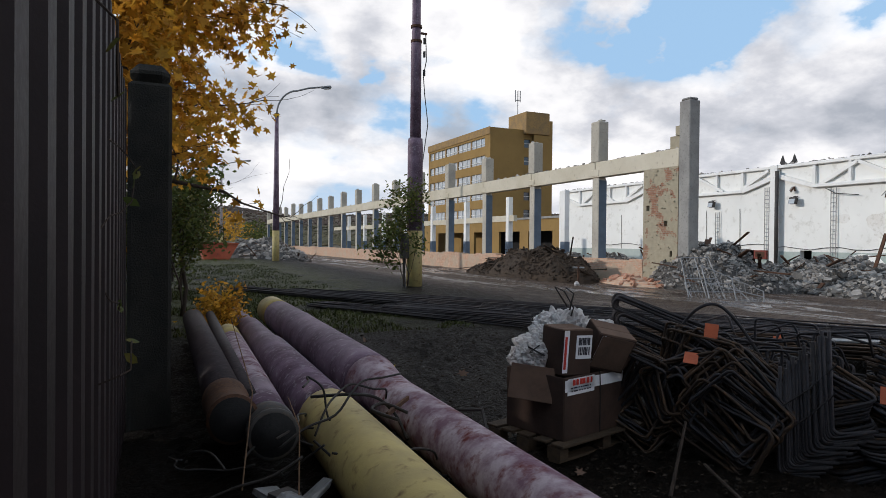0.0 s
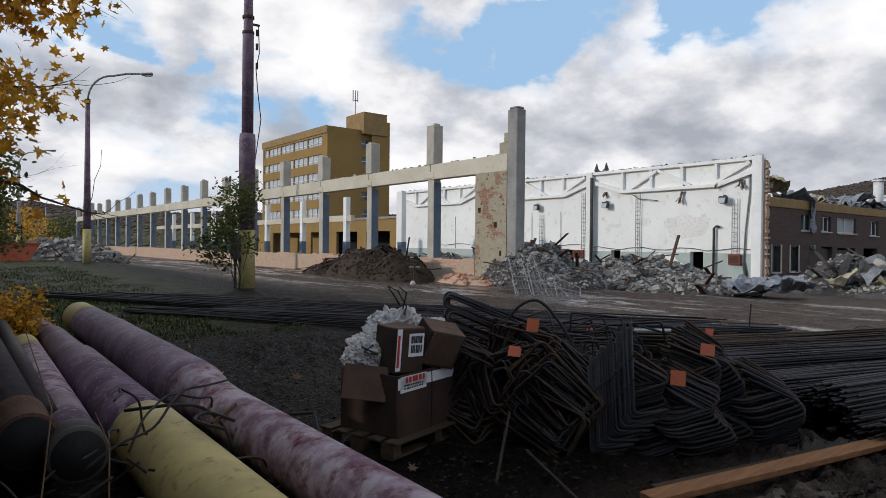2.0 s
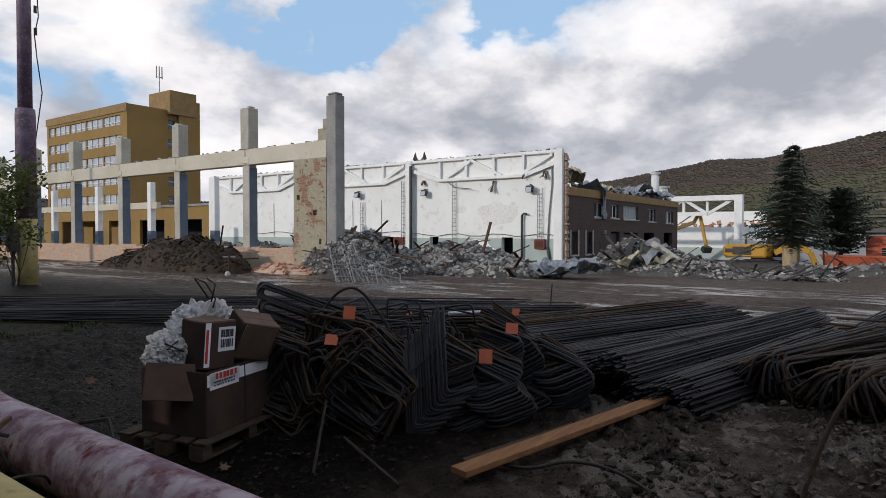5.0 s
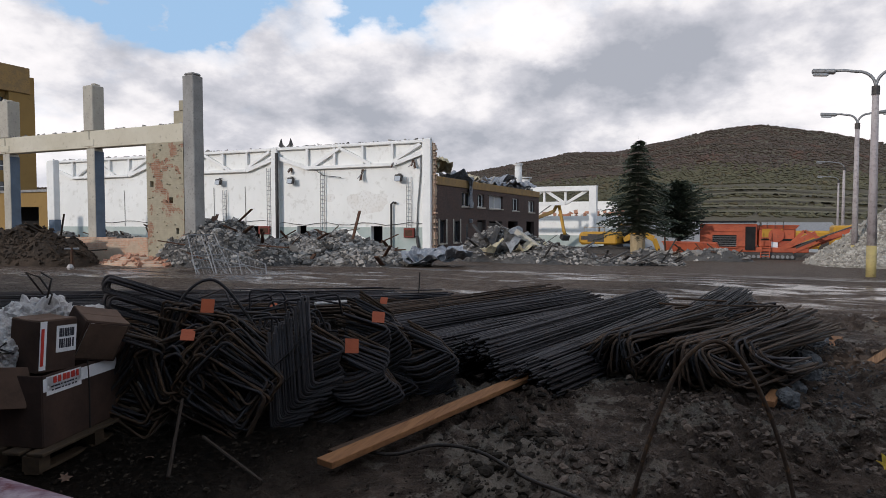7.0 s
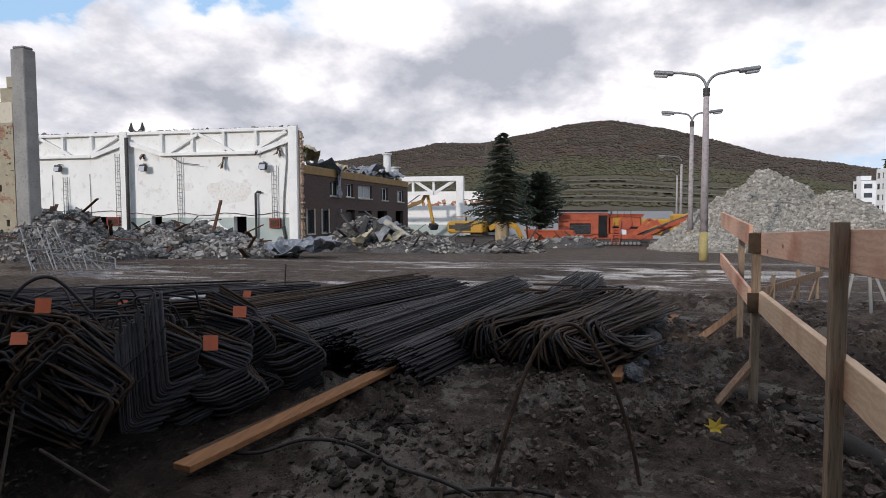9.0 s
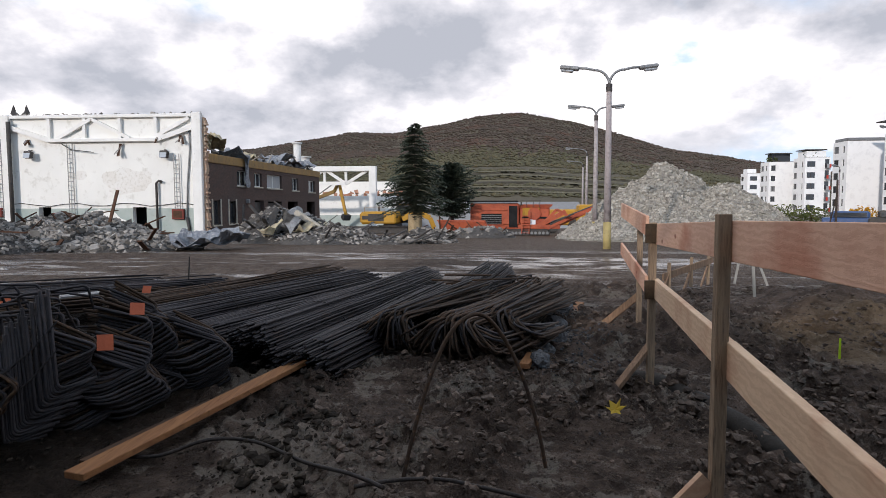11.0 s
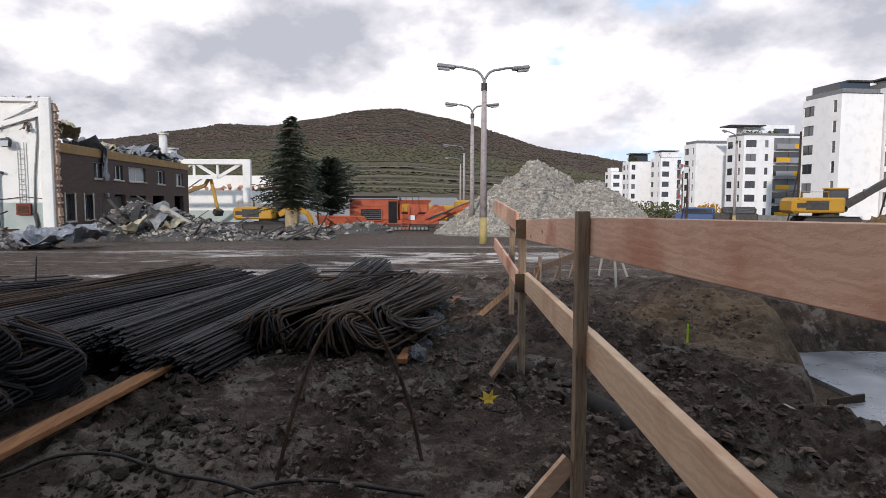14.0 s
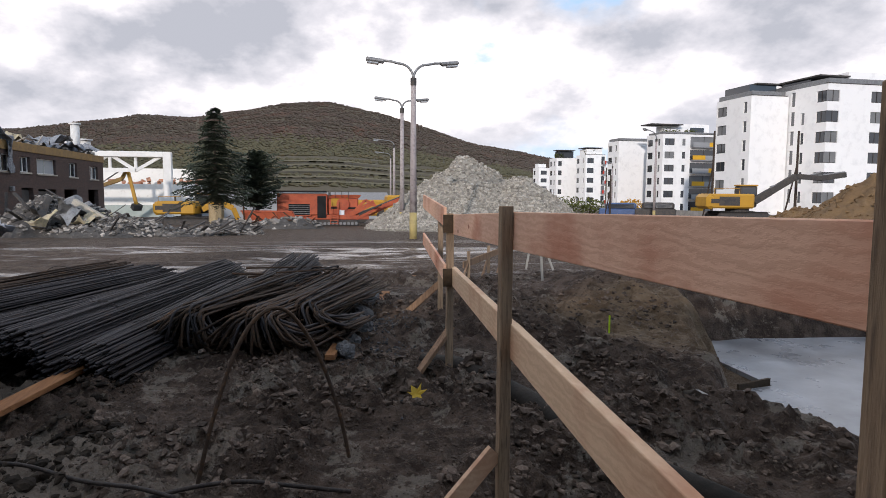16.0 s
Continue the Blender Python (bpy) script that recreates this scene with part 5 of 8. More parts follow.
PINKISH = material("weathered_lamp_post", (0.40, 0.36, 0.35), (0.32, 0.28, 0.28), c3=(0.22, 0.19, 0.19), scale=1.2, fine=6, rough=0.6)
p = polar(100.0, 26.9)
street_lamp(p.x, p.y, 6.3, 0.72, ((0.1, 1), (0.1, -1)), 1.3, "weathered double-armed street lamp with a yellow foot", paint=PINKISH)
p = polar(98.87, 40)
street_lamp(p.x, p.y, 6.75, 0.6, ((0.1, 1), (0.1, -1)), 1.05, "weathered double-armed street lamp with a yellow foot", paint=PINKISH)
p = polar(98.05, 72)
street_lamp(p.x, p.y, 6.8, 0.6, ((0, 1),), 1.7, "single-armed street lamp far across the yard", paint=PINKISH)
p = polar(97.7, 95)
street_lamp(p.x, p.y, 6.8, 0.6, ((0, 1),), 1.7, "single-armed street lamp far across the yard", paint=PINKISH)
p = polar(9.78, 48)
street_lamp(p.x, p.y, 10.9, 2.0, ((0.9, -0.35),), 3.4, "tall single-armed street lamp with a yellow foot", 0.24, 0.13, 2.2, paint=PURPLE)
p = polar(5.3, 92)
street_lamp(p.x, p.y, 10.6, 2.0, ((0.9, -0.35),), 3.4, "tall single-armed street lamp beyond the skip", 0.24, 0.13, 2.2, paint=PINKISH)
p = polar(7.0, 190)
street_lamp(p.x, p.y, 10.4, 2.0, ((0.9, -0.35),), 3.4, "tall single-armed street lamp far down the road", 0.24, 0.13, 2.2, paint=PINKISH)
p = polar(120.5, 75)
street_lamp(p.x, p.y, 7.6, 0.9, ((-0.5, 0.8),), 2.4, "single-armed street lamp beside the apartments", 0.15, 0.1, 1.2, paint=PINKISH)
p = polar(117.0, 88)
street_lamp(p.x, p.y, 5.2, 0.5, ((-0.5, 0.8),), 0.8, "slim street lamp beside the apartments", 0.1, 0.07, 0.8, paint=PINKISH)
for az, d, top in ((125.0, 62, 7.2), (131.0, 60, 6.8), (116.9, 70, 3.6)):
    p = polar(az, d)
    z = ground_z(p.x, p.y)
    t = thing("wooden_pole", (p.x, p.y, z), "weathered wooden mast with a strut", "pole", "wooden poles")
    part("mast", Form().tube([(p.x, p.y, z), (p.x, p.y, top)], [0.12, 0.08], 8), BARK, t)
    part("strut", Form().tube([(p.x + 1.4, p.y, z), (p.x, p.y, top * 0.6)], [0.07, 0.06], 8), BARK, t)

# ---- old steel poles lying by the fence ----
def lying_pole(stretches, label, sag=0.0, sides=22):
    """stretches: (material, [(x, y, z, r), ...], part name)."""
    first = stretches[0][1][0]
    t = thing("steel_pipe", (first[0], first[1], 0), label, "pipe", "old poles on the ground")
    for n, (mat, rows, name) in enumerate(stretches):
        part(name, Form().tube([r[:3] for r in rows], [r[3] for r in rows], sides), mat, t, smooth=True)
    return t


def along(a, b, t):
    return tuple(p + (q - p) * t for p, q in zip(a, b))


def run(a, b, cuts):
    """Points with radii at the given shares of the way from a to b."""
    return [(*along(a, b, t), r) for t, r in cuts]


A, B = (2.16, 13.0, 0.34), (1.86, 1.4, 0.29)
lying_pole([
    (RUST, run(A, B, [(-0.004, 0.22), (-0.002, 0.27)]), "rim"),
    (YELLOW, run(A, B, [(-0.002, 0.27), (0.09, 0.275)]), "yellow_end"),
    (PURPLE, run(A, B, [(0.09, 0.275), (0.25, 0.285), (0.26, 0.292), (0.30, 0.285), (0.58, 0.285), (0.60, 0.278)]), "thick_tube"),
    (PINK, run(A, B, [(0.60, 0.278), (0.615, 0.255), (0.63, 0.222), (0.66, 0.205), (0.80, 0.205), (1.0, 0.205)]), "thin_tube"),
], "thick faded purple steel pole with a yellow end lying on mud")
A, B = (1.58, 13.6, 0.22), (1.22, 1.6, 0.26)
lying_pole([
    (PURPLE, run(A, B, [(0, 0.14), (0.18, 0.145), (0.20, 0.19), (0.40, 0.2), (0.415, 0.235), (0.70, 0.24)]), "purple_tube"),
    (YELLOW, run(A, B, [(0.70, 0.245), (0.72, 0.247), (1.0, 0.25)]), "yellow_tube"),
], "stepped purple and yellow steel pole lying on mud")
A, B = (1.08, 10.6, 0.24), (0.74, 4.35, 0.42)
lying_pole([
    (YELLOW, run(A, B, [(0, 0.15), (0.02, 0.17), (0.2, 0.17)]), "yellow_end"),
    (PINK, run(A, B, [(0.2, 0.17), (0.8, 0.165)]), "purple_tube"),
    (PURPLE, run(A, B, [(0.8, 0.165), (0.95, 0.16)]), "worn_tube"),
    (DARK_STEEL, run(A, B, [(0.95, 0.155), (0.97, 0.172), (1.0, 0.168)]), "metal_collar"),
    (DARK_STEEL, run(A, B, [(1.0, 0.168), (1.001, 0.172), (1.006, 0.172), (1.007, 0.150)]), "worn_rim"),
    (DARK, run(A, B, [(1.0, 0.147), (1.008, 0.147)]), "open_end"),
], "mauve pole with flaking paint and a bare metal cap")
A, B = (0.62, 11.4, 0.42), (0.50, 4.5, 0.50)
lying_pole([(GREY_PIPE, run(A, B, [(0, 0.12), (0.02, 0.16), (0.9, 0.15)]), "tube"), (RUST, run(A, B, [(0.9, 0.15), (0.91, 0.168), (0.93, 0.168), (0.94, 0.155), (0.99, 0.155), (1.0, 0.172)]), "sleeve"), (DARK, run(A, B, [(0.998, 0.15), (1.002, 0.15)]), "open_end")], "dull grey-brown steel pipe leaning beside the fence post")
A, B = (0.86, 11.0, 0.50), (0.66, 5.0, 0.52)
lying_pole([(GREY_PIPE, run(A, B, [(0, 0.07), (1.0, 0.075)]), "tube"), (DARK, run(A, B, [(0.999, 0.066), (1.002, 0.066)]), "open_end")], "thin grey-brown steel pipe between thicker ones")

def smooth_line(pts, n=5):
    pts = [Vector(p) for p in pts]
    out = []
    for i in range(len(pts) - 1):
        p0, p1, p2, p3 = pts[max(0, i - 1)], pts[i], pts[i + 1], pts[min(len(pts) - 1, i + 2)]
        for k in range(n):
            t = k / n
            out.append(0.5 * ((2 * p1) + (p2 - p0) * t + (2 * p0 - 5 * p1 + 4 * p2 - p3) * t * t + (3 * p1 - p0 - 3 * p2 + p3) * t ** 3))
    return out + [pts[-1]]


# scrap wire and crushed fittings at the pipes' ends
rnd = random.Random(5)
for k in range(16):
    a = Vector((rnd.uniform(0.4, 1.3), rnd.uniform(3.2, 4.4), rnd.uniform(0.25, 0.5)))
    pts = [a]
    d = Vector((rnd.uniform(-0.5, 1), rnd.uniform(-0.5, 0.8), rnd.uniform(-0.2, 0.5)))
    for i in range(6):
        d = (d + Vector((rnd.uniform(-0.5, 0.5), rnd.uniform(-0.5, 0.5), rnd.uniform(-0.6, 0.3)))).normalized()
        q = pts[-1] + d * 0.2
        q.z = max(0.2, min(0.75, q.z))
        pts.append(q)
    single("scrap_cable", Form().tube(smooth_line(pts, 4), 0.008, 6), WIRE, "stiff black cable end curling off the pipes", "cable", "scrap cables", smooth=True)
single("cable_loop", Form().tube(smooth_line([(1.05, 4.6, 0.58), (1.3, 4.4, 0.62), (1.52, 4.5, 0.55), (1.68, 4.55, 0.4), (1.72, 4.4, 0.25)]), 0.012, 7), WIRE, "black cable loop over the yellow pole", "cable", "scrap cables", smooth=True)
single("cable_loop", Form().tube(smooth_line([(1.62, 4.15, 0.52), (1.5, 4.3, 0.56), (1.38, 4.2, 0.55), (1.46, 3.9, 0.55)]), 0.012, 7), WIRE, "black cable loop over the yellow pole", "cable", "scrap cables", smooth=True)
single("steel_strap", Form().beam((1.46, 4.12, 0.53), (1.78, 4.55, 0.52), 0.02, 0.03), RUST, "bent rusty strap on the yellow pole", "scrap")
single("steel_strap", Form().tube([(2.04, 3.75, 0.42), (2.1, 3.95, 0.54), (2.02, 4.15, 0.5)], 0.012, 6), WIRE, "bent black wire on the pink pole", "scrap")
for k in range(8):
    f = Form().chunk((rnd.uniform(0.6, 1.2), rnd.uniform(3.5, 4.3), rnd.uniform(0.1, 0.22)), 0.3, rnd, 0.3)
    single("crushed_fitting", f, GALV if k % 2 else DARK_STEEL, "crushed metal fitting by the pipe ends", "scrap", "crushed fittings")

# ---- pallet with wet cartons ----
def turned(x, y, z, deg):
    return Matrix.Translation((x, y, z)) @ Matrix.Rotation(radians(deg), 4, "Z")


PM = turned(3.34, 4.65, 0.0, 15.5)
pal = thing("pallet", (3.36, 4.62, 0), "dark wet wooden pallet on mud", "pallet")
for k in range(5):
    part("deck_board", Form().solid(PM @ Matrix.Translation((0, -0.36 + 0.18 * k, 0.135)), (1.2, 0.13, 0.022), 0.004), PALLET, pal)
for x in (-0.55, 0, 0.55):
    for y in (-0.33, 0, 0.33):
        part("block", Form().solid(PM @ Matrix.Translation((x, y, 0.07)), (0.1, 0.13, 0.1)), PALLET, pal)
for y in (-0.33, 0, 0.33):
    part("skid", Form().solid(PM @ Matrix.Translation((0, y, 0.012)), (1.2, 0.1, 0.022)), PALLET, pal)


def carton(name, m, w, d, h, label, open_top=False, marks=()):
    base = m.translation
    t = thing(name, (base.x, base.y, base.z), label, "box", "wet cartons")
    th = 0.012
    for nm, c, s in (("front_wall", (0, -d / 2, h / 2), (w, th, h)), ("back_wall", (0, d / 2, h / 2), (w, th, h)), ("side_wall", (-w / 2, 0, h / 2), (th, d, h)), ("side_wall", (w / 2, 0, h / 2), (th, d, h)), ("bottom", (0, 0, th), (w, d, th))):
        part(nm, Form().solid(m @ Matrix.Translation(c), s, 0.004), CARDBOARD, t)
    if not open_top:
        for s in (-1, 1):
            # closed tops take the paler card colour
            part("top_flap", Form().solid(m @ Matrix.Translation((0, s * d / 4, h)) @ Matrix.Rotation(0.05 * s, 4, "X"), (w, d / 2 - 0.004, th), 0.003), CARD_LIGHT, t)
    for nm, mat, x0, x1, z0, z1 in marks:
        part(nm, Form().solid(m @ Matrix.Translation(((x0 + x1) / 2, -d / 2 - 0.007 - (0.003 if mat is not LABEL else 0), (z0 + z1) / 2)), (x1 - x0, 0.003, z1 - z0)), mat, t)
    return t


def bars(x0, x1, z0, z1, n, mat, seed, name="print_bar"):
    r = random.Random(seed)
    out, w = [], (x1 - x0) / n
    for k in range(n):
        out.append((name, mat, x0 + k * w + w * r.uniform(0, 0.25), x0 + (k + 1) * w - w * r.uniform(0.1, 0.4), z0, z1))
    return out


CM = turned(3.325, 4.61, 0.147, 15.5)
carton("big_carton", CM, 0.95, 0.62, 0.50, "large soaked brown carton with a white and red label", True,
       [("tape", LABEL, -0.47, 0.30, 0.385, 0.475)] + [("label", LABEL, -0.44, -0.10, 0.355, 0.485)] + bars(-0.38, -0.12, 0.43, 0.475, 6, RED_INK, 3, "red_mark") + bars(-0.40, -0.14, 0.405, 0.415, 9, BLACK_INK, 4) + bars(-0.40, -0.14, 0.38, 0.39, 8, BLACK_INK, 6))
single("packing_strap", Form().tube([CM @ Vector(p) for p in ((-0.02, -0.318, 0.0), (-0.02, -0.322, 0.3), (-0.03, -0.318, 0.52))], 0.006, 5), WIRE, "black packing strap round the big carton", "strap")
flapm = turned(2.80, 4.42, 0.575, -38) @ Euler((-0.22, 0.10, 0)).to_matrix().to_4x4()
single("carton_flap", Form().solid(flapm, (0.36, 0.014, 0.28), 0.004), CARD_LIGHT, "torn open carton flap hanging over the side", "cardboard")
SM = turned(3.10, 4.39, 0.655, 4) @ Euler((0.05, 0.04, 0)).to_matrix().to_4x4()
carton("small_carton", SM, 0.29, 0.27, 0.36, "upright carton with a shipping label", False,
       [("label", LABEL, -0.02, 0.14, 0.13, 0.32), ("tape", LABEL, -0.145, -0.095, 0.02, 0.36)] + bars(-0.14, -0.10, 0.05, 0.31, 1, RED_INK, 8, "red_mark") + bars(0.0, 0.12, 0.24, 0.30, 9, BLACK_INK, 9) + bars(0.0, 0.12, 0.16, 0.225, 7, BLACK_INK, 10))
TM = turned(3.46, 4.42, 0.70, -8) @ Euler((0.42, 0.22, 0)).to_matrix().to_4x4()
# the plate on its front paints the lit face in a paler colour
carton("tilted_carton", TM, 0.34, 0.24, 0.32, "brown carton tipped over on the heap", False, [("pale_face", CARD_LIGHT, -0.15, 0.15, 0.02, 0.31), ("tape", LABEL, -0.15, -0.115, 0.02, 0.31)])
DM = turned(3.62, 4.52, 0.655, 15)
carton("side_carton", DM, 0.30, 0.36, 0.18, "dark soaked carton beside the tipped one", False)


def crumple(name, at, size, mat, seed, label, category, group="crumpled plastic bags", sharp=0.0):
    bm = bmesh.new()
    bmesh.ops.create_icosphere(bm, subdivisions=5 if sharp else 4, radius=1)
    for v in bm.verts:
        p = v.co.copy()
        k = 1 + 0.28 * noise.noise(p * 1.6 + Vector((seed, 0, 0))) + 0.17 * abs(noise.noise(p * 4 + Vector((0, seed, 0)))) + 0.09 * noise.noise(p * 9 + Vector((0, 0, seed)))
        # sharp folds
        k += sharp * (0.30 * abs(noise.noise(p * 3.1 + Vector((seed, seed, 0)))) + 0.22 * abs(noise.noise(p * 6.5 + Vector((0, seed, seed)))) + 0.12 * abs(noise.noise(p * 13 + Vector((seed, 0, seed)))))
        v.co = Vector((p.x * size[0] * k, p.y * size[1] * k, max(-0.5, p.z) * size[2] * k)) + Vector(at)
    me = bpy.data.meshes.new(name)
    bm.to_mesh(me)
    bm.free()
    me.materials.append(mat)
    return tagged(new(name, me), label, category, group)


crumple("plastic_bag", (3.30, 4.72, 0.86), (0.26, 0.20, 0.24), PLASTIC, 2.3, "crumpled pale plastic sacking over the cartons", "plastic bag", sharp=1.0)
crumple("plastic_bag", (3.58, 4.66, 0.90), (0.24, 0.16, 0.10), PLASTIC, 6.3, "crumpled pale plastic sacking over the cartons", "plastic bag", sharp=1.0)
crumple("plastic_bag", (2.95, 4.62, 0.74), (0.17, 0.17, 0.16), PLASTIC, 4.1, "crumpled pale plastic bag on the carton's edge", "plastic bag", sharp=1.0)
crumple("plastic_bag", (3.10, 4.66, 0.82), (0.18, 0.14, 0.15), PLASTIC, 8.7, "crumpled pale plastic bag on the carton's edge", "plastic bag", sharp=1.0)
single("tie_wire", Form().tube([(3.14, 4.42, 1.18), (3.07, 4.50, 1.34), (3.18, 4.52, 1.30), (3.26, 4.50, 1.16), (3.2, 4.45, 1.1)], 0.007, 6), WIRE, "bent black wire on the plastic sacking", "wire", "tie wires", smooth=True)
single("tie_wire", Form().tube([(3.22, 4.50, 1.14), (3.26, 4.50, 1.28), (3.22, 4.56, 1.33)], 0.007, 6), WIRE, "bent black wire on the plastic sacking", "wire", "tie wires", smooth=True)
single("tie_wire", Form().tube([(2.86, 4.40, 0.88), (2.80, 4.45, 0.82), (2.88, 4.36, 0.8), (2.8, 4.48, 0.86)], 0.008, 6), WIRE, "bent black wire on the plastic sacking", "wire", "tie wires", smooth=True)


# ---- corrugated fence, concrete post ----
fence = thing("metal_fence", (-0.23, 0, 0), "dark brown trapezoid sheet-metal fence", "fence", kind="structure")
prof = ((0.0, 0.0), (0.17, 0.0), (0.20, 0.045), (0.33, 0.045), (0.36, 0.0))
k0 = 0
for panel in range(7):
    ya = 6.05 - 2.16 * (panel + 1)
    row = []
    for rib in range(6):
        for u, d in prof[:-1]:
            row.append((ya + rib * 0.36 + u, -0.245 + d))
    row.append((ya + 2.16, -0.245))
    f = Form().sheet([[(x, y, z) for y, x in row] for z in (0.12, 1.4, 2.95)])
    n = len(f.v)
    f.sheet([[(x - 0.006, y, z) for y, x in reversed(row)] for z in (0.12, 1.4, 2.95)])
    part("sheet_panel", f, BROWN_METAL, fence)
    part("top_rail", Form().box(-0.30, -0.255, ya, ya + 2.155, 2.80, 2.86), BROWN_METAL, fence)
    part("foot_board", Form().box(-0.30, -0.25, ya, ya + 2.155, -0.15, 0.14), CONCRETE_GREY, fence)
p = thing("fence_post", (-0.02, 6.4, 0), "rough dark concrete fence post with a rounded top", "post")
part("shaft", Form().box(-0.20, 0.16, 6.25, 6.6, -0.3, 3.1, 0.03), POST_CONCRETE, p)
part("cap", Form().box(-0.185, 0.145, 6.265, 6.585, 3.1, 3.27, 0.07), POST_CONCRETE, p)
f = Form()
fence_on = thing("fence_beyond", (-0.6, 12, 0), "dark fence running on behind the shrubs", "fence", kind="structure")
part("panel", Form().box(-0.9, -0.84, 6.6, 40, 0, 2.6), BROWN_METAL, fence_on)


def leaf_shape(kind):
    if kind == "maple":
        pts = [(0, -0.5), (0.12, -0.22), (0.5, -0.3), (0.3, 0.0), (0.52, 0.25), (0.2, 0.2), (0.0, 0.55), (-0.2, 0.2), (-0.52, 0.25), (-0.3, 0.0), (-0.5, -0.3), (-0.12, -0.22)]
    else:
        pts = [(0, -0.5), (0.26, -0.1), (0.2, 0.25), (0, 0.5), (-0.2, 0.25), (-0.26, -0.1)]
    return pts


def leaves(form, centres, size, kind, rnd, spread):
    pts = leaf_shape(kind)
    n = len(pts)
    for c in centres:
        m = Euler((rnd.uniform(-1.2, 1.2), rnd.uniform(-1.2, 1.2), rnd.uniform(0, 6.3))).to_matrix()
        s = size * rnd.uniform(0.6, 1.25)
        o = Vector(c) + Vector((rnd.gauss(0, spread), rnd.gauss(0, spread), rnd.gauss(0, spread)))
        curl = rnd.uniform(-0.5, 0.5)
        form.add([o + m @ Vector((x * s, y * s, curl * s * (x * x + 0.5 * y * y))) for x, y in pts] + [o], [(i, (i + 1) % n, n) for i in range(n)])


apartments()
roof_shrub(133.4, -82.0, 15.0, 4.5, 1)
roof_shrub(133.8, -87.0, 15.0, 2.5, 2)
roof_shrub(181, -85, 13.2, 4.5, 3)
roof_shrub(191.5, -79, 12.7, 3.0, 4)


def branch(form, tips, p, d, length, r, depth, rnd, drop=0.0):
    pts, rad = [Vector(p)], [r]
    for k in range(4):
        d = (d + Vector((rnd.uniform(-0.3, 0.3), rnd.uniform(-0.3, 0.3), rnd.uniform(-0.2, 0.2) - drop))).normalized()
        pts.append(pts[-1] + d * length / 4)
        rad.append(r * (1 - 0.14 * (k + 1)))
        if depth < 2:
            tips.append(pts[-1].copy())
    form.tube(pts, rad, 6 if depth else 5, False)
    if depth:
        for k in range(4 if depth > 1 else 5):
            q = pts[rnd.randint(1, 4)]
            nd = (d + Vector((rnd.uniform(-1, 1), rnd.uniform(-1, 1), rnd.uniform(-0.5, 0.8)))).normalized()
            branch(form, tips, q, nd, length * rnd.uniform(0.45, 0.7), rad[-1] * 0.75, depth - 1, rnd, drop)


def tree(name, base, height, seed, leaf_mat, leaf, kind, per_tip, label, limbs, spread=0.22, drop=0.02, r0=0.14, only=None, category="tree", group=""):
    rnd = random.Random(seed)
    x, y, z = base
    t = thing(name, base, label, category, group)
    f, tips = Form(), []
    trunk = [Vector((x, y, z - 0.2)), Vector((x + 0.1, y, z + height * 0.25)), Vector((x, y + 0.1, z + height * 0.5)), Vector((x + 0.05, y, z + height * 0.8))]
    f.tube(trunk, [r0, r0 * 0.8, r0 * 0.6, r0 * 0.25], 9)
    part("trunk", f, BARK, t, smooth=True)
    f = Form()
    for p, d, l in limbs:
        branch(f, tips, p, Vector(d).normalized(), l, r0 * 0.4, 2, rnd, drop)
    tagged(part("branchwork", f, BARK, t), kind="stuff")
    f = Form()
    keep = [q for q in tips if only is None or only(q)]
    leaves(f, [q for q in keep for k in range(per_tip)], leaf, kind, rnd, spread)
    part("crown", f, leaf_mat, t, "loose crown of leaves")
    return t


def out_of_way(q):
    return q.x > 0.35 * q.y * -1 and q.y > 7.0


lim = [((-1.6, 10.6, 2.4 + 0.36 * k), (0.95 + 0.2 * math.sin(k * 2.1), -0.45 + 0.9 * math.sin(k * 1.7), 0.3 + 0.07 * k), 2.4 + 0.35 * math.cos(k)) for k in range(13)]
tree("maple_tree", (-1.7, 10.7, 0.0), 7.5, 3, LEAF_YELLOW, 0.165, "maple", 8, "maple with yellow-brown autumn leaves beside the fence", lim, 0.24, 0.02, only=lambda q: q.y > 7.2 and q.x < 1.75 - 0.22 * max(0, 4.6 - q.z))
bl = [((-0.6 + 0.2 * k, 15.0 + 0.5 * (k % 3), 0.3), (0.25 * math.sin(k * 2), 0.3 * math.cos(k * 3), 1.0), 2.0 + 0.25 * (k % 3)) for k in range(7)]
tree("green_shrub", (0.6, 15.5, 0.0), 2.5, 8, LEAF_GREEN, 0.11, "oval", 10, "dense dark green shrub against the fence", bl, 0.16, 0.0, 0.06, only=lambda q: q.x < 0.09 * q.y, category="shrub", group="shrubs by the fence")
bl = [((-0.6 + 0.2 * k, 22.0 + 0.8 * (k % 3), 0.4), (0.25 * math.sin(k * 2), 0.3 * math.cos(k * 3), 1.0), 2.6 + 0.3 * (k % 3)) for k in range(8)]
tree("green_shrub", (0.8, 22.5, 0.0), 3.2, 9, LEAF_GREEN, 0.13, "oval", 8, "dense dark green shrub against the fence", bl, 0.2, 0.0, 0.07, only=lambda q: q.x < 0.09 * q.y, category="shrub", group="shrubs by the fence")
bl = [((8.40 + 0.05 * k, 21.95 + 0.05 * k, 0.2), (0.14 * math.sin(k * 2.4), 0.12 * math.cos(k * 3), 1.0), 2.0 + 0.2 * (k % 2)) for k in range(4)]
tree("sapling", (8.5, 22.0, 0.0), 2.0, 14, LEAF_GREEN, 0.15, "oval", 9, "thin green sapling growing beside the steel pole", bl, 0.16, 0.0, 0.03, only=lambda q: q.x < 8.85 and abs(q.y - 22) < 1.0 and q.z < 3.9, category="shrub")
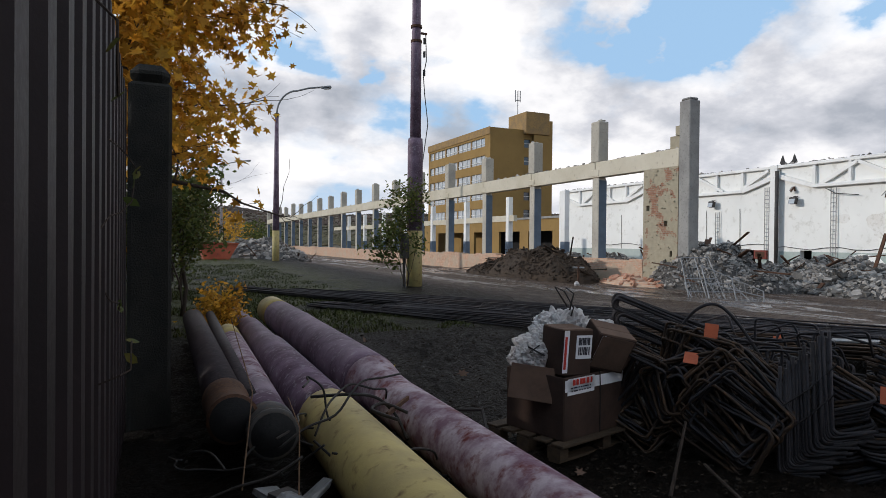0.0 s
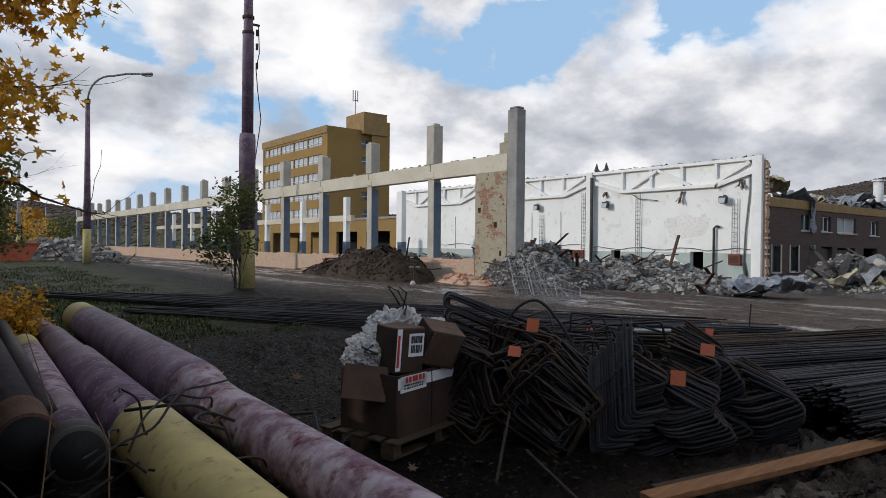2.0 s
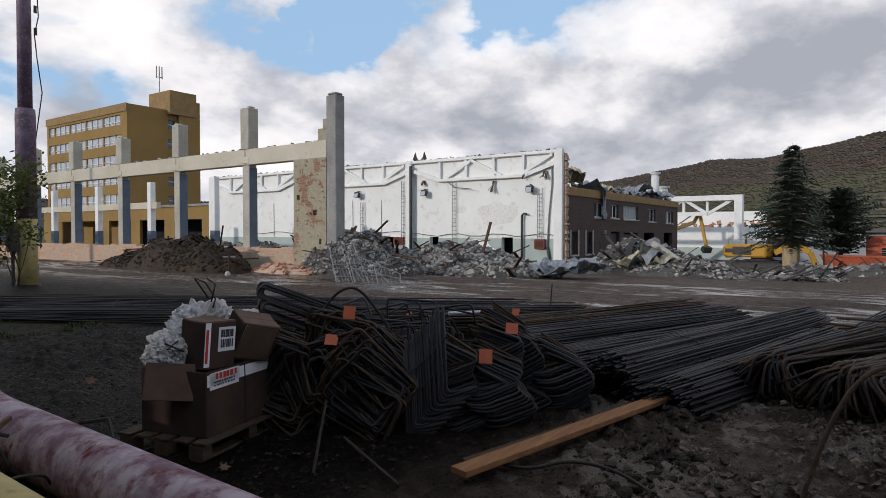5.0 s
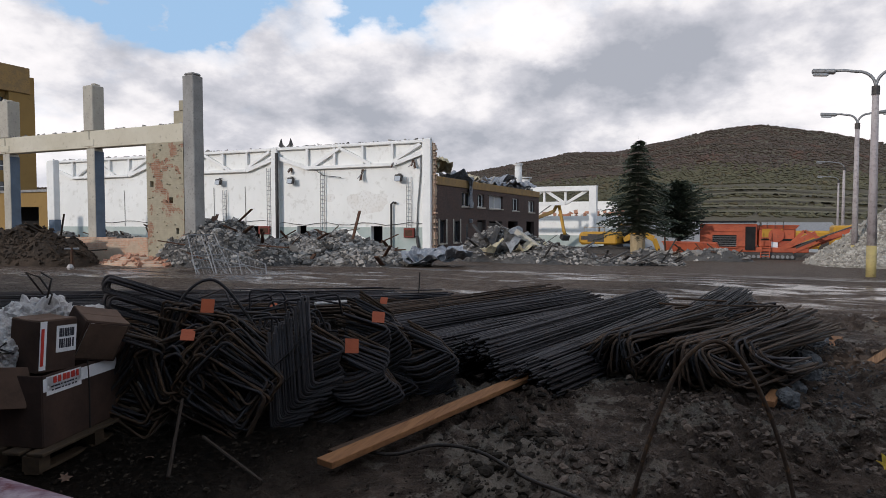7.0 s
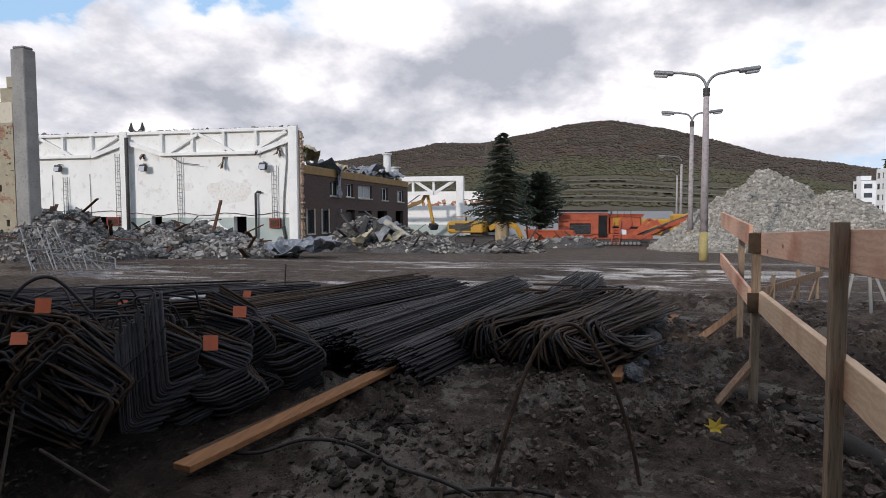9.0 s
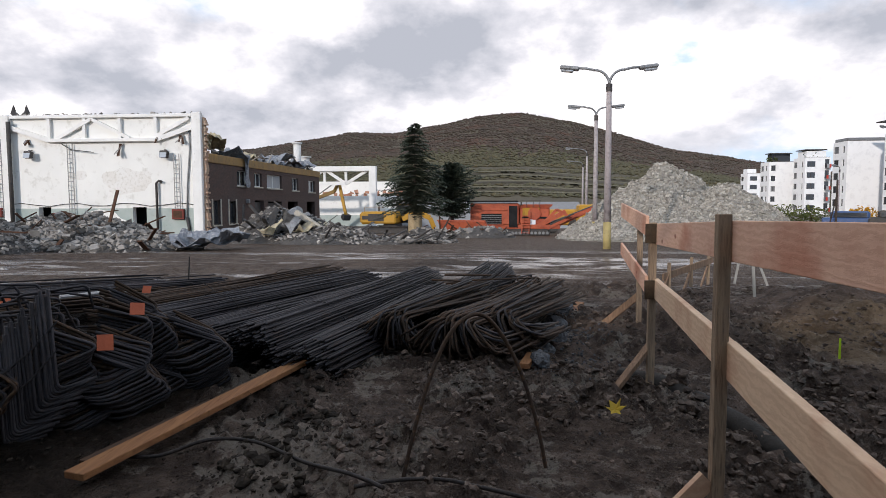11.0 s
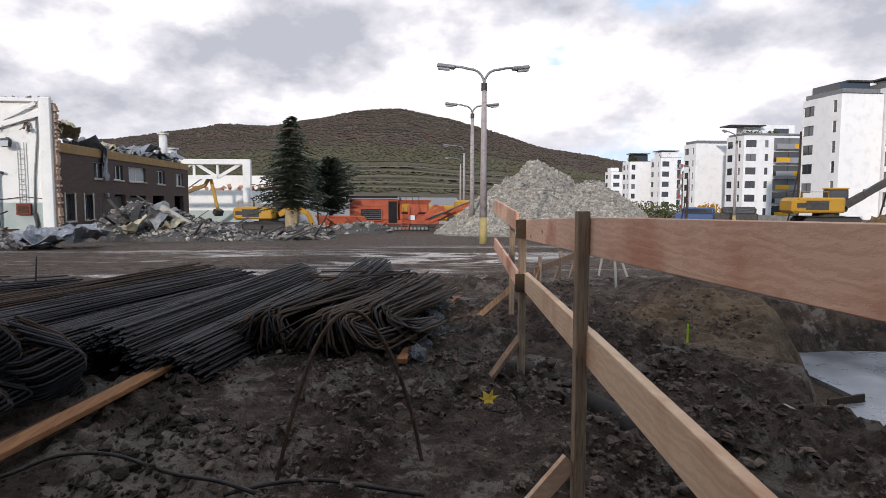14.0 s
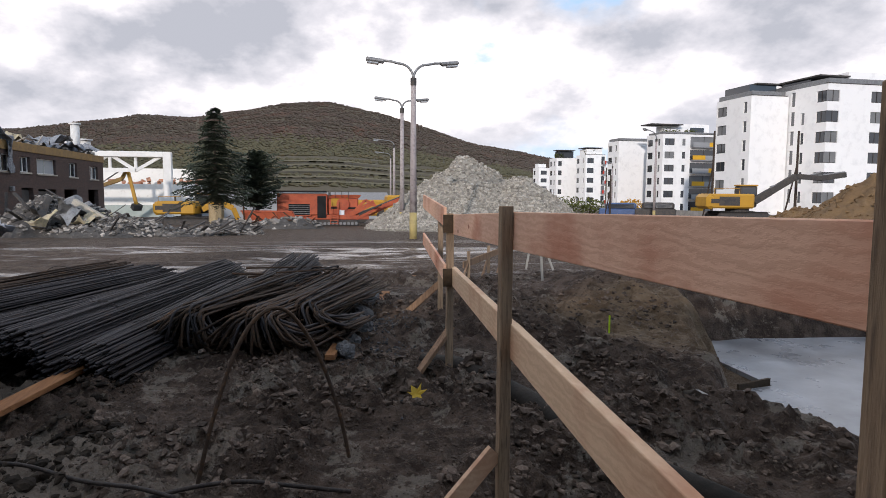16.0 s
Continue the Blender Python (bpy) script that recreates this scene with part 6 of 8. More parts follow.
bl = [((0.85 + 0.1 * k, 11.4 + 0.1 * k, 0.1), (0.3 * math.sin(k * 2), 0.3 * math.cos(k * 3), 0.8), 0.5) for k in range(4)]
tree("orange_bush", (0.95, 11.5, 0.0), 0.6, 15, LEAF_YELLOW, 0.085, "oval", 3, "small orange-leaved bush by the pipe ends", bl, 0.1, 0.0, 0.02, category="shrub")
# twigs reaching through the fence
rnd = random.Random(77)
for k, (y, z) in enumerate(((1.75, 2.35), (3.1, 1.75), (3.4, 1.45), (3.0, 1.1), (3.6, 2.2))):
    t = thing("fence_twig", (-0.2, y, z), "dry twig with a few pale leaves at the fence", "twig", "fence twigs")
    pts = [Vector((-0.2, y, z))]
    d = Vector((0.25, 0.35, 0.5 if k % 2 else -0.1))
    for i in range(5):
        d = (d + Vector((rnd.uniform(-0.25, 0.25), rnd.uniform(-0.5, 0.5), rnd.uniform(-0.5, 0.5)))).normalized()
        pts.append(pts[-1] + d * 0.09)
        pts[-1].x = min(-0.08, max(-0.19, pts[-1].x))
    part("stem", Form().tube(pts, 0.004, 5), BARK, t)
    for q in (pts[-1], pts[3]):
        f = Form()
        leaves(f, [q], 0.075, "oval", rnd, 0.01)
        part("leaf", f, LEAF_GREEN, t)
single("dry_stalk", Form().tube([(0.5, 4.0, 0.2), (0.55, 3.95, 0.8), (0.42, 3.9, 1.25)], [0.005, 0.004, 0.002], 5), BATTEN, "dry pale grass stalk", "stalk", "dry stalks")
single("dry_stalk", Form().tube([(0.8, 3.8, 0.2), (0.8, 3.8, 0.6), (0.72, 3.75, 0.8)], [0.005, 0.004, 0.002], 5), BATTEN, "dry pale grass stalk", "stalk", "dry stalks")

# unseen tall hedge and rough trees, added behind the fence to shade the near ground
hf, rnd = Form(), random.Random(31)
cs = []
for k in range(9000):
    y = rnd.uniform(-26, 34)
    cs.append((rnd.uniform(-4.6, -1.7), y, rnd.uniform(0.2, 5.6 + 0.8 * wob(y, 0, 0.5, 1.0))))
leaves(hf, cs, 0.42, "oval", rnd, 0.12)
single("hedge", hf, LEAF_GREEN, "tall unseen hedge added behind the metal fence for shade", "hedge", kind="stuff")

# ---- batter boards round the pit ----
S1, S2, S3, S0 = (3.05, -1.165), (5.68, -1.49), (0.845, -1.06), (8.15, -1.93)
bb = thing("batter_board", (S1[0], S1[1], 0), "fresh pine batter boards nailed to square stakes", "wooden barrier")


def stake(x, y, top, w, lean=(0, 0)):
    return part("stake", Form().beam((x, y, -0.35), (x + lean[0], y + lean[1], top), w, w, up=(0, 1, 0), cut=0.003), STAKE, bb)


stake(*S1, 1.655, 0.058)
stake(0.862, -1.06, 1.885, 0.052, (0.0, 0.0))
stake(*S2, 1.53, 0.06)
stake(*S0, 1.52, 0.06)
part("top_board", Form().beam((S3[0] - 0.35, S3[1] - 0.035, 1.60), (S1[0], S1[1] - 0.045, 1.535), 0.026, 0.182, cut=0.003), BOARD, bb, "pinkish sawn board with knots")
part("top_board", Form().beam((S1[0], S1[1] - 0.045, 1.535), (S2[0] + 0.06, S2[1] - 0.045, 1.43), 0.026, 0.178, cut=0.003), BOARD, bb)
part("low_rail", Form().beam((S3[0] - 0.7, S3[1] + 0.085, 0.915), (S1[0], S1[1] - 0.046, 1.0), 0.044, 0.172, cut=0.003), RAIL, bb, "weathered yellowish rail")
part("low_rail", Form().beam((S1[0], S1[1] - 0.046, 1.0), (S2[0] + 0.05, S2[1] - 0.046, 0.965), 0.044, 0.165, cut=0.003), RAIL, bb)
part("top_board", Form().beam((S2[0], S2[1] + 0.045, 1.50), (S0[0] + 0.1, S0[1] + 0.2, 1.60), 0.026, 0.17, cut=0.003), BOARD, bb)
part("low_rail", Form().beam((S2[0], S2[1] + 0.045, 1.0), (S0[0] + 0.1, S0[1] + 0.2, 1.12), 0.026, 0.15, cut=0.003), BOARD, bb)
part("cleat", Form().box(S2[0] - 0.05, S2[0] - 0.03, S2[1] - 0.07, S2[1] + 0.07, 1.36, 1.52), PALLET, bb)
part("cleat", Form().box(S2[0] - 0.05, S2[0] - 0.03, S2[1] - 0.07, S2[1] + 0.07, 0.88, 1.04), PALLET, bb)
part("brace", Form().beam((S1[0] - 0.1, S1[1] + 0.5, 0.0), (S1[0], S1[1] + 0.04, 0.44), 0.03, 0.09), RAIL, bb)
part("brace", Form().beam((5.62, -1.15, 0.05), (5.72, -1.52, 0.5), 0.09, 0.03), BATTEN, bb)
part("brace", Form().beam((S0[0] + 0.5, S0[1] + 0.45, 0.0), (S0[0], S0[1], 0.55), 0.03, 0.08), BATTEN, bb)
# a second frame, low, further along the pit
b2 = thing("batter_board", (12.6, -4.4, 0), "low rough batter boards beyond the pit's edge", "wooden barrier")
part("board", Form().beam((11.2, -3.0, 0.42), (13.6, -4.6, 0.5), 0.03, 0.12), BATTEN, b2)
for x, y in ((11.4, -3.15), (12.5, -3.85), (13.4, -4.45)):
    part("stake", Form().beam((x, y, -0.2), (x, y, 0.65), 0.05, 0.05), STAKE, b2)
    part("brace", Form().beam((x - 0.5, y + 0.3, 0.0), (x, y, 0.45), 0.03, 0.06), BATTEN, b2)
GREY_WOOD = material("grey_stake", (0.34, 0.33, 0.30), (0.27, 0.26, 0.24), stretch=(8, 8, 1), scale=3, fine=20)
for x, y, h, tilt in ((10.9, -4.4, 0.62, 0.05), (13.3, -4.9, 0.5, -0.1), (12.0, -5.1, 0.4, 0.2)):
    z = ground_z(x, y)
    single("marker_stake", Form().beam((x, y, z - 0.15), (x + tilt * 0.3, y + tilt, z + h), 0.11, 0.04), GREY_WOOD, "grey weathered marker stake in the mud", "stake", "marker stakes")
x, y = 7.05, -3.76
single("lime_stake", Form().beam((x, y, ground_z(x, y) - 0.1), (x, y, ground_z(x, y) + 0.22), 0.018, 0.012), LIME, "lime-painted survey stake in the mud", "stake")

# ---- slab in the pit ----
slab = thing("concrete_slab", (7, -7, -0.62), "freshly poured wet grey concrete slab in the pit", "slab", kind="structure")
sp_ = ((6.70, -5.75), (8.0, -5.85), (9.1, -6.5), (8.75, -9.0), (8.0, -13.6), (0.4, -12.6), (1.4, -5.2), (4.2, -4.6), (5.1, -4.4), (6.6, -5.1))
n = len(sp_)
part("surface", Form().add([(x, y, -0.6) for x, y in sp_] + [(x, y, -0.8) for x, y in sp_], [tuple(range(n)), tuple(n + i for i in reversed(range(n)))] + [(i, (i + 1) % n, n + (i + 1) % n, n + i) for i in range(n)]), WET_CONCRETE, slab)
part("edge_board", Form().beam((6.6, -5.2, -0.58), (6.75, -5.75, -0.58), 0.03, 0.12), PALLET, slab)
single("orange_peg", Form().beam((5.6, -6.35, -0.6), (5.6, -6.35, -0.44), 0.025, 0.025), ORANGE_TAG, "orange-tipped peg in the slab", "peg")

# hose, planks, bent bars, leaf
single("drain_hose", Form().tube([(6.2, -1.35, 0.05), (5.9, -1.6, 0.09), (5.3, -1.8, 0.09), (4.8, -1.92, 0.09), (4.2, -2.0, 0.09), (3.6, -2.12, 0.09), (2.6, -2.5, 0.09)], 0.085, 12), HOSE, "black corrugated drain hose lying in mud", "hose", smooth=True)
for pa, pb, w, nm in (((3.60, 2.33, 0.10), (6.80, 1.52, 0.20), 0.15, "long_plank"),):
    single(nm, Form().beam(pa, pb, w, 0.045, cut=0.004), PLANK, "orange-brown plank lying under the rebar", "plank", "planks")
single("dark_plank", Form().beam((3.95, 2.47, 0.02), (6.80, 1.74, 0.08), 0.17, 0.045, cut=0.004), WET_PLANK, "dark wet plank lying under the rebar", "plank", "planks")
single("long_plank", Form().beam((6.5, -0.45, 0.06), (7.0, -0.55, 0.06), 0.1, 0.05), PLANK, "short sawn timber under the bars", "plank", "planks")
single("long_plank", Form().beam((9.6, -1.3, 0.08), (10.4, -1.5, 0.08), 0.14, 0.06), PLANK, "short sawn timber under the bars", "plank", "planks")
single("thin_batten", Form().beam((13.1, -1.7, 0.03), (12.2, -3.0, 0.06), 0.06, 0.03), BATTEN, "thin batten lying on the mud", "plank", "planks")
single("thin_batten", Form().beam((5.9, 13.2, 0.06), (6.9, 12.5, 0.06), 0.1, 0.05), PLANK, "thin batten lying on the mud", "plank", "planks")
arc = [(3.85, 0.43, -0.1), (3.93, 0.33, 0.35), (4.05, 0.2, 0.75), (4.12, 0.06, 0.96), (4.2, -0.1, 0.97), (4.25, -0.28, 0.7), (4.22, -0.42, 0.3), (4.15, -0.5, -0.1)]


single("bent_rope", Form().tube(smooth_line(arc), 0.013, 8), REBAR_RUST, "stiff arched steel rope stuck in the mud", "steel rope", smooth=True)
for route in (((4.0, 2.3), (4.03, 2.03), (4.17, 1.77), (4.19, 1.45), (3.95, 1.04), (3.66, 0.68), (3.45, 0.45)), ((3.50, 0.62), (3.70, 0.41), (3.74, 0.15), (3.69, -0.1), (3.55, -0.45))):
    single("steel_rope", Form().tube(smooth_line([(x, y, max(ground_z(x, y), ground_z(x + 0.1, y), ground_z(x, y - 0.1), 0.03) + 0.032) for x, y in route]), 0.0125, 7), ROPE, "stiff dark steel rope lying on the mud", "steel rope", "steel ropes", smooth=True)
single("thin_stick", Form().tube([(3.2, 3.3, 0.0), (3.45, 3.42, 0.45)], [0.014, 0.010], 6), BARK, "bare stick standing in the mud", "stick", "sticks")
single("thin_stick", Form().tube([(3.68, 3.46, 0.1), (3.3, 2.6, 0.05)], [0.013, 0.010], 6), BARK, "bare stick lying in the mud", "stick", "sticks")
single("wood_scrap", Form().chunk((4.63, -3.35, 0.06), 0.35, random.Random(2), 0.15), GREY_WOOD, "splintered pale board scrap on mud", "scrap")
YLEAF = material("fallen_leaf", (0.46, 0.34, 0.03), (0.38, 0.25, 0.03), rough=0.6, fine=20)
lf, lz = Form(), ground_z(4.88, -1.05) + 0.10
lm = Euler((0.55, -0.35, -1.2)).to_matrix()
lp = leaf_shape("maple")
lf.add([Vector((4.88, -1.05, lz)) + lm @ Vector((x * 0.14, y * 0.14, 0.16 * (x * x + 0.6 * y * y))) for x, y in lp] + [(4.88, -1.05, lz)], [(i, (i + 1) % len(lp), len(lp)) for i in range(len(lp))])
single("maple_leaf", lf, YLEAF, "bright yellow maple leaf on the mud", "leaf", "fallen leaves")
rl = random.Random(12)
for x, y in ((2.9, 3.9), (3.4, 3.7), (2.35, 5.2), (2.4, 9.0), (2.9, 8.0), (3.3, 10.5), (2.7, 11.2), (3.6, 7.3), (2.6, 6.9)):
    lf = Form()
    leaves(lf, [(x, y, ground_z(x, y) + 0.03)], 0.13, "maple", rl, 0.0)
    single("maple_leaf", lf, YLEAF if rl.random() < 0.4 else CARD_LIGHT, "faded fallen maple leaf on the mud", "leaf", "fallen leaves")

# clods and stones lying in the mud
ICO = bmesh.new()
bmesh.ops.create_icosphere(ICO, subdivisions=1, radius=1)
ICO.verts.index_update()
ICO_V, ICO_F = [v.co.copy() for v in ICO.verts], [tuple(v.index for v in f.verts) for f in ICO.faces]
ICO.free()


def clod(form, at, size, rnd):
    m = Euler((rnd.uniform(0, 6), rnd.uniform(0, 6), rnd.uniform(0, 6))).to_matrix()
    sx, sy, sz = rnd.uniform(0.7, 1.6), rnd.uniform(0.5, 1.1), rnd.uniform(0.35, 0.8)
    form.add([Vector(at) + size * Vector((sx, sy, sz)) * (m @ v) * rnd.uniform(0.5, 1.35) for v in ICO_V], ICO_F)


cf, df, rnd = Form(), Form(), random.Random(91)
for k in range(42000):
    x, y = (rnd.uniform(2.4, 11.5), rnd.uniform(-5.0, 4.5)) if k % 3 else (rnd.uniform(2.6, 6.5), rnd.uniform(-3.2, 1.8))
    if k % 4 == 0:
        x, y = rnd.uniform(1.5, 6), rnd.uniform(3, 12)
    if pit_depth(x, y) > -0.3:
        continue
    s = rnd.choice((0.010, 0.012, 0.015, 0.018, 0.022, 0.028, 0.034, 0.045, 0.07)) * rnd.uniform(0.7, 1.2)
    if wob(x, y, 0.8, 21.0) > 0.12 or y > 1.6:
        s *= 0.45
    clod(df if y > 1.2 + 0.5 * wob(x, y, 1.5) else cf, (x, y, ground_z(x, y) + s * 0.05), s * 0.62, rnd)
CLOD = material("mud_clod", (0.054, 0.039, 0.031), (0.092, 0.069, 0.055), c3=(0.14, 0.112, 0.091), scale=1.6, fine=30, rough=0.75, bump=0.8, island=0.55, spec=0.12)
single("mud_clods", cf, CLOD, "dark clods and stones in the mud", "clods", kind="stuff")
# darker copy of the mud clods, with the fence side's shade in its colour
SHADED_CLOD = material("shaded_clod", (0.016, 0.012, 0.009), (0.026, 0.020, 0.015), c3=(0.05, 0.04, 0.03), scale=1.6, fine=30, bump=0.8, island=0.45, spec=0.12)
single("humus_crumbs", df, SHADED_CLOD, "soil crumbs with shade in their colour by the pallet and poles", "soil", kind="stuff")
gf, rnd = Form(), random.Random(92)
for k in range(1500):
    x, y = rnd.gauss(8.6, 1.2), rnd.gauss(-0.95, 0.3)
    s = rnd.uniform(0.012, 0.035)
    gf.chunk((x, y, ground_z(x, y) + 0.01), s, rnd, 0.8)
GREY_GRIT = material("grey_grit", (0.085, 0.088, 0.094), (0.055, 0.056, 0.06), c3=(0.12, 0.12, 0.12), scale=4, fine=20, island=0.35)
single("grit_patch", gf, GREY_GRIT, "patch of grey gravel spilled beside the bars", "gravel", kind="stuff")

# grass blades on the bank
gb, rnd = Form(), random.Random(14)
for k in range(16000):
    x, y = rnd.uniform(0.3, 6.0), rnd.uniform(11.5, 40) if k % 2 else rnd.uniform(11.5, 22)
    if wob(x, y, 0.9, 2.0) < -0.15 + 0.1 * max(0, x - 4):
        continue
    z = ground_z(x, y)
    a, h = rnd.uniform(0, 6.28), rnd.uniform(0.03, 0.10)
    dx, dy = 0.02 * math.cos(a), 0.02 * math.sin(a)
    gb.add([(x - dx, y - dy, z), (x + dx, y + dy, z), (x + rnd.uniform(-0.07, 0.07), y + rnd.uniform(-0.07, 0.07), z + h)], [(0, 1, 2)])
GRASS = material("dark_grass", (0.050, 0.062, 0.018), (0.036, 0.046, 0.014), c3=(0.085, 0.075, 0.025), island=0.4)
single("grass", gb, GRASS, "tufts of short grass on the bank", "grass", kind="stuff")

# hardened lumps of concrete beside the bars
LUMP = material("hardened_concrete", (0.10, 0.104, 0.11), (0.07, 0.072, 0.075), c3=(0.05, 0.046, 0.042), scale=5, fine=45, spots=0.53, bump=0.8)
rnd = random.Random(58)
for x, y, s in ((6.75, -0.62, 0.16), (7.3, -0.72, 0.2), (7.9, -0.85, 0.24), (8.3, -0.62, 0.22), (8.7, -0.95, 0.26), (9.2, -0.8, 0.24), (9.8, -1.15, 0.28), (10.5, -1.25, 0.26)):
    crumple("concrete_lump", (x, y, ground_z(x, y) + 0.05), (s * rnd.uniform(0.7, 1.2), s * rnd.uniform(0.55, 0.9), s * rnd.uniform(0.4, 0.65)), LUMP, x, "rounded lump of hardened grey concrete", "concrete lump", "concrete lumps")


# ---- reinforcement bars ----
def bar_mesh(name, pts, r, mat, sides=6):
    return Form().tube(pts, r, sides).mesh(name, mat, True)


def straight_mesh(bow, mat, r=0.0125):
    return bar_mesh("bar", [(bow * math.sin(math.pi * t) + 0.3 * bow * math.sin(3 * math.pi * t), t, 0.6 * bow * math.sin(2 * math.pi * t)) for t in (k / 8 for k in range(9))], r, mat, 6)


STRAIGHT = [straight_mesh(b, REBAR) for b in (0.0, 0.012, -0.015, 0.03)]
STRAIGHT_RUST = [straight_mesh(b, REBAR_RUST) for b in (0.0, 0.012, -0.015, 0.03)]


def frame_of(p, q):
    p, q = Vector(p), Vector(q)
    y = (q - p).normalized()
    x = y.cross(Vector((0, 0, 1))).normalized()
    z = x.cross(y)
    m = Matrix((x, y, z)).transposed().to_4x4()
    m.translation = p
    return m, (q - p).length


def bundle(p, q, width, height, seed, label, meshes=None, step=0.031, jitter=0.2, fan=0.0, ties=2, inner=0.35, cap=260):
    """Straight bars heaped into a rounded bundle from p to q."""
    r = random.Random(seed)
    m, length = frame_of(p, q)
    t = thing("rebar_bundle", p, label, "steel bars", "rebar bundles")
    meshes = meshes or STRAIGHT
    count = 0
    rows = int(height / (step * 0.9)) + 1
    for j in range(rows):
        zz = 0.015 + j * step * 0.9
        half = width / 2 * math.sqrt(max(0.0, 1 - (j / rows) ** 2))
        n = int(2 * half / step)
        for i in range(n + 1):
            xx = -half + i * step + (j % 2) * step / 2
            deep = (xx / (width / 2)) ** 2 + (zz / height) ** 2
            if deep < inner or count >= cap:
                continue
            ob = new("bar", r.choice(meshes))
            a, b = r.uniform(-jitter, jitter), r.uniform(-jitter, jitter)
            skew = Matrix.Rotation(r.gauss(0, 0.0035) - fan * xx / width, 4, "Z") @ Matrix.Rotation(r.gauss(0, 0.004), 4, "X")
            mm = m @ Matrix.Translation((xx + r.uniform(-0.008, 0.008), a, zz + r.uniform(-0.006, 0.006))) @ skew @ Matrix.Diagonal((1, length + b - a, 1, 1))
            ob.parent = t
            ob.matrix_parent_inverse = t.matrix_basis.inverted()
            ob.matrix_basis = mm
            count += 1
    for k in range(ties):
        yy = length * (k + 0.6) / (ties + 0.2)
        pts = [m @ Vector((width * 0.52 * math.cos(a), yy + 0.03 * math.cos(2 * a), 0.01 + (height + 0.02) * math.sin(a))) for a in (math.pi * i / 14 for i in range(15))]
        part("tie_wire", Form().tube(pts, 0.005, 5), WIRE, t)
    return t


LBL = "bundle of dark straight reinforcement bars on mud"
bundle((2.7, 22.6, 0.05), (8.0, 11.9, 0.05), 0.9, 0.20, 1, LBL, cap=70, inner=0.2)
bundle((4.0, 21.0, 0.05), (9.3, 10.2, 0.06), 0.9, 0.24, 2, LBL, cap=80, inner=0.2)
bundle((5.4, 19.4, 0.05), (10.7, 8.7, 0.06), 0.9, 0.26, 3, LBL, cap=80, inner=0.2)
bundle((6.8, 17.2, 0.05), (12.0, 6.4, 0.06), 0.9, 0.28, 4, LBL, cap=80, inner=0.2)
bundle((4.0, 16.6, 0.02), (8.3, 9.0, 0.03), 0.7, 0.18, 5, LBL, cap=60, inner=0.2)
bundle((5.4, 14.8, 0.05), (10.2, 6.2, 0.12), 0.8, 0.30, 6, LBL, cap=90, inner=0.2)
bundle((7.2, 12.9, 0.05), (11.6, 5.0, 0.14), 0.8, 0.26, 7, LBL, cap=80, inner=0.2)
bundle((6.6, 9.6, 0.1), (9.6, 4.9, 0.2), 0.7, 0.30, 16, LBL, STRAIGHT_RUST, cap=80, inner=0.2)
bundle((8.3, 4.75, 0.12), (12.5, 3.15, 0.12), 0.75, 0.36, 8, "bundle of rusty straight reinforcement bars", STRAIGHT_RUST, jitter=0.3, cap=150)
bundle((7.3, 4.1, 0.10), (11.9, 2.35, 0.12), 0.75, 0.36, 9, LBL, jitter=0.3, cap=150)
bundle((6.9, 3.1, 0.05), (11.1, 1.75, 0.08), 0.6, 0.34, 10, LBL, jitter=0.25, cap=130)
bundle((6.05, 2.2, 0.06), (10.95, 1.0, 0.12), 0.72, 0.46, 11, "thick tied bundle of blue-grey straight bars", jitter=0.12, cap=240)
bundle((6.0, 1.62, 0.04), (9.9, 0.75, 0.1), 0.5, 0.32, 12, "bundle of straight bars fanning out at the end", jitter=0.2, fan=0.12, cap=130)
bundle((7.9, 0.62, 0.10), (11.15, -0.22, 0.36), 0.62, 0.34, 13, "bundle of bars lying across others", jitter=0.15, cap=150, inner=0.25)
bundle((7.1, 0.05, 0.05), (10.9, -0.98, 0.10), 0.75, 0.28, 14, "bundle of rusty bars with hooked ends", STRAIGHT_RUST, jitter=0.2, cap=130, inner=0.25)


def arc_pts(corners, r=0.05, n=4):
    """A path with its corners rounded."""
    c = [Vector(p) for p in corners]
    out = [c[0]]
    for a, b, d in zip(c, c[1:], c[2:]):
        u, v = (a - b).normalized(), (d - b).normalized()
        out += [b + u * r * (1 - t) ** 2 + v * r * t ** 2 for t in (k / n for k in range(n + 1))]
    return out + [c[-1]]


HAIRPIN = [bar_mesh("hooked_bar", arc_pts([(0, 2.3, 0), (0, 0, 0), (0.03 * s, -0.05, -h), (0.02, 0.55, -h - 0.04)], 0.11, 6), 0.0135, mt) for s, h, mt in ((1, 0.34, REBAR_RUST), (-2, 0.40, REBAR_RUST), (3, 0.30, REBAR))]
ELBOW = [bar_mesh("elbow_bar", arc_pts([(0, 0.02, h), (0, 0, 0), (0.15, -0.21, 0.03 + w)], 0.07, 5), 0.0135, REBAR) for h, w in ((0.71, 0.0), (0.74, 0.03), (0.78, 0.05))]
STIRRUP = [bar_mesh("stirrup", arc_pts([(0, 0.05, 0), (0, w, 0), (0, w, h), (0, 0, h), (0, 0, -0.0), (0, 0.12, 0.03)], 0.05), 0.011, REBAR) for w, h in ((0.55, 0.42), (0.62, 0.46), (0.5, 0.62))]
LOOP = [bar_mesh("looped_bar", arc_pts([(0, 1.3, 0.0), (0, 0, 0), (0, -0.04, 0.26), (0, 1.3, 0.28)], 0.1, 6), 0.0135, REBAR_RUST) for k in range(1)]


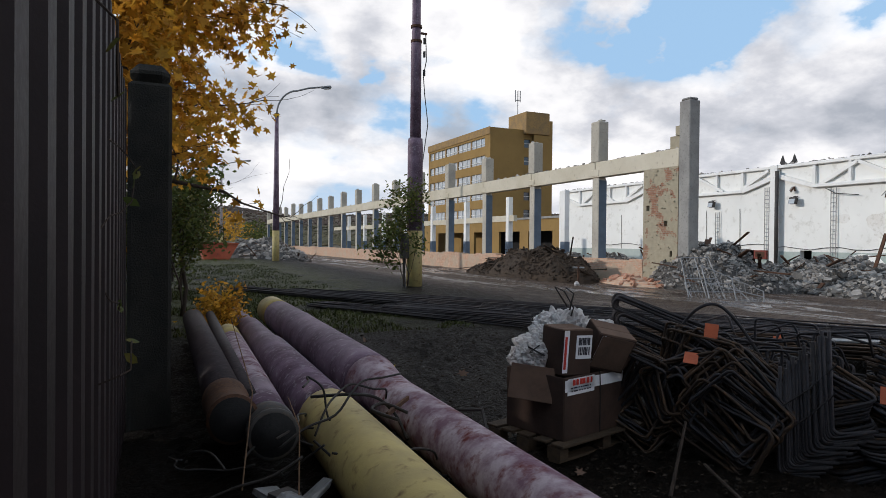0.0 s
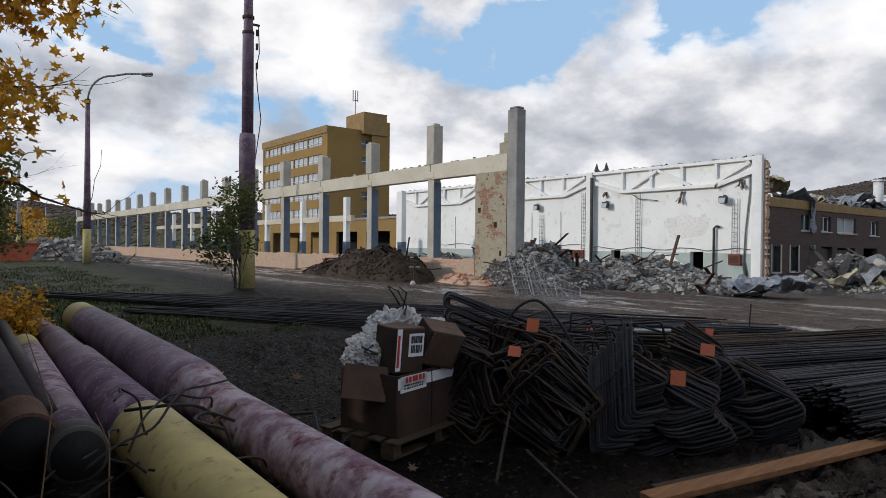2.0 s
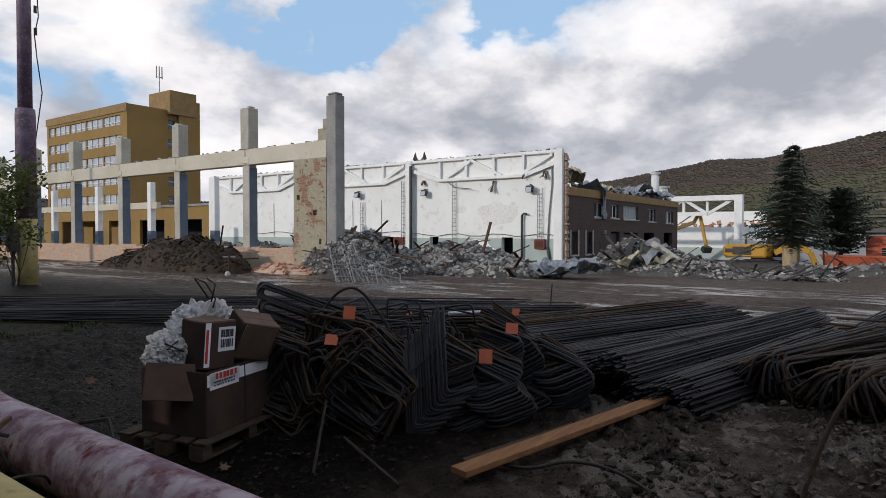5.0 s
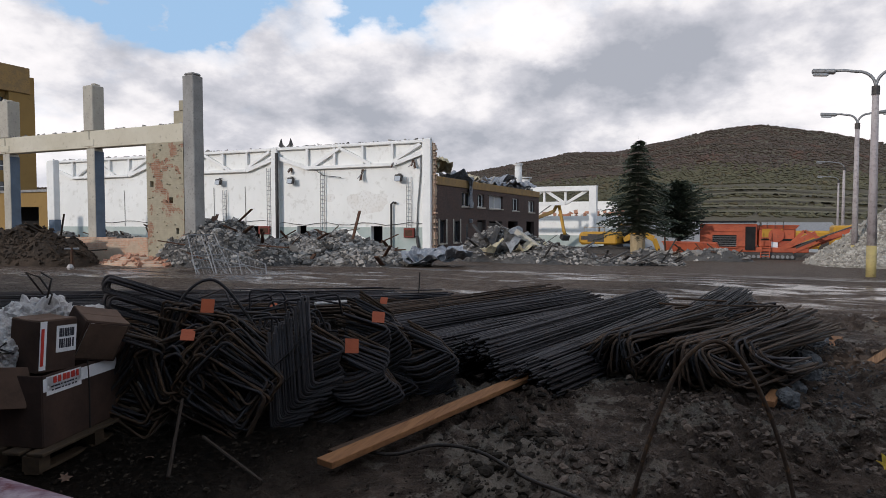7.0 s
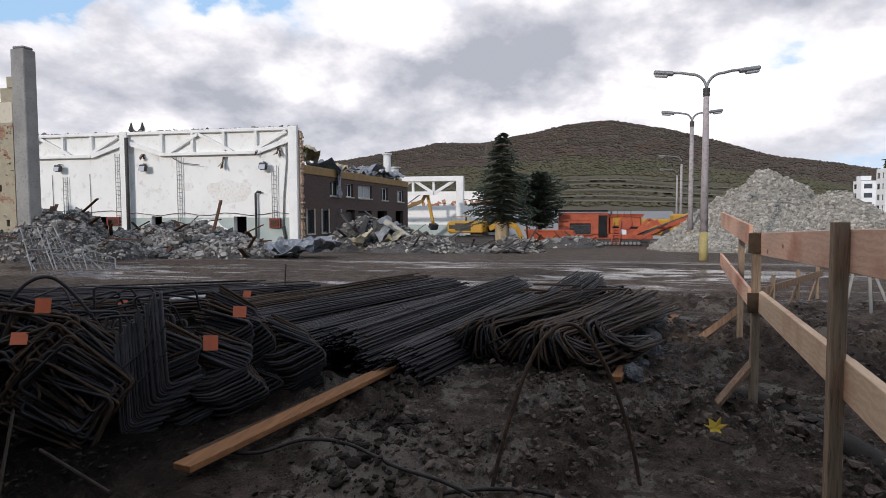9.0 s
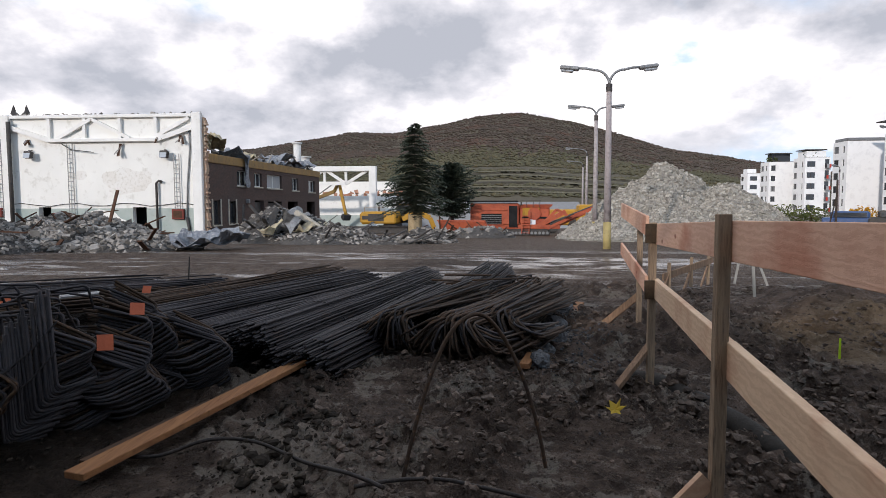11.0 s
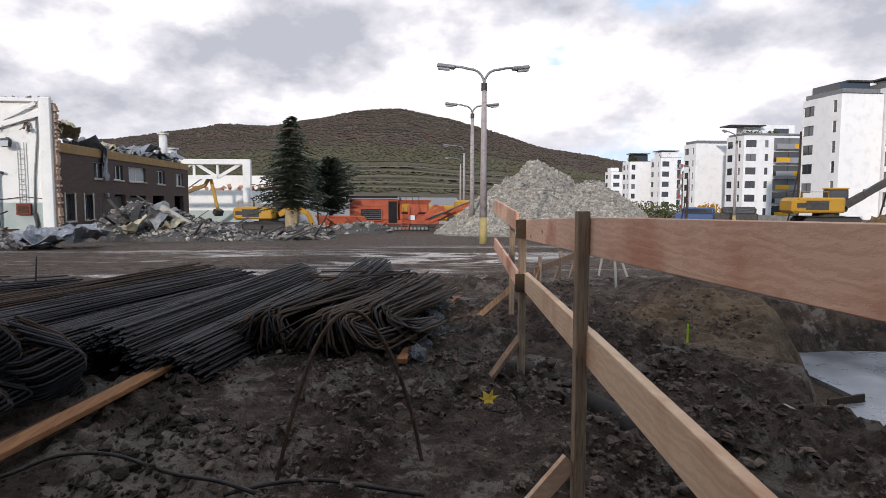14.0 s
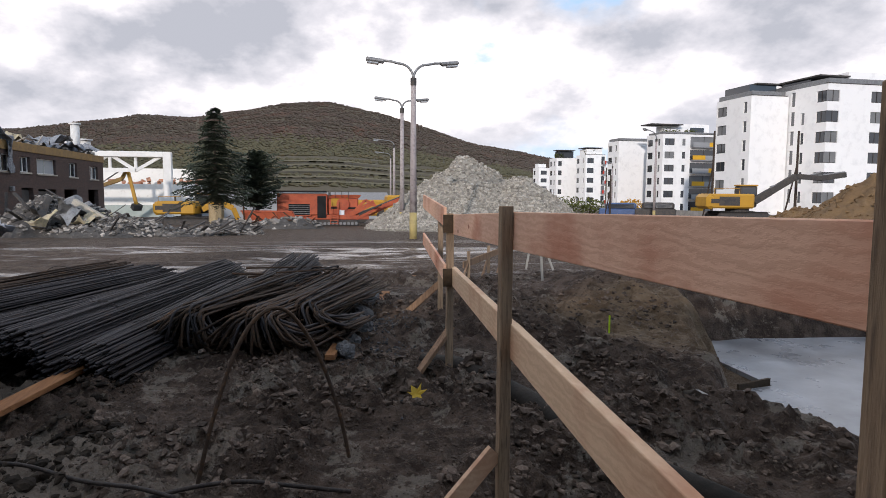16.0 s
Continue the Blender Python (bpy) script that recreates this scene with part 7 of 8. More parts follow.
def pile_of(meshes, name, label, poses_, base):
    t = thing("bent_bars", base, label, "steel bars", "bent bar stacks")
    for n, m in enumerate(poses_):
        ob = new(name, meshes[n % len(meshes)])
        ob.parent = t
        ob.matrix_parent_inverse = t.matrix_basis.inverted()
        ob.matrix_basis = m
    return t


def rot(x, y, z, rx, ry, rz):
    return Matrix.Translation((x, y, z)) @ Euler((radians(rx), radians(ry), radians(rz))).to_matrix().to_4x4()


r = random.Random(41)
# hooked ends in front of the long bundles, twisted round one another
for n, (x, y, count, a0, a1, aim, label) in enumerate((
        (6.95, 0.92, 64, -75, 25, -112, "stack of rusty bars with hooked ends"),
        (6.75, 0.30, 80, -50, 75, -116, "twisted stack of rusty bars with hooked ends"),
        (7.15, -0.12, 50, -20, 80, -112, "stack of rusty bars with hooked ends"))):
    hp = []
    for k in range(count):
        u = k / (count - 1)
        ring = radians(a0 + (a1 - a0) * u)
        hp.append(rot(x + r.uniform(-0.16, 0.16), y - 0.26 * math.sin(ring) + r.uniform(-0.05, 0.05), 0.30 + 0.20 * math.cos(ring) + r.uniform(-0.05, 0.05), r.uniform(-3, 3), -math.degrees(ring) + r.uniform(-8, 8), aim + r.uniform(-5, 5)))
    pile_of(HAIRPIN, "hooked_bar", label, hp, (x, y, 0))
hp = [rot(10.9 + r.uniform(-0.3, 0.3), -0.95 + 0.5 * r.random(), 0.40 + r.uniform(-0.1, 0.08), r.uniform(-8, 8), r.uniform(-40, 40), 70 + r.uniform(-14, 14)) for k in range(34)]
pile_of(HAIRPIN, "hooked_bar", "rusty hooked ends at the far end of a stack", hp, (10.9, -0.8, 0))
# the upright stack
hp = []
for k in range(26):
    u = k / 25
    hp.append(rot(4.23 + 0.22 * u + r.uniform(-0.006, 0.006), 3.28 - 0.26 * u, 0.0 + 0.34 * u + r.uniform(0, 0.012), r.uniform(-1, 1), r.uniform(-1.5, 1.5) - 3 * u, r.uniform(-4, 4)))
st = pile_of(ELBOW, "elbow_bar", "upright stack of elbow-bent bars tied with wire", hp, (4.3, 3.2, 0))
for zz in (0.30, 0.50):
    part("tie_wire", Form().tube([(4.20, 3.28, zz), (4.32, 3.13, zz + 0.16), (4.45, 3.0, zz + 0.36)], 0.006, 5), WIRE, st)
VBAR = [bar_mesh("chevron_bar", arc_pts([(-a, 0.05, 0.17 * b), (0, 0, 0), (-0.36, -0.05, -0.15 * b), (-0.5, 0.0, -0.14)], 0.09, 6), 0.0135, mt) for a, b, mt in ((0.42, 1.0, REBAR), (0.5, 0.8, REBAR_RUST), (0.38, 1.2, REBAR_RUST))]


def chevrons(x, y, z0, n, step, yaw, seed, label, sweep=0.0, depth=0.10, mats=None):
    """Bars bent to chevrons and stacked, their bends to one side."""
    q = random.Random(seed)
    rows = []
    n = int(n * 1.3)
    step *= 0.77
    for k in range(n):
        u = k / n
        o = Vector((sweep * u + 0.05 * math.sin(u * 7 + seed) + q.uniform(-0.008, 0.008), 0.045 * (k % 3 - 1) + depth * 0.4 * math.sin(u * 5 + 2 * seed), 0))
        o.rotate(Euler((0, 0, radians(yaw))))
        rows.append(rot(x + o.x, y + o.y, z0 + step * k + q.uniform(-0.006, 0.006), q.uniform(-2.5, 2.5), q.uniform(-2, 2) + 5 * math.sin(u * 3 + seed), yaw + 5 * math.sin(u * 4 + seed) + q.uniform(-2.2, 2.2)))
    return pile_of(mats or VBAR, "chevron_bar", label, rows, (x, y, 0))


chevrons(5.02, 2.48, 0.16, 34, 0.0125, -57, 1, "stack of dark bars bent to chevrons", -0.14)
chevrons(5.20, 2.62, 0.18, 44, 0.0135, -57, 2, "stack of dark bars bent to chevrons", -0.10)
chevrons(5.46, 2.52, 0.16, 40, 0.0140, -60, 3, "stack of rusty bars bent to chevrons", -0.16)
chevrons(5.72, 2.18, 0.14, 34, 0.0125, -62, 4, "stack of rusty bars bent to chevrons", -0.14)
chevrons(5.66, 2.62, 0.42, 30, 0.0125, -60, 5, "upper stack of rusty bars bent to chevrons", -0.2)
chevrons(4.80, 2.80, 0.10, 44, 0.0125, -56, 6, "stack of dark bars against the upright stack", -0.1)
# tangle of large square stirrups between the cartons and the upright stack
HOOP = [bar_mesh("stirrup", arc_pts([(0, -w / 2 + 0.08, -h / 2), (0, w / 2, -h / 2), (0, w / 2, h / 2), (0, -w / 2, h / 2), (0, -w / 2, -h / 2), (0, -w / 2 + 0.15, -h / 2 + 0.03)], 0.05), 0.012, mt) for w, h, mt in ((0.56, 0.42, REBAR), (0.60, 0.40, REBAR_RUST), (0.48, 0.36, REBAR), (0.70, 0.40, REBAR_RUST))]
for n, (count, at, spread, tilt, turn_, high, label) in enumerate((
        (26, (4.02, 3.52), 0.13, 38, 8, 0.42, "leaning stack of dark square stirrups"),
        (30, (3.98, 3.92), 0.20, -18, 30, 0.46, "tangle of dark rectangular stirrups"),
        (26, (4.28, 3.98), 0.22, 22, 45, 0.62, "tangle of rusty rectangular stirrups"),
        (24, (3.82, 4.22), 0.16, -60, 10, 0.38, "tangle of dark stirrups beside the cartons"),
        (20, (4.45, 3.62), 0.20, 50, 20, 0.52, "tangle of dark rectangular stirrups"))):
    hp = []
    for k in range(count):
        u = k / count - 0.5
        hp.append(rot(at[0] + spread * u + r.uniform(-0.04, 0.04), at[1] - spread * u * 0.6 + r.uniform(-0.05, 0.05), high + 0.12 * math.sin(3 * u + n) + r.uniform(-0.05, 0.05), tilt + 26 * u + r.uniform(-7, 7), r.uniform(-22, 22) + 20 * u, 35 + turn_ * u * 2 + r.uniform(-9, 9)))
    pile_of(HOOP, "stirrup", label, hp, (*at, 0))
UPIN = [bar_mesh("hairpin_bar", arc_pts([(0, 1.25, 0.0), (0, 0, 0), (0, 0, w), (0, 1.25, w)], w * 0.48, 5), 0.0125, REBAR) for w in (0.10, 0.12)]
um, _ = frame_of((4.10, 5.05, 1.12), (4.85, 4.40, 0.74))
hp = [um @ rot(-0.05 + 0.034 * (k % 11) + r.uniform(-0.006, 0.006), 0.05 * (k // 11) + r.uniform(0, 0.06), -0.13 * (k // 11) + r.uniform(-0.01, 0.01), r.uniform(-2, 2), r.uniform(-5, 5), r.uniform(-3, 3)) for k in range(55)]
pile_of(UPIN, "hairpin_bar", "bundle of rounded hairpin bars", hp, (4.2, 4.6, 0))
um, _ = frame_of((5.0, 5.6, 0.5), (6.3, 4.2, 0.35))
hp = [um @ rot(-0.2 + 0.034 * (k % 12), r.uniform(0, 0.3), -0.1 * (k // 12) + r.uniform(-0.02, 0.02), r.uniform(-5, 5), r.uniform(-15, 15), r.uniform(-8, 8)) for k in range(48)]
pile_of(UPIN + LOOP, "hairpin_bar", "heap of hairpin bars behind the stirrups", hp, (5.4, 5.0, 0))
hp = [rot(4.5 + 0.9 * r.random(), 4.6 - 1.1 * r.random(), 0.05 + 0.4 * r.random(), r.uniform(-25, 25), r.uniform(-40, 40), r.uniform(-170, -100)) for k in range(46)]
pile_of(STIRRUP, "bent_bar", "heap of mixed bent bars", hp, (4.9, 4.0, 0))
single("long_hoop", Form().tube(smooth_line([(4.15, 4.35, 0.7), (4.28, 4.25, 1.05), (4.42, 4.12, 1.19), (4.52, 3.98, 1.10), (4.62, 3.75, 0.75), (4.66, 3.6, 0.4)]), 0.014, 7), REBAR, "bar bent into a hoop over the heap", "steel bars", "bent bar stacks", smooth=True)
for (x, y, z, rx, rz) in ((4.18, 3.88, 1.00, 75, -52), (3.88, 3.80, 0.81, 40, -50), (4.32, 2.56, 0.74, 65, -50), (4.84, 2.62, 0.89, 45, -60), (7.1, 5.55, 0.55, 60, -55), (8.3, 4.5, 0.55, 50, -70), (9.85, -0.85, 0.22, 60, -90)):
    single("orange_tag", Form().solid(rot(x, y, z, rx, 5, rz), (0.105, 0.115, 0.003)), ORANGE_TAG, "orange delivery tag tied to the bars", "tag", "delivery tags")
single("white_strap", Form().tube([(6.3, 4.3, 0.75), (6.7, 4.1, 0.74), (7.0, 4.0, 0.7)], 0.02, 6), PLASTIC, "pale strip lying on the bars", "strap")
single("wire_end", Form().tube([(11.3, 5.4, 0.3), (11.32, 5.38, 0.72)], 0.012, 5), WIRE, "upright wire end on the bars", "wire", "wire ends")


# ---- rubble and heaps ----
def mound_z(x, y, humps, cone=False):
    if cone:
        return max(h * max(0.0, 1 - math.sqrt(((x - cx) / rx) ** 2 + ((y - cy) / ry) ** 2 + 0.006)) for cx, cy, rx, ry, h in humps)
    return max((h * max(0.0, 1 - ((x - cx) / rx) ** 2 - ((y - cy) / ry) ** 2) ** 0.8 for cx, cy, rx, ry, h in humps), default=0.0)


def heap(name, humps, mat_base, mat_bits, bits, sizes, seed, label, category, flat=0.6, rods=0, mat_rods=None, cone=False, rough=0.35):
    """Humps: (x, y, rx, ry, height). A rough mound strewn with broken pieces."""
    r = random.Random(seed)
    x0, x1 = min(h[0] - h[2] for h in humps), max(h[0] + h[2] for h in humps)
    y0, y1 = min(h[1] - h[3] for h in humps), max(h[1] + h[3] for h in humps)
    cx, cy = (x0 + x1) / 2, (y0 + y1) / 2
    t = thing(name, (cx, cy, broad(cx, cy)), label, category)
    n = 70

    def top(x, y):
        z = mound_z(x, y, humps, cone)
        return broad(x, y) - 0.12 + z * (1 + rough * noise.fractal(Vector((x * 0.9, y * 0.9, seed)), 0.8, 2, 4)) + (0.12 if z > 0.05 else 0)

    part("mound", Form().sheet([[(x0 + (x1 - x0) * i / n, y0 + (y1 - y0) * k / n, top(x0 + (x1 - x0) * i / n, y0 + (y1 - y0) * k / n)) for i in range(n + 1)] for k in range(n + 1)]), mat_base, t, smooth=True)
    f = Form()
    for k in range(bits):
        h = r.choice(humps)
        a, q = r.uniform(0, 6.283), math.sqrt(r.random()) * 1.08
        x, y = h[0] + h[2] * q * math.cos(a), h[1] + h[3] * q * math.sin(a)
        f.chunk((x, y, top(x, y) + 0.02), r.choice(sizes) * r.uniform(0.6, 1.3), r, flat)
    tagged(part("broken_stone", f, mat_bits, t), "loose broken pieces", kind="stuff")
    if rods:
        f = Form()
        for k in range(rods):
            h = r.choice(humps)
            a, q = r.uniform(0, 6.283), math.sqrt(r.random())
            x, y = h[0] + h[2] * q * math.cos(a), h[1] + h[3] * q * math.sin(a)
            d = Vector((r.uniform(-1, 1), r.uniform(-1, 1), r.uniform(-0.1, 0.6))).normalized() * r.uniform(0.5, 1.6)
            f.beam((x, y, top(x, y)), Vector((x, y, top(x, y))) + d, r.uniform(0.04, 0.2), r.uniform(0.03, 0.06))
        tagged(part("scrap_steel", f, mat_rods or RUST, t), "bent rods and strips", kind="stuff")
    return t


def hump(az, d, ra, rr, h):
    p = polar(az, d)
    return (p.x, p.y, ra, rr, h)


heap("rubble_heap", [hump(55.5, 31, 3.2, 4.5, 1.25), hump(59, 29, 2.6, 3.2, 0.7), hump(52.5, 31, 2.5, 3.0, 0.8)], RUBBLE_FINE, RUBBLE, 6500, (0.06, 0.09, 0.13, 0.18, 0.30), 3, "heap of grey concrete rubble before the white wall", "rubble", rods=30)
heap("rubble_heap", [hump(46.8, 29.5, 2.2, 2.6, 1.8), hump(49.3, 29, 2.0, 2.2, 0.9)], RUBBLE_FINE, RUBBLE, 3500, (0.06, 0.1, 0.14, 0.24), 5, "heap of grey rubble behind the end column", "rubble", rods=20)
heap("rubble_heap", [(24.5, 25.0, 2.0, 2.4, 1.35), (24.5, 30.0, 2.0, 3.0, 1.2), (26, 37, 2.5, 4.0, 1.1)], RUBBLE_FINE, RUBBLE, 2500, (0.1, 0.15, 0.25), 6, "heap of dark rubble inside the stripped hall", "rubble", rods=25)
heap("debris_heap", [hump(71.8, 36, 3.0, 3.2, 1.6), hump(75.5, 34, 3.0, 3.0, 0.75), hump(80, 33.5, 2.6, 2.8, 0.22), hump(84, 34, 2.0, 2.0, 0.15)], RUBBLE_FINE, RUBBLE, 5000, (0.06, 0.10, 0.16, 0.30), 8, "heap of pale demolition debris and twisted sheets", "rubble", 0.4, 90, mat_rods=DARK_STEEL)
heap("rubble_heap", [polar(8.9, 58).to_tuple()[:2] + (3.4, 3.5, 1.5), polar(10.4, 54).to_tuple()[:2] + (2.2, 2.2, 0.9), polar(7.4, 64).to_tuple()[:2] + (3, 3, 1.3)], RUBBLE_FINE, RUBBLE, 1300, (0.2, 0.3, 0.5), 9, "heap of pale rubble at the road's end", "rubble", rods=30)
heap("soil_heap", [(18.6, 29.4, 1.8, 4.2, 1.45), (18.4, 26.6, 1.5, 2.6, 1.25), (18.4, 33, 1.3, 3.0, 0.7)], SOIL_HEAP, SOIL_HEAP, 3000, (0.06, 0.1, 0.16), 10, "heap of dark soil against the plinth wall", "soil heap", rods=26, mat_rods=SOIL_HEAP)
heap("brick_heap", [(19.2, 33.8, 0.9, 2.2, 0.8), (19.4, 22.5, 0.8, 2.2, 0.35)], BRICK_PINK, BRICK_PIECE, 240, (0.14, 0.2, 0.28), 12, "spill of broken pink brick by the wall", "rubble")
heap("gravel_heap", [(42.0, -10.9, 6.2, 6.9, 5.1), (39.4, -13.9, 4.6, 4.6, 3.6), (38.8, -11.0, 4.2, 4.6, 2.6), (38.0, -7.4, 2.4, 3.0, 1.2)], GRAVEL, GRAVEL_PIECE, 16000, (0.06, 0.08, 0.11, 0.16, 0.22), 14, "tall heap of pale crushed stone", "gravel heap", 0.8, cone=True, rough=0.13)
heap("soil_heap", [hump(137.2, 40, 5.5, 4.8, 3.5), hump(131.6, 42, 3.4, 3.0, 1.5)], SOIL_BROWN, SOIL_BROWN, 900, (0.12, 0.2, 0.3), 15, "tall heap of brown soil beyond the pit", "soil heap", cone=True, rough=0.2)

# torn sheets on the debris
r = random.Random(61)
for k in range(22):
    az, d = r.uniform(69.8, 76.5), r.uniform(33, 36.5)
    p = polar(az, d)
    torn_sheet("torn_sheet", (p.x, p.y, broad(p.x, p.y) + (1.4 if az < 74 else 0.55) * r.uniform(0.4, 1.0)), r.uniform(0.4, 0.9), r.uniform(0.8, 1.8), r.choice((GALV, GALV, TARP, DARK_STEEL, FOAM)), 80 + k, "torn bent sheet metal on the debris", 0.6, "torn sheets")
for k in range(7):
    az = 63.5 + 0.65 * k
    p = polar(az, 27.5 + r.uniform(-0.6, 0.6))
    torn_sheet("tarpaulin", (p.x, p.y, broad(p.x, p.y) + r.uniform(0.15, 0.55)), r.uniform(0.8, 1.5), r.uniform(1.5, 2.8), TARP, 120 + k, "crumpled grey sheeting at the rubble's edge", 0.4, "grey sheeting")
single("fallen_post", Form().beam(polar(72.8, 34, 1.2), polar(76.2, 33, -0.15), 0.25, 0.25), CONCRETE, "fallen concrete post in the debris", "debris")
single("pink_bag", Form().chunk(polar(52.2, 29.2, 0.35), 0.5, r), RED_PANEL, "pinkish red bag on the rubble", "bag")

# leaning fence frames at the end column
for k, (a0, a1, d0, d1, zt) in enumerate(((44.7, 46.8, 24.0, 24.4, 1.25), (46.3, 49.6, 24.0, 24.2, 1.0), (45.0, 48.6, 23.8, 24.6, 0.4))):
    b0, b1 = polar(a0 + 0.7, d0 - 0.8), polar(a1 + 1.4, d1 - 0.8)
    t0, t1 = polar(a0, d0), polar(a1, d1)
    z = -0.15
    t = thing("mesh_fence_panel", (b0.x, b0.y, z), "collapsed galvanised mesh fence panel", "fence panel", "mesh fence panels")
    B0, B1, T0, T1 = Vector((b0.x, b0.y, z)), Vector((b1.x, b1.y, z)), Vector((t0.x, t0.y, zt)), Vector((t1.x, t1.y, zt * (0.9 if k else 1.02)))
    if k == 1:
        T1 = Vector((b1.x + 0.2, b1.y + 0.2, 0.2))
    for p, q in ((B0, B1), (T0, T1), (B0, T0), (B1, T1), ((B0 + B1) / 2, (T0 + T1) / 2), ((B0 + T0) / 2, (B1 + T1) / 2)):
        part("tube", Form().tube([p, q], 0.022, 6), GALV, t)
    for i in range(1, 10):
        u = i / 10
        part("wire", Form().tube([B0.lerp(B1, u), T0.lerp(T1, u)], 0.006, 4), GALV, t)
# valve standpipe before the soil heap
t = thing("standpipe", (17.2, 23.8, -0.1), "rusty standpipe with a cross handle", "standpipe")
part("stem", Form().tube([(16.6, 22.6, -0.2), (16.6, 22.6, 0.75)], 0.05, 8), RUST, t)
part("handle", Form().tube([(16.4, 22.75, 0.7), (16.8, 22.45, 0.7)], 0.04, 8), GALV, t)
part("ball", Form().tube([(16.45, 22.5, -0.15), (16.45, 22.5, 0.0), (16.45, 22.5, 0.12)], [0.06, 0.13, 0.06], 8), PLASTIC, t)


# ---- machines ----
def local(base, deg):
    return Matrix.Translation(base) @ Matrix.Rotation(radians(deg), 4, "Z")


def tracks(t, m, length, width, height):
    for s in (-1, 1):
        f = Form()
        f.solid(m @ Matrix.Translation((0, s * width / 2, height / 2)), (length, 0.5, height), height * 0.3)
        tr = part("track", f, DARK_STEEL, t)
        for k in range(int(length / 0.25)):
            part("shoe", Form().solid(m @ Matrix.Translation((-length / 2 + 0.2 + k * 0.25, s * width / 2, height)), (0.18, 0.52, 0.04)), DARK_STEEL, tr)


def excavator(base, deg, paint, label, boom, stick, bucket=True, size=1.0, arm=None):
    arm = arm or paint
    m = local(base, deg) @ Matrix.Scale(size, 4)
    t = thing("excavator", base, label, "excavator", "excavators")
    tracks(t, m, 4.2, 2.4, 0.9)
    part("turntable", Form().tube([m @ Vector((0, 0, 0.9)), m @ Vector((0, 0, 1.15))], 0.9 * size, 16), DARK_STEEL, t)
    body = part("body", Form().solid(m @ Matrix.Translation((-0.9, 0, 1.75)), (3.4, 2.6, 1.15), 0.12), paint, t)
    part("counterweight", Form().solid(m @ Matrix.Translation((-2.6, 0, 1.7)), (0.7, 2.6, 1.2), 0.25), paint, body)
    part("panel", Form().solid(m @ Matrix.Translation((-1.2, -1.31, 1.75)), (1.6, 0.04, 0.7)), DARK_STEEL, body)
    part("panel", Form().solid(m @ Matrix.Translation((-1.2, 1.31, 1.75)), (1.6, 0.04, 0.7)), DARK_STEEL, body)
    for s in (-1, 1):
        part("maker_mark", Form().solid(m @ Matrix.Translation((-2.3, s * 1.325, 1.75)), (0.7, 0.02, 0.35)), DARK_STEEL, body)
    part("handrail", Form().tube([m @ Vector((-2.4, -1.2, 2.33)), m @ Vector((-2.4, -1.2, 2.75)), m @ Vector((-0.4, -1.2, 2.75)), m @ Vector((-0.4, -1.2, 2.33))], 0.025, 6), paint, body)
    part("exhaust", Form().tube([m @ Vector((-1.6, 0.5, 2.3)), m @ Vector((-1.6, 0.5, 2.8))], 0.08, 8), DARK_STEEL, body)
    cab = part("cab", Form().solid(m @ Matrix.Translation((1.0, 0.75, 2.1)), (1.5, 1.0, 1.75), 0.12), DARK_STEEL, t)
    for s in (-1, 1):
        part("window", Form().solid(m @ Matrix.Translation((1.0, 0.75 + s * 0.505, 2.4)), (1.15, 0.02, 0.85)), GLASS, cab)
    part("roof", Form().solid(m @ Matrix.Translation((1.0, 0.75, 3.0)), (1.55, 1.05, 0.12), 0.04), paint, cab)
    pts = [m @ Vector(p) for p in boom]
    for p, q, w in zip(pts, pts[1:], (0.55, 0.5, 0.4)):
        part("boom", Form().beam(p, q, 0.42 * size, w * size, cut=0.03), arm, t)
    sp = [m @ Vector(p) for p in stick]
    part("stick", Form().beam(sp[0], sp[1], 0.34 * size, 0.42 * size, cut=0.03), paint if bucket else DARK_STEEL, t)
    part("ram", Form().tube([pts[1] + Vector((0, 0, 0.35)), sp[0] + Vector((0, 0, 0.45))], 0.09 * size, 8), GALV, t)
    part("ram", Form().tube([sp[0].lerp(sp[1], 0.15) + Vector((0, 0.1, 0.2)), sp[1] + Vector((0, 0.1, 0.2))], 0.07 * size, 8), GALV, t)
    if bucket:
        e = sp[1]
        part("bucket", Form().chunk(e + Vector((0, 0, -0.3)), 1.6 * size, random.Random(3), 0.9), DARK_STEEL, t)
    return t


TAN_STEEL = material("dusty_machine_arm", (0.30, 0.19, 0.055), (0.20, 0.13, 0.05), c3=(0.10, 0.075, 0.05), scale=1.0, fine=5, spots=0.52, rough=0.6)
excavator((58.5, 9.2, broad(58.5, 9.2) - 0.2), -102, CAT_YELLOW, "yellow tracked excavator behind the debris", [(1.0, 0, 1.6), (2.4, 0.3, 2.3), (3.6, 0.6, 1.7)], [(3.6, 0.6, 1.7), (4.0, 0.8, 0.6)], size=0.95)
excavator((91.2, 28.5, broad(91.2, 28.5) - 0.3), -98, CAT_YELLOW, "yellow excavator half hidden by the brick wing", [(0.8, 0, 2.6), (3.4, 0, 4.9), (6.2, 0, 5.9), (7.0, 0, 7.3)], [(7.0, 0, 7.2), (8.0, 0, 2.4)], arm=TAN_STEEL, size=0.95)
excavator((43.4, -32.6, broad(43.4, -32.6) + 0.25), -102, CAT_YELLOW, "yellow excavator with a dark boom beyond the pit", [(1.3, 0, 1.7), (2.6, 0, 2.5), (4.6, 0, 3.75), (6.6, 0, 3.6)], [(6.6, 0, 3.6), (8.6, 0, 3.9)], False, 0.95, DARK_STEEL)

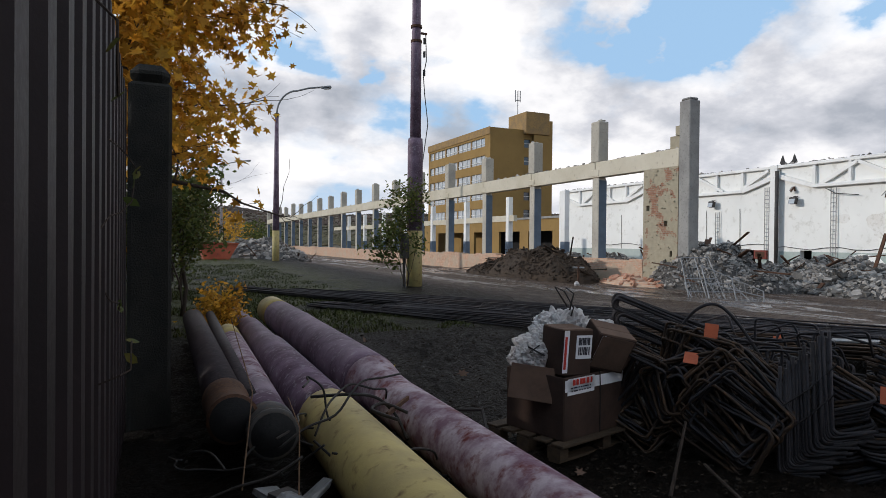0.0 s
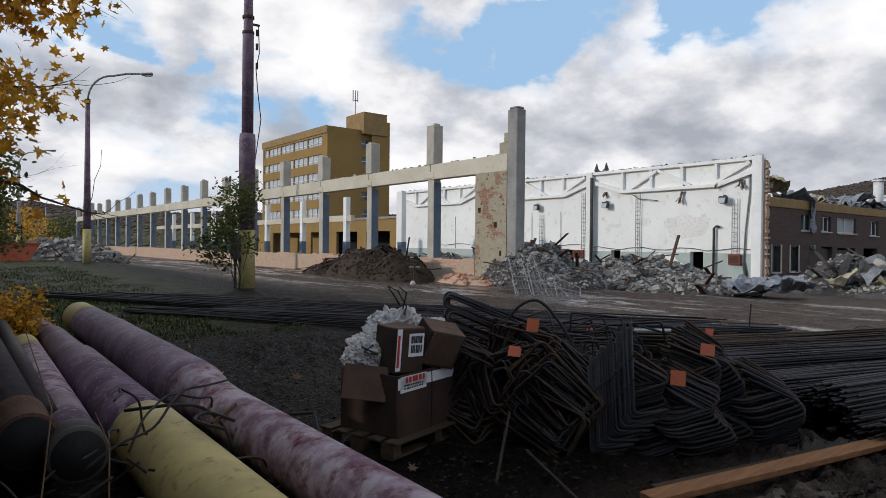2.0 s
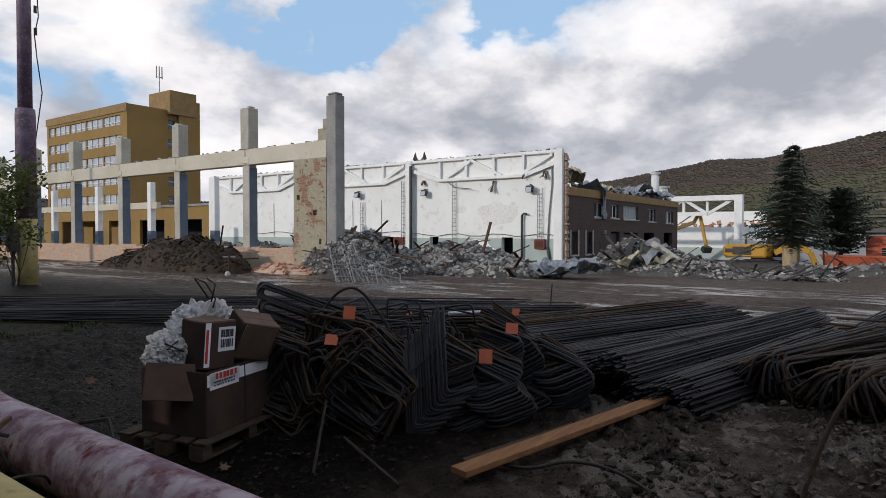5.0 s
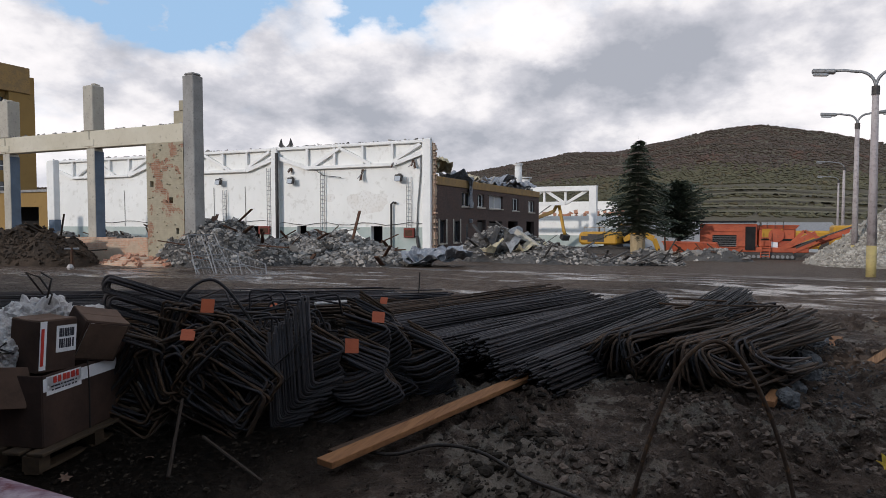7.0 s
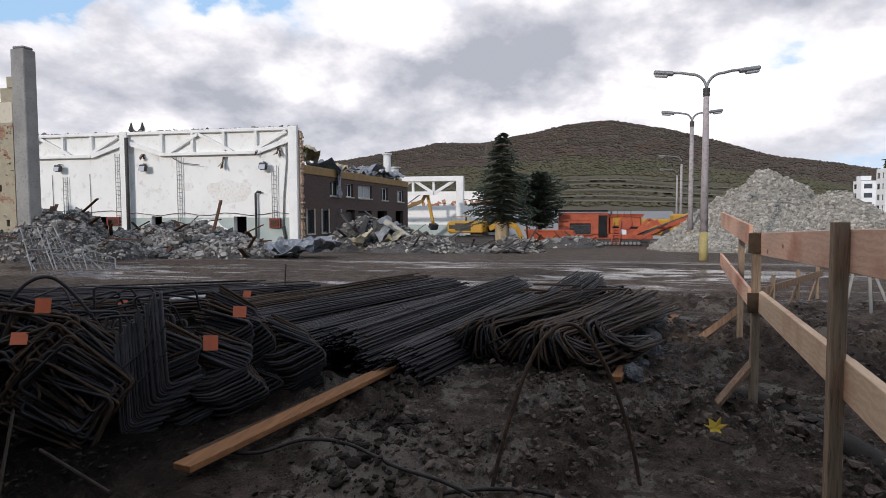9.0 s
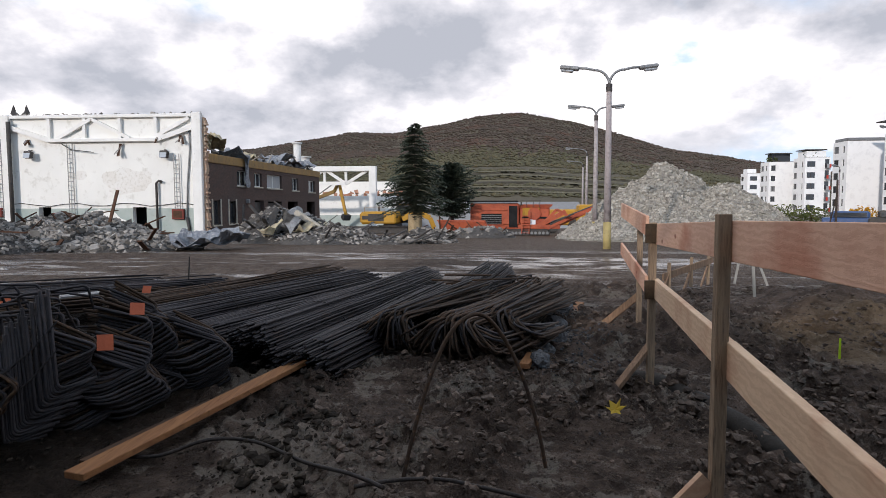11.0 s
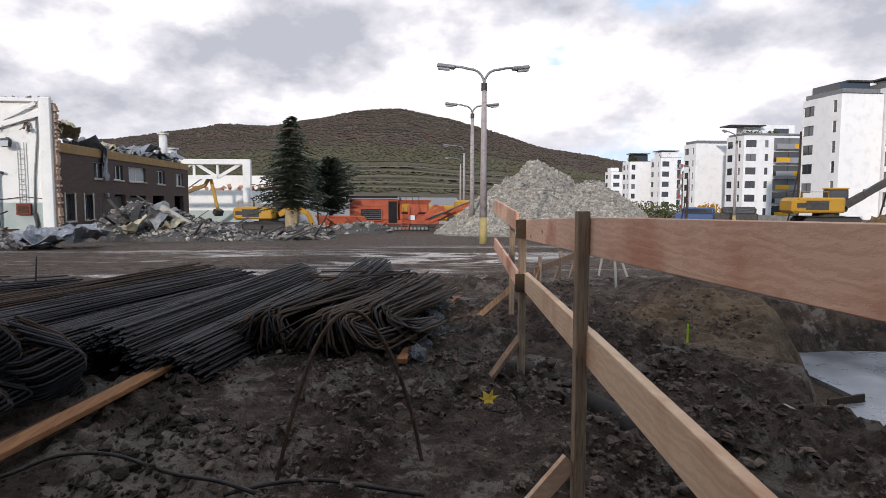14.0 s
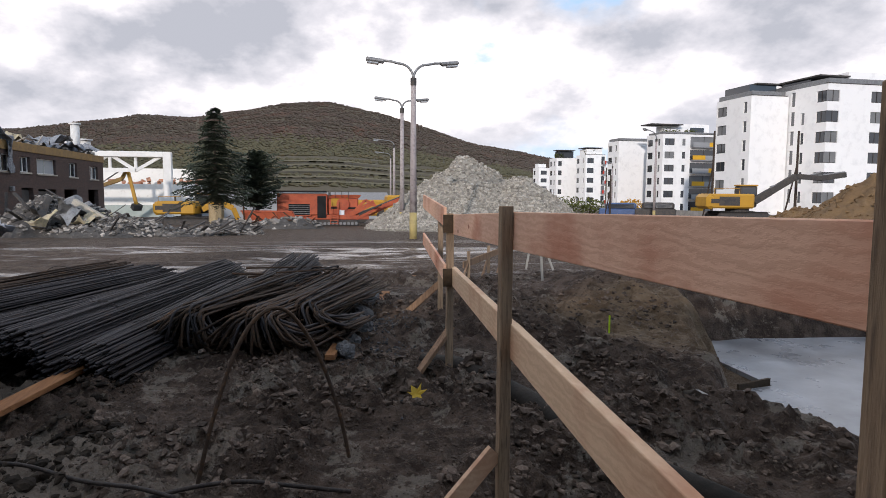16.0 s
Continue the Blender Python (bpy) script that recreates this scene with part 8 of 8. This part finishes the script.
# mobile crusher
CX = 50.5
m = Matrix.Translation((CX, 0, -1.0))
t = thing("mobile_crusher", (CX, -1.5, -1.0), "orange mobile stone crusher on tracks with conveyors", "crusher")
for s in (0.0, 2.2):
    tr = part("track", Form().box(CX - 0.3 + s, CX + 0.2 + s, -4.4, 0.0, -1.05, -0.45, 0.15), DARK_STEEL, t)
    for k in range(14):
        part("wheel", Form().tube([(CX - 0.34 + s, -4.2 + 0.3 * k, -0.75), (CX - 0.30 + s, -4.2 + 0.3 * k, -0.75)], 0.12, 8), GALV, tr)
part("chassis", Form().box(CX - 0.2, CX + 2.2, -5.2, 1.9, -0.45, -0.1, 0.04), ORANGE, t)
part("engine_house", Form().box(CX - 0.3, CX + 2.2, -2.0, 1.75, -0.1, 1.55, 0.06), ORANGE, t)
part("grille", Form().box(CX - 0.34, CX - 0.3, -0.68, 0.9, -0.09, 0.75), DARK, t, "dark ventilation grille")
for k in range(5):
    part("grille_slat", Form().box(CX - 0.36, CX - 0.34, -0.68, 0.9, 0.0 + 0.15 * k, 0.03 + 0.15 * k), GALV, t)
for y0, y1, z0, z1 in ((-0.76, 0.98, 0.75, 0.83), (-0.76, 0.98, -0.17, -0.09), (-0.76, -0.68, -0.09, 0.75), (0.90, 0.98, -0.09, 0.75), (1.1, 1.7, 0.9, 1.3), (-1.1, 0.9, 1.0, 1.06)):
    part("panel_edge", Form().box(CX - 0.37, CX - 0.3, y0, y1, z0, z1), ORANGE, t)
for k in range(7):
    part("rung", Form().box(CX - 0.52, CX - 0.48, -2.75, -2.25, -0.75 + 0.22 * k, -0.71 + 0.22 * k), ORANGE, t)
for y in (-2.78, -2.22):
    part("ladder_rail", Form().box(CX - 0.53, CX - 0.47, y - 0.03, y + 0.03, -0.8, 1.0), ORANGE, t)
for y in (-2.1, -2.6, -3.1, -3.6):
    part("railing_post", Form().box(CX - 0.33, CX - 0.29, y - 0.02, y + 0.02, 1.25, 1.75), DARK_STEEL, t)
part("railing", Form().box(CX - 0.33, CX - 0.29, -3.7, -2.05, 1.72, 1.76), DARK_STEEL, t)
part("side_panel", Form().box(CX - 0.1, CX - 0.02, -3.6, -2.3, 0.55, 1.2, 0.02), CAT_YELLOW, t, "ochre painted side panel")
part("sign", Form().box(CX - 0.14, CX - 0.1, -3.3, -2.9, -0.1, 0.3), LABEL, t, "pale sign plate")
part("dark_gap", Form().box(CX - 0.05, CX - 0.01, -4.3, -2.2, 0.35, 0.5), DARK, t)
for ya, za, yb, zb in ((-4.0, 0.1, -4.9, 1.05), (-4.9, 1.05, -5.8, 0.55), (-4.2, -0.4, -5.6, 0.3)):
    part("linkage", Form().beam((CX - 0.2, ya, za), (CX - 0.2, yb, zb), 0.16, 0.22), ORANGE, t)
part("hydraulic_ram", Form().tube([(CX - 0.25, -4.4, -0.1), (CX - 0.25, -6.2, 0.75)], 0.07, 8), DARK_STEEL, t)
part("roof", Form().box(CX - 0.6, CX + 2.4, -1.95, 2.0, 1.62, 1.76, 0.02), DARK, t)
for y in (-2.2, 1.9):
    part("roof_post", Form().box(CX - 0.4, CX - 0.3, y - 0.05, y + 0.05, 1.4, 1.65), DARK_STEEL, t)
part("doorway", Form().box(CX - 0.33, CX - 0.3, -1.89, -1.24, -0.3, 1.35), DARK, t)
part("crusher_box", Form().box(CX, CX + 2.0, -4.4, -2.05, -0.1, 1.25, 0.1), ORANGE, t)
part("flywheel_guard", Form().tube([(CX - 0.15, -3.2, 0.75), (CX, -3.2, 0.75)], 0.5, 16), ORANGE, t)
part("side_belt", Form().beam((CX, -3.3, -0.3), (CX, -5.6, 0.9), 0.5, 0.35), ORANGE, t)
cv = part("main_conveyor", Form().beam((CX + 1.0, -4.0, -0.4), (CX + 1.0, -9.6, 1.85), 0.9, 0.3), ORANGE, t)
part("belt", Form().beam((CX + 1.0, -4.0, -0.2), (CX + 1.0, -9.6, 2.05), 0.7, 0.05), DARK_STEEL, cv)
part("conveyor_strut", Form().beam((CX + 0.7, -5.0, -0.3), (CX + 0.7, -7.8, 1.0), 0.12, 0.12), ORANGE, t)
part("feed_hopper", Form().add([(CX - 0.2, -4.4, 1.2), (CX + 2.2, -4.4, 1.2), (CX + 2.2, -2.0, 1.2), (CX - 0.2, -2.0, 1.2), (CX - 0.3, -4.6, 1.45), (CX + 2.4, -4.6, 1.45), (CX + 2.4, -2.1, 1.45), (CX - 0.3, -2.1, 1.45)], [(0, 1, 5, 4), (1, 2, 6, 5), (2, 3, 7, 6), (3, 0, 4, 7)]), ORANGE, t)
# orange hopper bin before it
t = thing("orange_skip", (46, 3, -0.9), "tipped orange steel skip with scrap around", "skip")
SKX = 45.5
for nm, vs in (("front_wall", [(SKX, 3.9, 0.35), (SKX, 0.6, 0.30), (SKX + 0.3, 0.0, -0.95), (SKX + 0.3, 3.4, -0.95)]), ("back_wall", [(SKX + 2, 3.9, 0.35), (SKX + 2, 0.6, 0.30), (SKX + 1.7, 0.0, -0.95), (SKX + 1.7, 3.4, -0.95)]), ("end_wall", [(SKX, 3.9, 0.35), (SKX + 2, 3.9, 0.35), (SKX + 1.7, 3.4, -0.95), (SKX + 0.3, 3.4, -0.95)]), ("end_wall", [(SKX, 0.6, 0.30), (SKX + 2, 0.6, 0.30), (SKX + 1.7, 0.0, -0.95), (SKX + 0.3, 0.0, -0.95)])):
    ob = part(nm, Form().add(vs, [(0, 1, 2, 3)]), ORANGE, t)
    ob.modifiers.new("thick", "SOLIDIFY").thickness = 0.06
part("rim", Form().beam((SKX - 0.03, 3.95, 0.36), (SKX - 0.03, 0.55, 0.30), 0.12, 0.1), ORANGE, t)
for y in (1.3, 2.4, 3.3):
    part("rib", Form().beam((SKX - 0.02, y, 0.3), (SKX + 0.26, y - 0.3, -0.9), 0.1, 0.06), ORANGE, t)
heap("rubble_heap", [(43.5, 0.8, 1.3, 2.4, 0.7), (43.6, 4.2, 1.2, 2.0, 0.55)], RUBBLE_FINE, RUBBLE, 350, (0.15, 0.25, 0.4), 19, "low heap of scrap rubble by the skip", "rubble", rods=15)
# yellow arms behind the crusher
for az, d, h in ((96.2, 62, 2.2), (99.0, 60, 2.6)):
    p = polar(az, d)
    t = thing("loader", (p.x, p.y, broad(p.x, p.y)), "yellow wheel loader partly hidden by heaps", "loader", "loaders")
    z = broad(p.x, p.y)
    part("body", Form().box(p.x, p.x + 2.4, p.y - 1.5, p.y + 1.6, z + 0.7, z + h, 0.15), CAT_YELLOW, t)
    part("arm", Form().beam((p.x, p.y - 1.2, z + h * 0.8), (p.x, p.y - 3.0, z + h + 0.5), 0.4, 0.4), CAT_YELLOW, t)
    for yy in (-1.0, 1.1):
        part("wheel", Form().tube([(p.x - 0.2, p.y + yy, z + 0.65), (p.x + 0.3, p.y + yy, z + 0.65)], 0.65, 14), DARK_STEEL, t)
# skip at the left, cars
t = thing("orange_skip", tuple(polar(5.0, 52, 0.3)), "rust-orange open steel skip by the road", "skip")
p0, z = polar(3.6, 52), 0.25
p1 = polar(6.4, 52)
part("body", Form().add([(p0.x, p0.y, z + 1.3), (p1.x + 0.3, p1.y, z + 1.25), (p1.x - 0.4, p1.y, z), (p0.x + 0.3, p0.y, z), (p0.x, p0.y + 2, z + 1.3), (p1.x + 0.3, p1.y + 2, z + 1.25), (p1.x - 0.4, p1.y + 2, z), (p0.x + 0.3, p0.y + 2, z)], [(0, 1, 2, 3), (7, 6, 5, 4), (0, 3, 7, 4), (1, 5, 6, 2), (3, 2, 6, 7)]), ORANGE, t)
part("rim", Form().beam((p0.x, p0.y - 0.05, z + 1.3), (p1.x + 0.3, p1.y - 0.05, z + 1.25), 0.12, 0.1), ORANGE, t)


def car(az, d, paint, label, deg=60):
    p = polar(az, d)
    z = broad(p.x, p.y)
    m = local((p.x, p.y, z), deg)
    t = thing("parked_van", (p.x, p.y, z), label, "van", "parked vans")
    b = part("body", Form().solid(m @ Matrix.Translation((0, 0, 0.95)), (4.6, 1.9, 1.0), 0.15), paint, t)
    part("cabin", Form().solid(m @ Matrix.Translation((-0.3, 0, 1.75)), (3.6, 1.75, 0.8), 0.2), paint, b)
    for s in (-1, 1):
        part("window", Form().solid(m @ Matrix.Translation((-0.3, s * 0.88, 1.75)), (3.0, 0.03, 0.5)), GLASS, b)
    part("windscreen", Form().solid(m @ Matrix.Translation((1.5, 0, 1.72)), (0.05, 1.5, 0.55)), GLASS, b)
    for x in (-1.5, 1.5):
        for y in (-0.85, 0.85):
            part("wheel", Form().tube([m @ Vector((x, y - 0.12, 0.35)), m @ Vector((x, y + 0.12, 0.35))], 0.35, 12), DARK_STEEL, t)


BLUE_CAR = material("blue_car_paint", (0.06, 0.10, 0.22), (0.05, 0.09, 0.18), rough=0.3)
car(117.6, 82, BLUE_CAR, "dark blue van parked along the fence")
car(120.6, 80, DARK_STEEL, "dark van parked along the fence")
# roofed store beyond the crusher
t = thing("low_store", (95, -6, -2), "long low store with a pale metal roof", "building", kind="structure")
part("wall", Form().box(92, 93, -12, 14, -2.6, 0.6), RENDER_GREY, t)
part("roof", Form().add([(91.5, -12.5, 0.6), (91.5, 14, 0.6), (97, 14, 1.6), (97, -12.5, 1.6), (91.5, -12.5, 0.45), (91.5, 14, 0.45), (97, 14, 1.45), (97, -12.5, 1.45)], BOX_FACES), GALV, t)


# ---- conifers and far trees ----
SPRUCE_BOARD = material("trunk_boards", (0.42, 0.33, 0.20), (0.34, 0.26, 0.15), c3=(0.22, 0.16, 0.10), stretch=(6, 6, 1), scale=2, fine=8)
def spruce(base, height, width, seed, label, kind="spruce"):
    r = random.Random(seed)
    x, y, z = base
    t = thing("spruce_tree", base, label, "tree", "yard trees")
    part("trunk", Form().tube([(x, y, z), (x, y, z + height * 0.9)], [0.2, 0.03], 8), BARK, t)
    if kind == "spruce":
        part("trunk_guard", Form().tube([(x, y, z - 0.1), (x, y, z + 1.75)], 0.5, 8), SPRUCE_BOARD, t, "boards wrapped round the trunk")
    f = Form()

    def spray(p, d, s, length, droop, w0):
        """A flat needled branch: short slanting tufts along a drooping line."""
        m = max(4, int(length / 0.16))
        for q in range(m):
            g = (q + 1) / m
            c = p + d * length * g + Vector((0, 0, -droop * length * g * g + r.uniform(-0.05, 0.05)))
            w = w0 * (1.1 - 0.75 * g)
            for sg in (-1, 1):
                tip = c + s * sg * w * r.uniform(0.6, 1.25) + d * r.uniform(0.05, 0.22) + Vector((0, 0, r.uniform(-0.16, 0.05)))
                f.add([c - d * 0.06, c + d * 0.07 + Vector((0, 0, 0.05)), tip], [(0, 1, 2)])

    if kind == "spruce":
        whorls = 24
        for k in range(whorls):
            u = k / whorls
            for b in range(15):
                a = r.uniform(0, 6.283)
                d, s = Vector((math.cos(a), math.sin(a), 0)), Vector((-math.sin(a), math.cos(a), 0))
                zz = z + height * (0.24 + 0.75 * u) + r.uniform(-0.10, 0.10)
                rad = width / 2 * ((1 - u) ** 0.9) * r.uniform(0.62, 1.08) * (0.86 if k < 2 else 1) + 0.12
                spray(Vector((x, y, zz)), d, s, rad, r.uniform(0.05, 0.24), 0.5)
        f.add([(x - 0.06, y, z + height * 0.95), (x + 0.06, y, z + height * 0.95), (x, y + 0.02, z + height * 1.03)], [(0, 1, 2)])
    else:
        for k in range(360):
            v = r.random()
            zz = z + height * (0.24 + 0.70 * v)
            rad = width / 2 * math.sin(math.pi * (0.10 + 0.86 * v)) ** 0.6 * r.uniform(0.45, 1.25)
            a = r.uniform(0, 6.283)
            d, s = Vector((math.cos(a), math.sin(a), 0.25)), Vector((-math.sin(a), math.cos(a), 0))
            spray(Vector((x, y, zz)), d, s, rad, r.uniform(-0.1, 0.2), 0.36)
    part("crown", f, NEEDLES, t, "dark layered needles")


p = polar(83.1, 46)
spruce((p.x, p.y, broad(p.x, p.y) - 0.1), 8.3, 6.2, 1, "dark spruce with boards round its trunk")
p = polar(86.4, 50)
spruce((p.x, p.y, broad(p.x, p.y) - 0.1), 5.9, 4.2, 2, "round dark pine beside the spruce", "pine")
for az, d, h, w, mt in ((5.5, 150, 9, 8, LEAF_YELLOW), (8.0, 160, 7, 7, LEAF_GREEN), (3.2, 130, 9, 8, LEAF_GREEN), (6.8, 175, 8, 9, LEAF_YELLOW), (9.3, 190, 6, 8, LEAF_GREEN), (113.5, 110, 3.2, 6, LEAF_GREEN), (115.2, 105, 3.0, 5, LEAF_GREEN), (112.4, 100, 2.6, 5, LEAF_GREEN), (118.6, 96, 2.8, 4, LEAF_YELLOW), (1.5, 110, 9, 8, LEAF_GREEN)):
    p = polar(az, d)
    r = random.Random(int(az * 10))
    z = broad(p.x, p.y)
    t = thing("broadleaf_tree", (p.x, p.y, z), "distant rounded tree in autumn leaf" if h > 5 else "clipped green bush along the fence", "tree" if h > 5 else "shrub", "distant trees" if h > 5 else "distant bushes")
    part("trunk", Form().tube([(p.x, p.y, z - 0.3), (p.x, p.y, z + h * 0.6)], [0.25, 0.1], 7), BARK, t)
    f = Form()
    cs = []
    for k in range(420):
        a, b, q = r.uniform(0, 6.283), r.uniform(-1, 1), r.random() ** 0.4
        rr = math.sqrt(1 - b * b) * q
        cs.append((p.x + w / 2 * rr * math.cos(a), p.y + w / 2 * rr * math.sin(a), z + h * 0.56 + h * 0.44 * b * q))
    leaves(f, cs, 0.75 if h > 5 else 0.45, "oval", r, 0.25)
    part("crown", f, mt, t, "loose crown of leaves")
